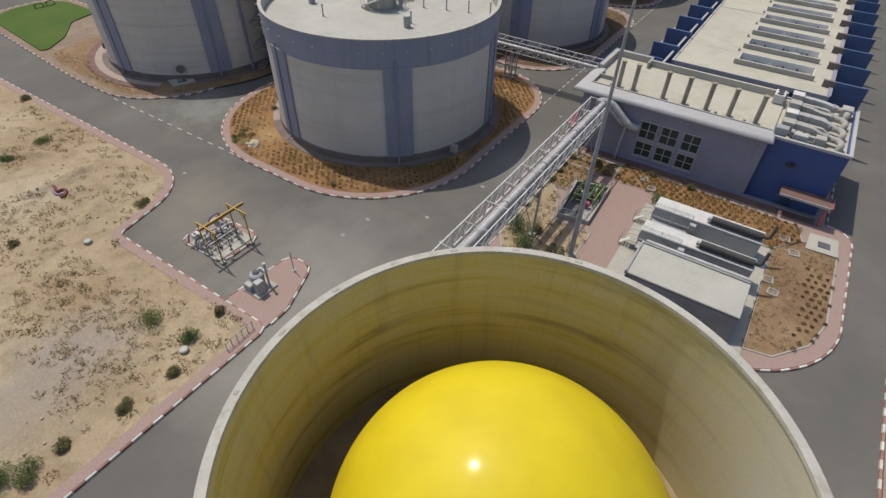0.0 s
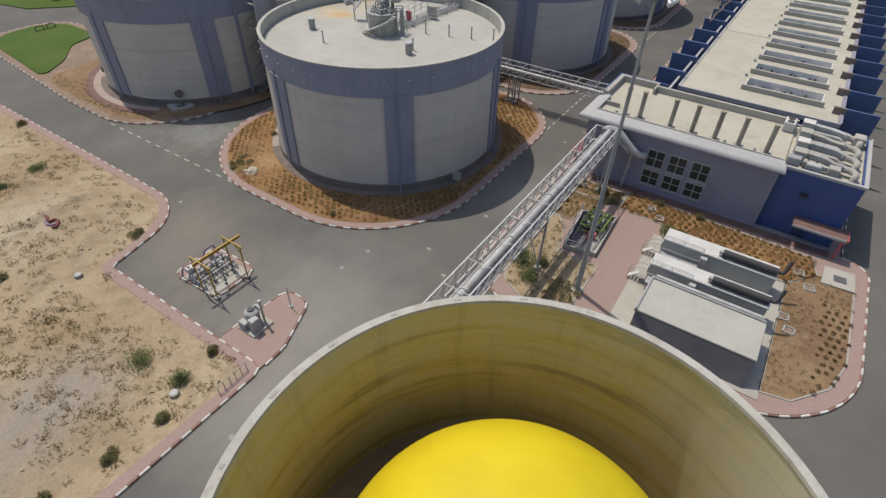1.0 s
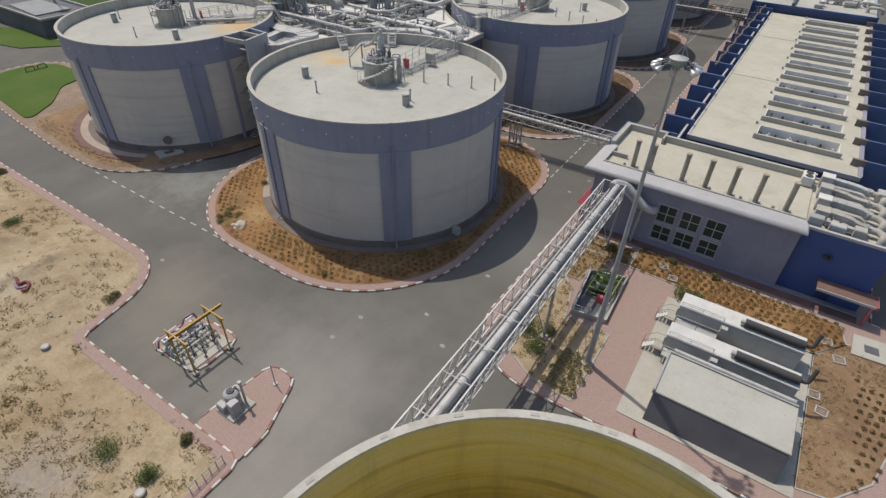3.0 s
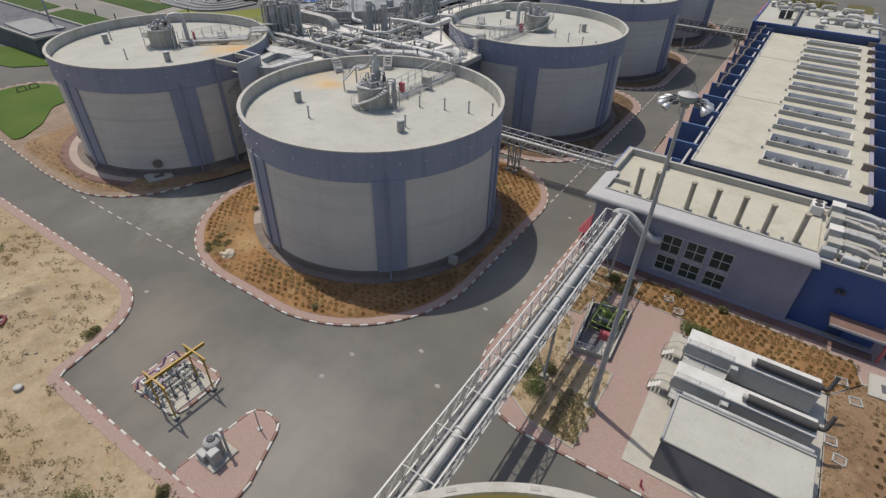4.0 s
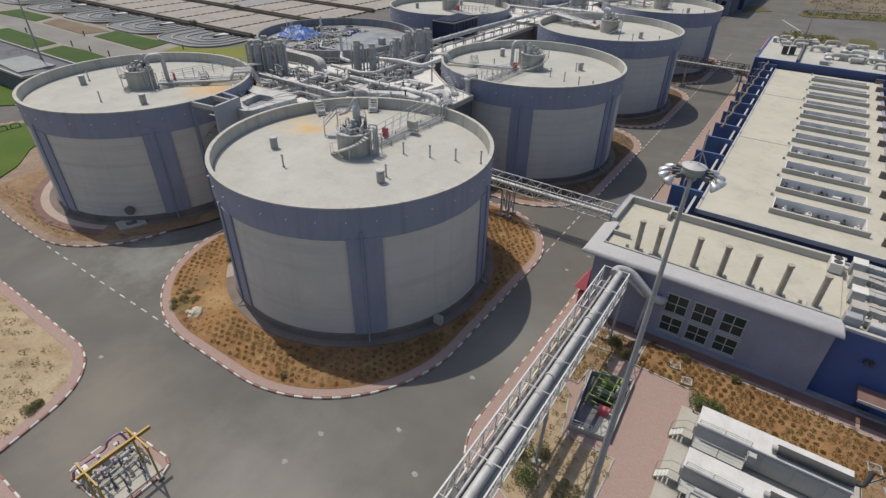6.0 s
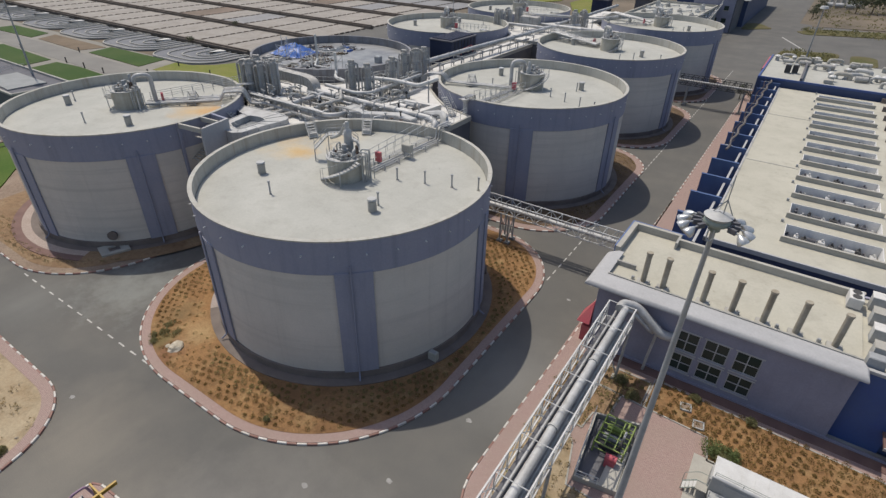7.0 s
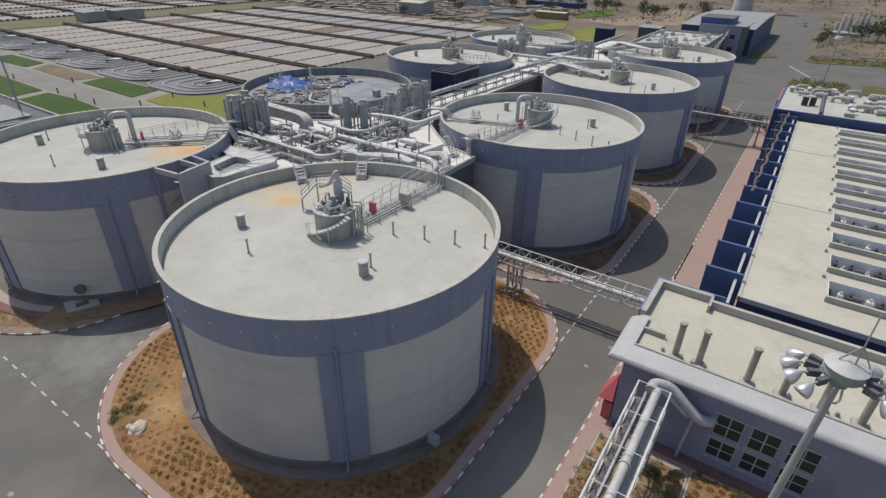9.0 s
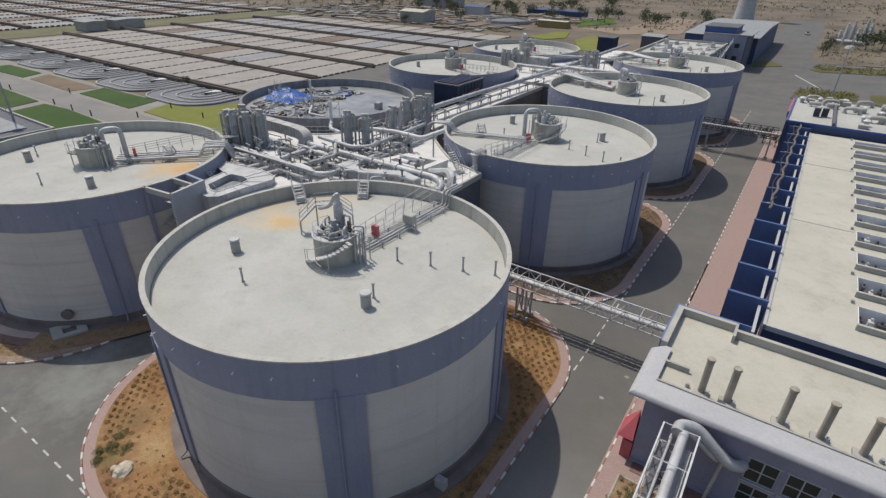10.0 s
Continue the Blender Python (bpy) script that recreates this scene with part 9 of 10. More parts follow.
for row in range(7):
    y0 = 62 + 27 * row
    w = whole("bed_wall", Geo().box(-480, -288, y0 - 2.6, y0 - 0.4, 0, 1.3), BED_WALL, "long dark weathered wall between far drying beds", "bed wall", (-288, y0, 0), kind="structure", smooth=0)
    for k in range(10):
        x = -298 - 18.5 * k
        bd = thing("drying_bed", "far rectangular drying bed with grey floor", "drying bed", (x, y0, 0), group="far drying beds")
        f = new("bed_floor", (bed_floor, bed_floor_grey, bed_floor_dark)[(row + 2 * k) % 3])
        f.parent = bd
        f.scale = (1.42, 1.0, 1.0)
        d = new("bed_divider", divider)
        d.parent = bd
        d.scale = (1.42, 1.0, 1.6)
        tagged(d, kind="stuff")
slab("plot_4", "dull green scrub strip between the beds", "ground", [(-287, 60), (-257, 60), (-257, 230), (-120, 230), (-120, 238), (-287, 238)], 0.05, VERGE_PALE)
slab("plot_5", "dark grey works yard far beyond the beds", "ground", [(-300, 239), (-125, 239), (-118, 300), (-300, 300)], 0.05, FAR_YARD)
for k in range(5):
    far = whole("far_basin", Geo().box(-186 + 14 * k, -175 + 14 * k, 240, 296, 0.0, 0.4), (FAR_YARD, SLUDGE_DARK)[k % 2], "long dark basin in the far works yard", "basin", (-186 + 14 * k, 240, 0), group="far basins", smooth=0)
# hairpin basins in front of the beds
for k in range(6):
    x = -93.5 - 25.7 * k
    hb = thing("hairpin_basin", "blue-grey hairpin channel basin with pale winding walls", "basin", (x, 46, 0), group="hairpin basins")
    outer = rounded([(x - 25.2, 45.6, 7), (x, 45.6, 9), (x, 61.4, 0.5), (x - 25.2, 61.4, 0.5)])
    part("basin_floor", Geo().prism(outer, 0.0, 0.2), BASIN_BLUE, hb, "blue-grey basin floor", 0)
    for q in range(4):
        d = 0.1 + 2.5 * q
        o = rounded([(x - 25.2 + d * 1.5, 45.6 + d, max(1.0, 7 - d * 0.6)), (x - d, 45.6 + d, max(1.0, 9 - d * 0.7)), (x - d, 61.3, 0.2), (x - 25.2 + d * 1.5, 61.3, 0.2)])
        part("channel_wall", Geo().strip(o, inset(o, 0.3), 0.15, 0.45), CONCRETE_PALE, hb, "", 0)
    part("inner_island", Geo().prism(rounded([(x - 11.5, 56.0, 2), (x - 10.0, 56.0, 2), (x - 9.6, 61.0, 0.4), (x - 12.5, 61.0, 0.4)]), 0.1, 0.5), DECK_PALE, hb, "", 0)
for x, y in ((-124.0, 28.9), (-115.0, 28.9), (-106.5, 29.1), (-97.0, 34.6), (-98.6, 43.6), (-85.0, 43.0), (-133.5, 36.6), (-150.0, 29.2)):
    bo = thing("bollard", "dark steel bollard at the edge of the lawn", "bollard", (x, y, 0.03), group="bollards by the lawns")
    part("post", Geo().cyl(x, y, 0.0, 1.15, 0.14, 0.13, 10).cyl(x, y, 1.15, 1.3, 0.2, 0.14, 10), DARK, bo)

# far works: sheds, tank, tower
def shed(x0, x1, y0, y1, h, wall, roof, label, rise=0.8):
    s = thing("shed", label, "shed", (x0, y0, 0), group="far sheds")
    part("wall", Geo().box(x0, x1, y0, y1, 0, h), wall, s, "", 0)
    ym = (y0 + y1) / 2
    part("roof", Geo().put([(x0 - 0.5, y0 - 0.5, h), (x1 + 0.5, y0 - 0.5, h), (x1 + 0.5, ym, h + rise), (x0 - 0.5, ym, h + rise), (x0 - 0.5, y1 + 0.5, h), (x1 + 0.5, y1 + 0.5, h)],
                            [(0, 1, 2, 3), (3, 2, 5, 4), (0, 3, 4), (1, 5, 2), (0, 4, 5, 1)]), roof, s, "", 0)
    return s


tb = thing("tall_works", "tall blue-grey works building with a blue attic", "building", (-2, 189, 0))
part("body", Geo().box(-9, 4.6, 189, 206, 0, 11.2), WALL_LILAC, tb, "", 0)
part("attic", Geo().box(-9.2, 0.8, 190, 204, 11.2, 13.2), BLUE, tb, "", 0)
part("attic_roof", Geo().box(-9.5, 1.1, 189.7, 204.3, 13.2, 13.5), DARK_ROOF, tb, "", 0)
part("roof", Geo().box(-9.2, 6.0, 188.7, 206.2, 11.2, 11.45), GREY_ROOF, tb, "", 0)
part("end_wall", Geo().box(4.6, 5.0, 189, 206, 0, 11.2), DARK_ROOF, tb, "", 0)
for z0 in (3.2, 7.2):
    for k in range(4):
        w = part("window", Geo().box(-7.6 + 3.0 * k, -6.1 + 3.0 * k, 188.9, 189.0, z0, z0 + 1.4), GLASS, tb, "", 0)
        part("sill", Geo().box(-7.8 + 3.0 * k, -5.9 + 3.0 * k, 188.75, 189.0, z0 - 0.2, z0), CONCRETE_PALE, w, "", 0)
lw = thing("low_works", "white flat-roofed works with parapet and pipe galleries", "building", (-10, 150, 0))
part("wall", Geo().box(-21, -0.6, 146, 188.6, 0, 7.8), CONCRETE_PALE, lw, "", 0)
part("roof", Geo().box(-20.6, -1.0, 146.4, 188.2, 7.8, 8.0), TANK_ROOF, lw, "", 0)
part("parapet", Geo().strip([(-21, 146), (-0.6, 146), (-0.6, 188.6), (-21, 188.6)], [(-20.6, 146.4), (-1.0, 146.4), (-1.0, 188.2), (-20.6, 188.2)], 7.6, 8.7), CONCRETE_PALE, lw, "", 0)
for k in range(4):
    g = Geo()
    rail(g, [(0.4, 148 + 10 * k, 2.0 + 1.6 * k), (0.8, 157 + 10 * k, 4.6 + 1.6 * k)], 1.1, 0.06, 1.5)
    g.tube([(0.4, 148 + 10 * k, 2.0 + 1.6 * k), (0.8, 157 + 10 * k, 4.6 + 1.6 * k)], 0.14, 4)
    part("gallery_stair", g, GALV, lw)
for k in range(7):
    part("wall_pipe", Geo().tube([(-0.3, 150 + 5.4 * k, 0.2), (-0.3, 150 + 5.4 * k, 7.0), (-0.3, 152 + 5.4 * k, 7.4), (-1.2, 152 + 5.4 * k, 8.6)], 0.28, 8, 0.6), PIPE, lw)
for k in range(16):
    x, y = -19 + (k % 4) * 5.0 + random.uniform(-1, 1), 149 + (k // 4) * 9.5 + random.uniform(-2, 2)
    u = thing("roof_fan", "pale roof plant unit with a fan", "air unit", (x, y, 8.0), group="far roof plant")
    h = random.uniform(0.6, 1.8)
    part("casing", Geo().bbox(x - 0.55, x + 0.55, y - 0.7, y + 0.7, 8.0, 8.0 + h, 0.1), (GALV, WEATHERED, DECK_PALE)[k % 3], u, "", 0)
    part("fan", Geo().cyl(x, y, 8.0 + h, 8.3 + h, 0.4, 0.4, 12), STEEL_GREY, u)
    part("roof_pipe", Geo().tube([(x + 0.6, y, 8.3), (x + 2.6, y + 1.2, 8.5), (x + 2.9, y + 4.0, 8.5), (x + 2.9, y + 4.2, 8.0)], 0.16, 8, 0.4), PIPE, u)
shed(-18.5, 6.5, 206.6, 282, 9, NAVY, GREY_ROOF, "long metal-roofed shed beyond the tanks", 1.0)
shed(-36, -28, 212, 222, 6, DARK_ROOF, GREY_ROOF, "dark flat-roofed cabin beyond the tanks", 0.3)
shed(-27, -18, 208, 220, 5, WEATHERED, GREY_ROOF, "grey sheet-walled cabin beyond the tanks", 0.3)
shed(-108, -91, 266, 272, 3.4, OCHRE_WALL, CREAM_ROOF, "long yellow-walled shed by the basins", 0.3)
shed(-178, -162, 232, 244, 6, CONCRETE, CREAM_ROOF, "small pale house among trees", 1.0)
shed(-176, -161, 298, 306, 5, FASCIA, NAVY, "white low house with dark roof", 1.0)
shed(-148, -107, 334, 341, 3, NAVY, NAVY, "long low blue-roofed shed", 0.8)
shed(-235, -205, 330, 344, 6, CONCRETE, GREY_ROOF, "grey low shed by trees", 1.0)
shed(-330, -300, 350, 362, 6, FASCIA, GREY_ROOF, "white low shed on the horizon", 1.0)
shed(-268, -257, 99, 108, 4.2, CONCRETE, GREY_ROOF, "low grey pump house between beds", 0.3)
shed(-266, -256, 112, 126, 4.2, CONCRETE, GREY_ROOF, "low grey pump house between beds", 0.3)
dc = thing("dark_cabin", "dark blue plant cabin beyond the tanks", "cabin", (-44, 191, 0))
part("cabin_body", Geo().box(-47.0, -40.8, 191, 197, 0, 6.4), NAVY_DARK, dc, "", 0)
part("cabin_roof", Geo().box(-47.2, -40.6, 190.8, 197.2, 6.4, 6.7), DARK_ROOF, dc, "", 0)
sl = thing("silo_tower", "tall pale concrete silo on the horizon", "silo", (-22, 398, 0))
part("shaft", Geo().revolve([(6.4, 0), (5.4, 9), (4.6, 22), (4.6, 62)], 32, cx=-22, cy=398), GALV, sl)
for k in range(6):
    x, y = 31.5 + 2.3 * k, 301 + 3.5 * (k % 2)
    s = thing("process_column", "pale grey process column with a ladder frame in the far yard", "column", (x, y, 0), group="far process columns")
    h = (5.5, 8.5, 10.0, 6.5, 11.0, 9.0)[k]
    part("shell", Geo().revolve([(0.75, 0), (0.75, h * 0.8), (0.5, h * 0.86), (0.5, h), (0.02, h + 0.3)], 14, cx=x, cy=y), (WEATHERED, GALV)[k % 2], s)
    part("ladder_frame", Geo().bar((x - 1, y - 1, 0), (x - 1, y - 1, h * 0.7), 0.2).bar((x + 1, y - 1, 0), (x + 1, y - 1, h * 0.7), 0.2).bar((x - 1, y - 1, h * 0.7), (x + 1, y - 1, h * 0.7), 0.2).bar((x - 1, y - 1, h * 0.35), (x + 1, y - 1, h * 0.35), 0.2), GALV, s)
for k in range(3):
    x = 31.0 + 4.2 * k
    s = thing("process_tank", "lying pale process tank in the far yard", "tank", (x, 294, 0), group="far lying tanks")
    part("shell", Geo().tube([(x - 1.6, 294, 1.5), (x + 1.6, 294, 1.5)], 1.0, 14), GALV, s)
    part("saddle", Geo().box(x - 1.2, x - 0.8, 293.2, 294.8, 0, 1.0).box(x + 0.8, x + 1.2, 293.2, 294.8, 0, 1.0), CONCRETE, s, "", 0)
yard = random.Random(31)
for mat, n, label in ((SLUDGE, 110, "low pale walls and slabs in the far works yard"), (SLUDGE_DARK, 150, "dark heaps and walls in the far works yard"), (VERGE, 60, "dull weed patches in the far works yard")):
    g = Geo()
    for _ in range(n):
        x, y = yard.uniform(-290, -96), yard.uniform(222, 330)
        if -145 < x < -112 and 255 < y < 292 or (x > -112 and y < 275):
            continue
        g.turned(x, y, 0.0, yard.uniform(0.3, 1.1) if mat is not VERGE else 0.25, yard.uniform(3, 14), yard.uniform(1.2, 5), yard.choice((12, 12, 102, -20)))
    whole("yard_clutter", g, mat, label, "clutter", (-190, 240, 0), kind="stuff", smooth=0)
bt = thing("blue_basin", "round basin with blue water cover beyond the lawns", "basin", (-130, 273, 0))
part("basin_wall", Geo().revolve([(13, 0.0), (13, 1.8), (12.4, 1.8), (12.4, 0.5)], 40, cx=-130, cy=273), CONCRETE, bt)
part("cover", Geo().revolve([(12.4, 0.6), (8, 1.5), (3, 2.2), (0.02, 2.3)], 40, cx=-130, cy=273), BASIN_BLUE, bt, "blue-grey cover sheet")
ct = thing("parked_car", "small pale car parked on the far road", "car", (18, 330, 0))
part("body", Geo().bbox(17.1, 18.9, 328, 332.2, 0.35, 0.95, 0.1), STEEL_WHITE, ct, "", 0)
part("cabin", Geo().bbox(17.25, 18.75, 328.9, 331.5, 0.95, 1.5, 0.25), DARK, ct, "", 0)
for x, y in ((17.1, 328.9), (18.9, 328.9), (17.1, 331.3), (18.9, 331.3)):
    part("wheel", Geo().tube([(x - 0.1, y, 0.33), (x + 0.1, y, 0.33)], 0.33, 12), DARK, ct)


# ---- plants ----
def tufts(name, label, spots, material, r, h, count, size, z=0.2):
    g = Geo()
    for x, y in spots:
        k = random.uniform(0.7, 1.3)
        g.blades(x, y, z, r * k, h * k, count, size)
    ob = whole(name, g, material, label, "plants", (spots[0][0], spots[0][1], 0), kind="stuff", smooth=0)
    return ob


def rows_in(poly, dx, dy, jitter, keep, angle=0.0, skip=()):
    out = []
    xs, ys = [p[0] for p in poly], [p[1] for p in poly]
    c, s = math.cos(radians(angle)), math.sin(radians(angle))
    mx, my = (min(xs) + max(xs)) / 2, (min(ys) + max(ys)) / 2
    n = int((max(xs) - min(xs) + max(ys) - min(ys)) / min(dx, dy) / 2) + 2
    for i in range(-n, n):
        for j in range(-n, n):
            u, v = i * dx + (0.5 * dx if j % 2 else 0), j * dy
            x, y = mx + u * c - v * s + random.uniform(-jitter, jitter), my + u * s + v * c + random.uniform(-jitter, jitter)
            if random.random() < keep and inside(poly, x, y) and not any((x - a) ** 2 + (y - b) ** 2 < r * r for a, b, r in skip):
                out.append((x, y))
    return out


def bush(x, y, z, r, h, material, label, count=260, size=0.22):
    b = thing("bush", label, "bush", (x, y, z), group="bushes in the sand")
    part("stem", Geo().tube([(x, y, z - 0.1), (x + 0.1, y, z + h * 0.5)], 0.04, 5).tube([(x, y, z), (x - 0.2 * r, y + 0.2 * r, z + h * 0.5)], 0.03, 5).tube([(x, y, z), (x + 0.1 * r, y - 0.4 * r, z + h * 0.45)], 0.03, 5), BARK, b)
    g = Geo()
    for _ in range(7):
        a, k = random.uniform(0, 6.28), r * 0.6 * random.random()
        g.blades(x + k * math.cos(a), y + k * math.sin(a), z + 0.05, r * random.uniform(0.35, 0.6), h * random.uniform(0.6, 1.0), count // 7, size)
    part("foliage", g, material, b, "", 0)


inner1 = inset(isl1, 1.15)
pts1 = [p for p in rows_in(inner1, 0.70, 0.62, 0.09, 0.95, 12, [(0, 0, 14.6)]) if p[1] < 16]


def from_kerb(p):
    return to_edge(isl1, *p)[0]


bare = [p for p in pts1 if not (-11.5 < p[0] < -4.8 and from_kerb(p) > 3.4 and random.random() < 0.6)]
green = {p for p in bare if (p[0] < -5 and noise.noise((p[0] * 0.4, p[1] * 0.4, 2.0)) > 0.12) or (p[0] > -4.5 and math.hypot(*p) < 16.4)}
tufts("bedding_plants", "rows of small dry brown bedding plants round the tank", [p for p in bare if p not in green], LEAF_BED, 0.2, 0.25, 74, 0.085, 0.19)
tufts("bedding_plants", "rows of small olive bedding plants by the tank", sorted(green), LEAF_OLIVE, 0.22, 0.3, 76, 0.09, 0.19)
litter = [p for p in rows_in(inner1, 0.33, 0.31, 0.15, 0.62, 31, [(0, 0, 14.4)]) if p[1] < 16]
tufts("dry_litter", "dry straw litter between the bedding plants", litter, LEAF_STRAW, 0.13, 0.05, 7, 0.075, 0.19)
for x, y, r, h in ((-9.0, -15.8, 0.9, 0.4), (-8.2, -15.2, 0.7, 0.35), (-9.6, -14.9, 0.7, 0.35), (-8.7, -17.0, 0.6, 0.3), (-9.4, -16.5, 0.7, 0.35), (-10.8, -9.0, 0.7, 0.5), (6.4, -17.0, 0.5, 0.4)):
    bush(x, y, 0.2, r, h, LEAF_WEED, "low dull green weeds on the island soil", 420, 0.1)
inner2 = inset(isl2, 1.4)
tufts("bedding_plants", "rows of small dry bedding plants along the kerb", [p for p in rows_in(inner2, 0.7, 0.65, 0.12, 0.85, 4, [(*T2, 15.8)]) if p[0] > -50 and p[1] < -10 and (p[1] < -14.6 or p[0] > -27)], LEAF_DRY, 0.26, 0.24, 22, 0.12, 0.2)
inner3 = inset(isl3, 1.4)
tufts("bedding_plants", "small dry bedding plants round the far tank", [p for p in rows_in(inner3, 0.9, 0.8, 0.15, 0.8, 8, [(*T3, 14.6)]) if p[0] > -2], LEAF_BED, 0.28, 0.28, 10, 0.17, 0.2)
tufts("bedding_plants", "rows of brown bedding plants along the building", rows_in(bed_north, 0.70, 0.62, 0.08, 0.94, 14), LEAF_BED, 0.25, 0.32, 90, 0.095, 0.2)
tufts("bedding_plants", "dry plants in the sandy bed under the bridge", [p for p in rows_in(bed_west, 0.75, 0.7, 0.18, 0.75, 20) if p[0] < 28.2 or p[1] > -12.2], LEAF_DRY, 0.28, 0.32, 28, 0.13, 0.2)
tufts("bedding_plants", "olive plants along the kerb strip", rows_in(bed_strip, 0.62, 0.6, 0.12, 0.9, 5) + rows_in(bed_nook, 0.7, 0.65, 0.15, 0.85, 5), LEAF_OLIVE, 0.27, 0.34, 34, 0.13, 0.2)
tufts("bedding_plants", "rows of dark brown bedding clumps beside the generators", [p for p in rows_in(bed_east, 0.62, 0.8, 0.06, 0.95, 6) if p[0] > 48.6 and p[1] < -2.6], LEAF_BROWN, 0.17, 0.24, 90, 0.085, 0.2)
tufts("bedding_plants", "thin dry plants on bare soil beside the generators", [p for p in rows_in(bed_east, 0.6, 0.55, 0.2, 0.75, 6) if p[0] <= 48.2 or p[1] >= -3], LEAF_DRY, 0.24, 0.16, 22, 0.11, 0.19)
shrub_spots = [(28.6 + 0.78 * (k % 4) + 0.36 * (k // 4 % 2) + random.uniform(-0.08, 0.08), -16.4 + 0.72 * (k // 4)) for k in range(24)]
shrub_spots = [p for p in shrub_spots if inside(bed_west, *p)]
for x, y in shrub_spots:
    b = thing("round_shrub", "small clipped olive shrub in sandy soil", "shrub", (x, y, 0.22), group="clipped shrubs by the mast")
    g = Geo()
    for _ in range(170):
        d = Vector((random.gauss(0, 1), random.gauss(0, 1), abs(random.gauss(0, 1)))).normalized() * random.uniform(0.24, 0.36)
        g.blades(x + d.x, y + d.y, 0.24 + d.z, 0.03, 0.05, 1, 0.12)
    part("foliage", g, LEAF_PALE, b, "", 0)
for x, y, r, h in ((25.3, -12.6, 1.5, 1.3), (26.6, -13.6, 1.2, 1.1), (24.6, -11.2, 1.1, 0.9), (26.8, -11.6, 0.7, 0.9), (34.9, -0.6, 1.0, 0.8), (36.2, -0.3, 1.0, 0.6), (24.0, -5.0, 0.5, 0.6), (24.2, 0.5, 0.5, 0.6), (24.1, -8.6, 0.5, 0.5), (24.3, -6.8, 0.4, 0.5), (24.2, -3.0, 0.5, 0.5), (24.4, -1.2, 0.4, 0.4), (24.3, 2.2, 0.5, 0.5), (27.2, 2.4, 0.8, 0.8), (28.4, 1.2, 0.6, 0.7), (33.0, 4.0, 0.5, 0.5), (37.0, 3.9, 0.5, 0.4), (35.6, -0.8, 0.8, 0.6)):
    bush(x, y, 0.22, r * 1.15, h, LEAF_GREEN if r > 0.9 else LEAF_WEED, "leafy green bush in the planting bed", 1000, 0.13)

# sand field scrub
for x, y, r, h in ((7.2, -38.3, 1.1, 1.2), (11.1, -37.7, 0.8, 0.9), (10.8, -34.8, 0.5, 0.6), (12.7, -40.3, 0.6, 0.5), (12.3, -43.8, 0.5, 0.5), (12.0, -49.6, 0.9, 1.0), (11.0, -50.8, 0.9, 1.0), (-6.7, -29.9, 0.7, 0.6), (-38.4, -25.4, 0.6, 0.7), (-25.5, -29.7, 1.0, 0.5), (11.8, -47.5, 0.6, 0.5), (-10.5, -39.9, 0.5, 0.4), (-25.2, -33.7, 0.8, 0.5)):
    bush(x, y, sand_level(x, y), r * 1.15, h * 1.1, LEAF_GREEN if r > 0.7 else LEAF_WEED, "round scrub bush growing in the sand", 1300, 0.11)
spots = []
while len(spots) < 2900:
    x, y = random.uniform(-60, 13.4), random.uniform(-58, -25.6)
    d = noise.noise((x * 0.11, y * 0.11, 7.0)) + 0.6 * noise.noise((x * 0.4, y * 0.4, 3.0))
    if random.random() < max(0.03, min(1.0, 0.3 + 1.8 * d)) and inside(near_sand, x, y):
        spots.append((x, y))
tuft_kinds = (Geo(), Geo(), Geo())
for i, (x, y) in enumerate(spots):
    k = random.uniform(0.5, 1.9)
    tuft_kinds[(0, 1, 0, 1, 0, 2, 0, 1, 0)[i % 9]].blades(x, y, sand_level(x, y), 0.24 * k, 0.12 * k, 16, 0.10 * k, 0.5)
for g, m, label in zip(tuft_kinds, (LEAF_STRAW, LEAF_DRY, LEAF_SCRUB), ("scattered straw-coloured tufts in the sand", "scattered brown dry tufts in the sand", "scattered dull olive tufts in the sand")):
    whole("dry_scrub", g, m, label, "scrub", (0, -40, 0), kind="stuff", smooth=0)
g = Geo()
for _ in range(420):
    x, y = random.uniform(-40, 13), random.uniform(-56, -26)
    if inside(near_sand, x, y):
        z = sand_level(x, y) + 0.02
        g.ball(x, y, z, random.uniform(0.04, 0.14), 6, 4, 0.7, 0.2)
whole("stones", g, PEBBLE, "scattered small pale stones in the sand", "stones", (0, -40, 0), kind="stuff", smooth=0)


hose = [(-15.23, -33.66), (-14.26, -33.88), (-14.21, -33.38), (-13.58, -33.29), (-13.08, -33.85), (-13.33, -34.16)]
hs = thing("red_hose", "bent dark red pipe lying in the sand", "pipe", (*hose[0], sand_level(*hose[0])))
part("pipe", Geo().tube([(a, b, sand_level(a, b) + 0.12) for a, b in hose], 0.13, 8, 0.3), HOSE_RED, hs)
po = thing("corner_post", "small red corner post at the paved kerb", "post", (35.8, -17.1, 0.0))
part("post", Geo().bar((35.8, -17.1, -0.02), (35.72, -17.05, 0.85), 0.1).bar((35.8, -17.1, 0.45), (36.05, -17.3, 0.12), 0.07), RED, po)


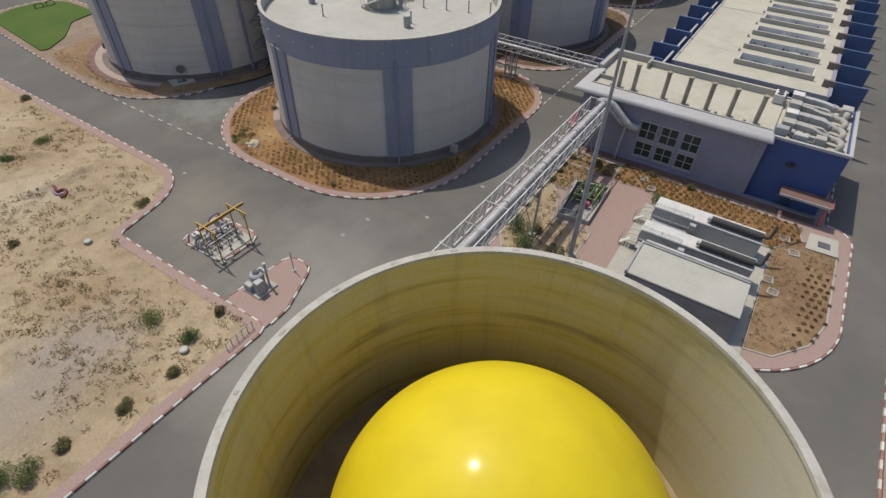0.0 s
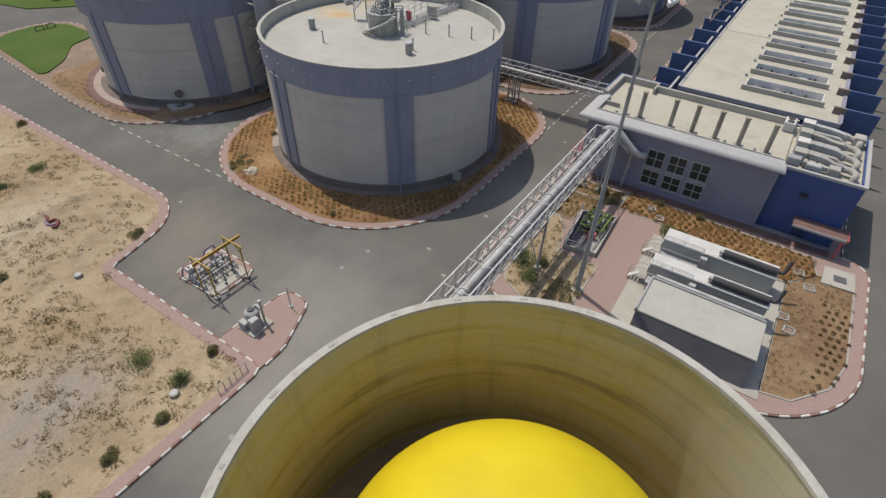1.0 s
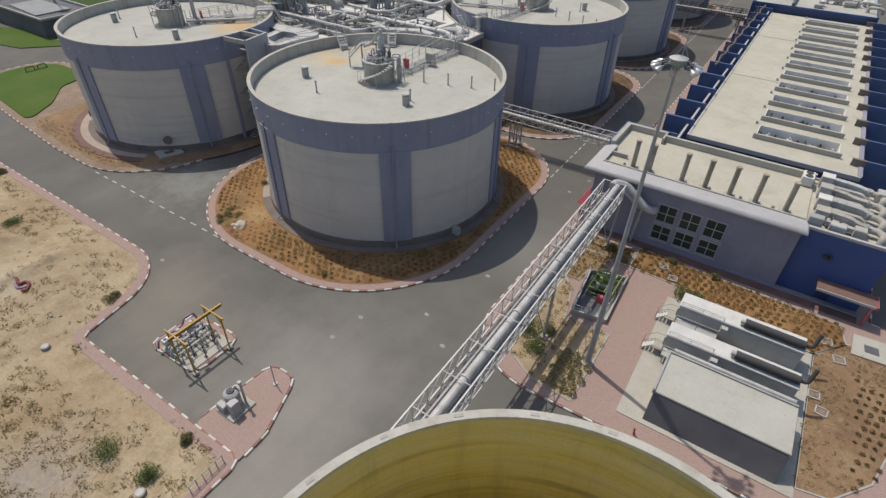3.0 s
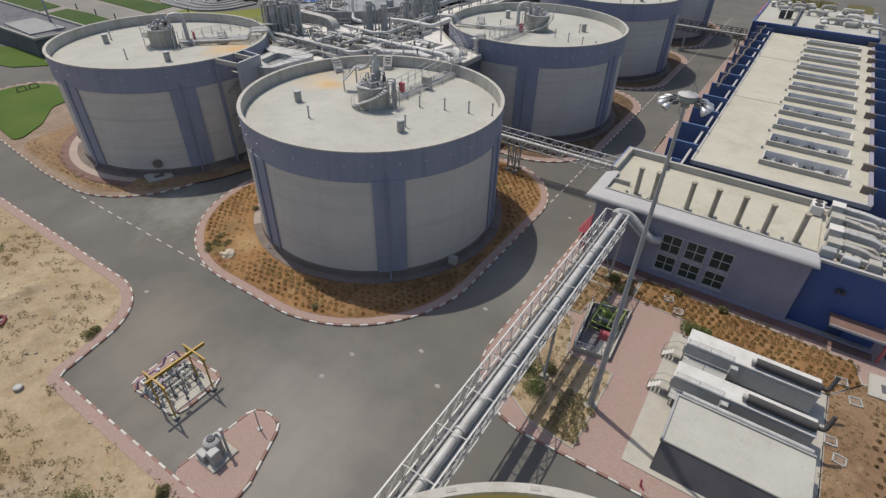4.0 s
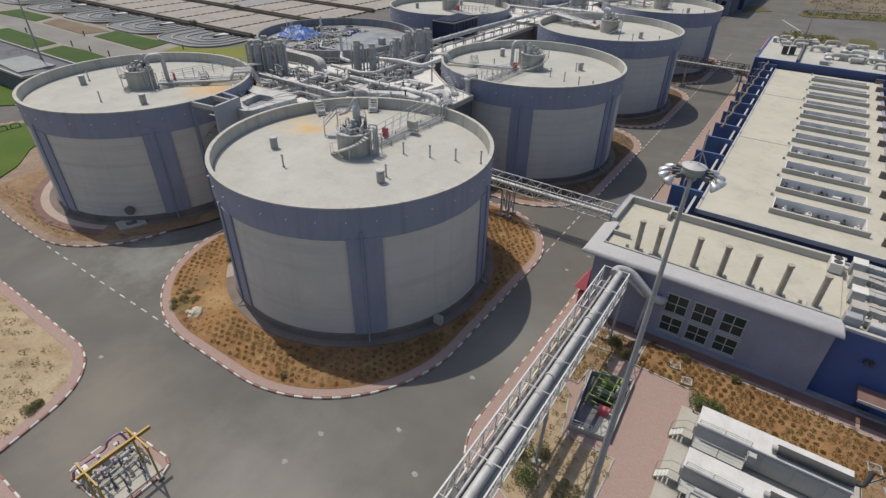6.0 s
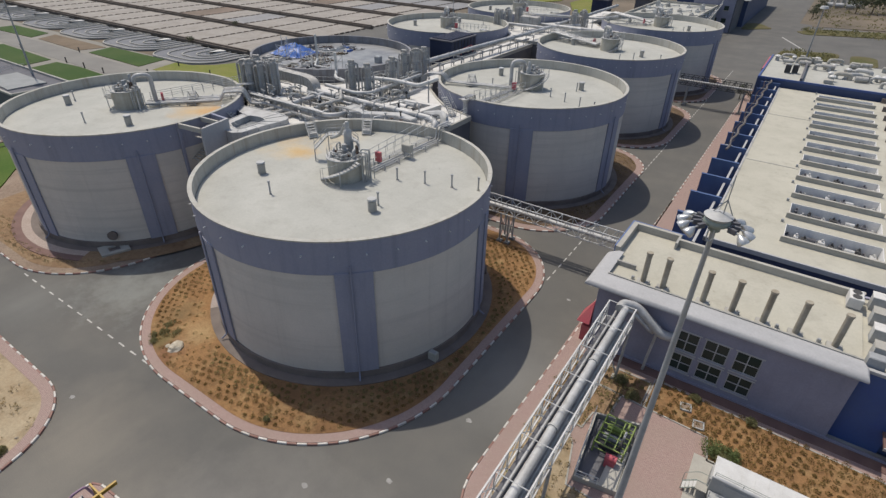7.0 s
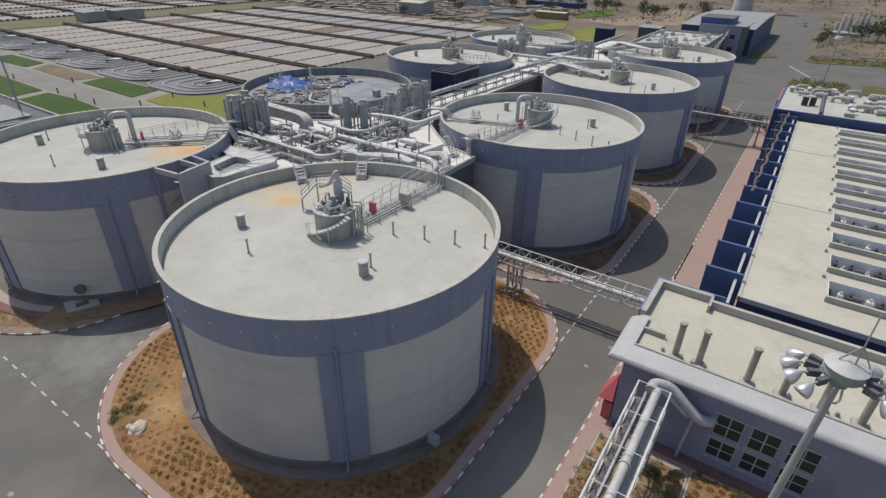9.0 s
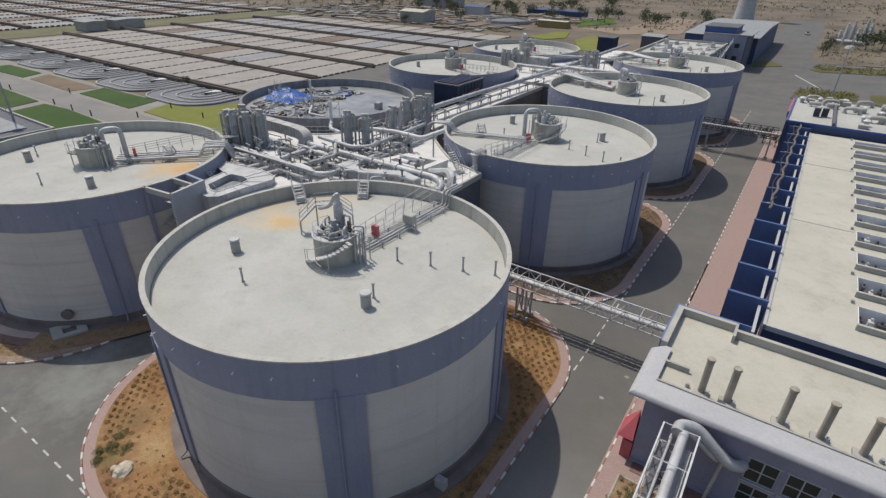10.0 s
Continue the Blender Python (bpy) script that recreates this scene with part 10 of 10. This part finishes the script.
# trees and far scrub
def tree(x, y, h, r, material=LEAF_TREE, label="distant dark green tree with uneven crown"):
    t = thing("tree", label, "tree", (x, y, 0), group="distant trees")
    tr = Geo().cyl(x, y, -0.2, h * 0.5, h * 0.035, h * 0.02, 7)
    tips = []
    for k in range(6):
        a = k * 1.05 + random.uniform(-0.3, 0.3)
        e = (x + r * 0.55 * math.cos(a), y + r * 0.55 * math.sin(a), h * random.uniform(0.55, 0.85))
        tr.tube([(x, y, h * random.uniform(0.3, 0.48)), e], h * 0.012, 5)
        tips.append(e)
    part("trunk", tr, BARK, t)
    g = Geo()
    for ex, ey, ez in tips + [(x, y, h * 0.85)]:
        for _ in range(46):
            d = Vector((random.gauss(0, 1), random.gauss(0, 1), random.gauss(0, 0.8))) * r * 0.26
            g.blades(ex + d.x, ey + d.y, ez + d.z, 0.1, 0.1, 1, r * 0.20)
    part("crown", g, material, t, "", 0)


for k in range(34):
    x = -330 + 9.5 * k + random.uniform(-5, 5)
    tree(x, random.uniform(296, 345) + 0.12 * k, random.uniform(5, 9), random.uniform(2.6, 4.4))
for x, y, h, r in ((-170, 226, 5, 3), (-182, 296, 7, 4), (-140, 300, 6, 3.5), (-128, 364, 9, 6), (-110, 397, 10, 7), (-94, 342, 6, 5), (-86, 338, 5, 4), (-155, 260, 6, 4), (42, 280, 7, 5), (48, 284, 8, 6), (56, 290, 8, 6), (28, 262, 4, 2.5), (27, 250, 4, 2.2), (29, 275, 5, 2.5), (-60, 330, 5, 4), (-56, 336, 4, 3), (-121, 62, 2.0, 1.2), (-133, 87, 2.0, 1.2), (21.6, 101, 3, 1.4), (24, 99, 2.4, 1.2)):
    tree(x, y, h, r)
g = Geo()
for _ in range(3600):
    x, y = random.uniform(-420, 260), random.uniform(235, 720)
    if noise.noise((x * 0.012, y * 0.012, 1.5)) + random.uniform(-0.35, 0.35) > -0.05 and not (-300 < x < 120 and y < 300 and random.random() < 0.7) and not (0 < x < 26 and y < 430):
        k = random.uniform(0.6, 1.7)
        g.blades(x, y, 0.0, 1.2 * k, 1.0 * k, 5, 0.9 * k)
whole("far_scrub", g, LEAF_TREE, "dark scrub dotted over the far plain", "scrub", (0, 300, 0), kind="stuff", smooth=0)
g = Geo()
for _ in range(3000):
    x, y = random.uniform(-500, 320), random.uniform(260, 900)
    k = random.uniform(0.6, 2.0)
    if not (0 < x < 26 and y < 430):
        g.blades(x, y, 0.0, 1.4 * k, 0.8 * k, 4, 0.9 * k)
whole("far_scrub", g, LEAF_DRY, "dry grass and scrub on the far plain", "scrub", (0, 300, 0), kind="stuff", smooth=0)

# scrub on the verges by the far road
for label, x0, x1, y0, y1, n in (("dry scrub on the verge behind the hall", 24, 38, 158, 168, 110), ("dry scrub on the brown plot by the far road", 27, 85, 229, 311, 420), ("dry scrub on the strip by the far road", 26, 58, 208, 221, 160)):
    g = Geo()
    for _ in range(n):
        x, y = random.uniform(x0, x1), random.uniform(y0, y1)
        k = random.uniform(0.5, 1.5)
        g.blades(x, y, 0.12, 0.7 * k, 0.6 * k, 9, 0.45 * k)
    whole("verge_scrub", g, LEAF_SCRUB, label, "scrub", (x0, y0, 0), kind="stuff", smooth=0)
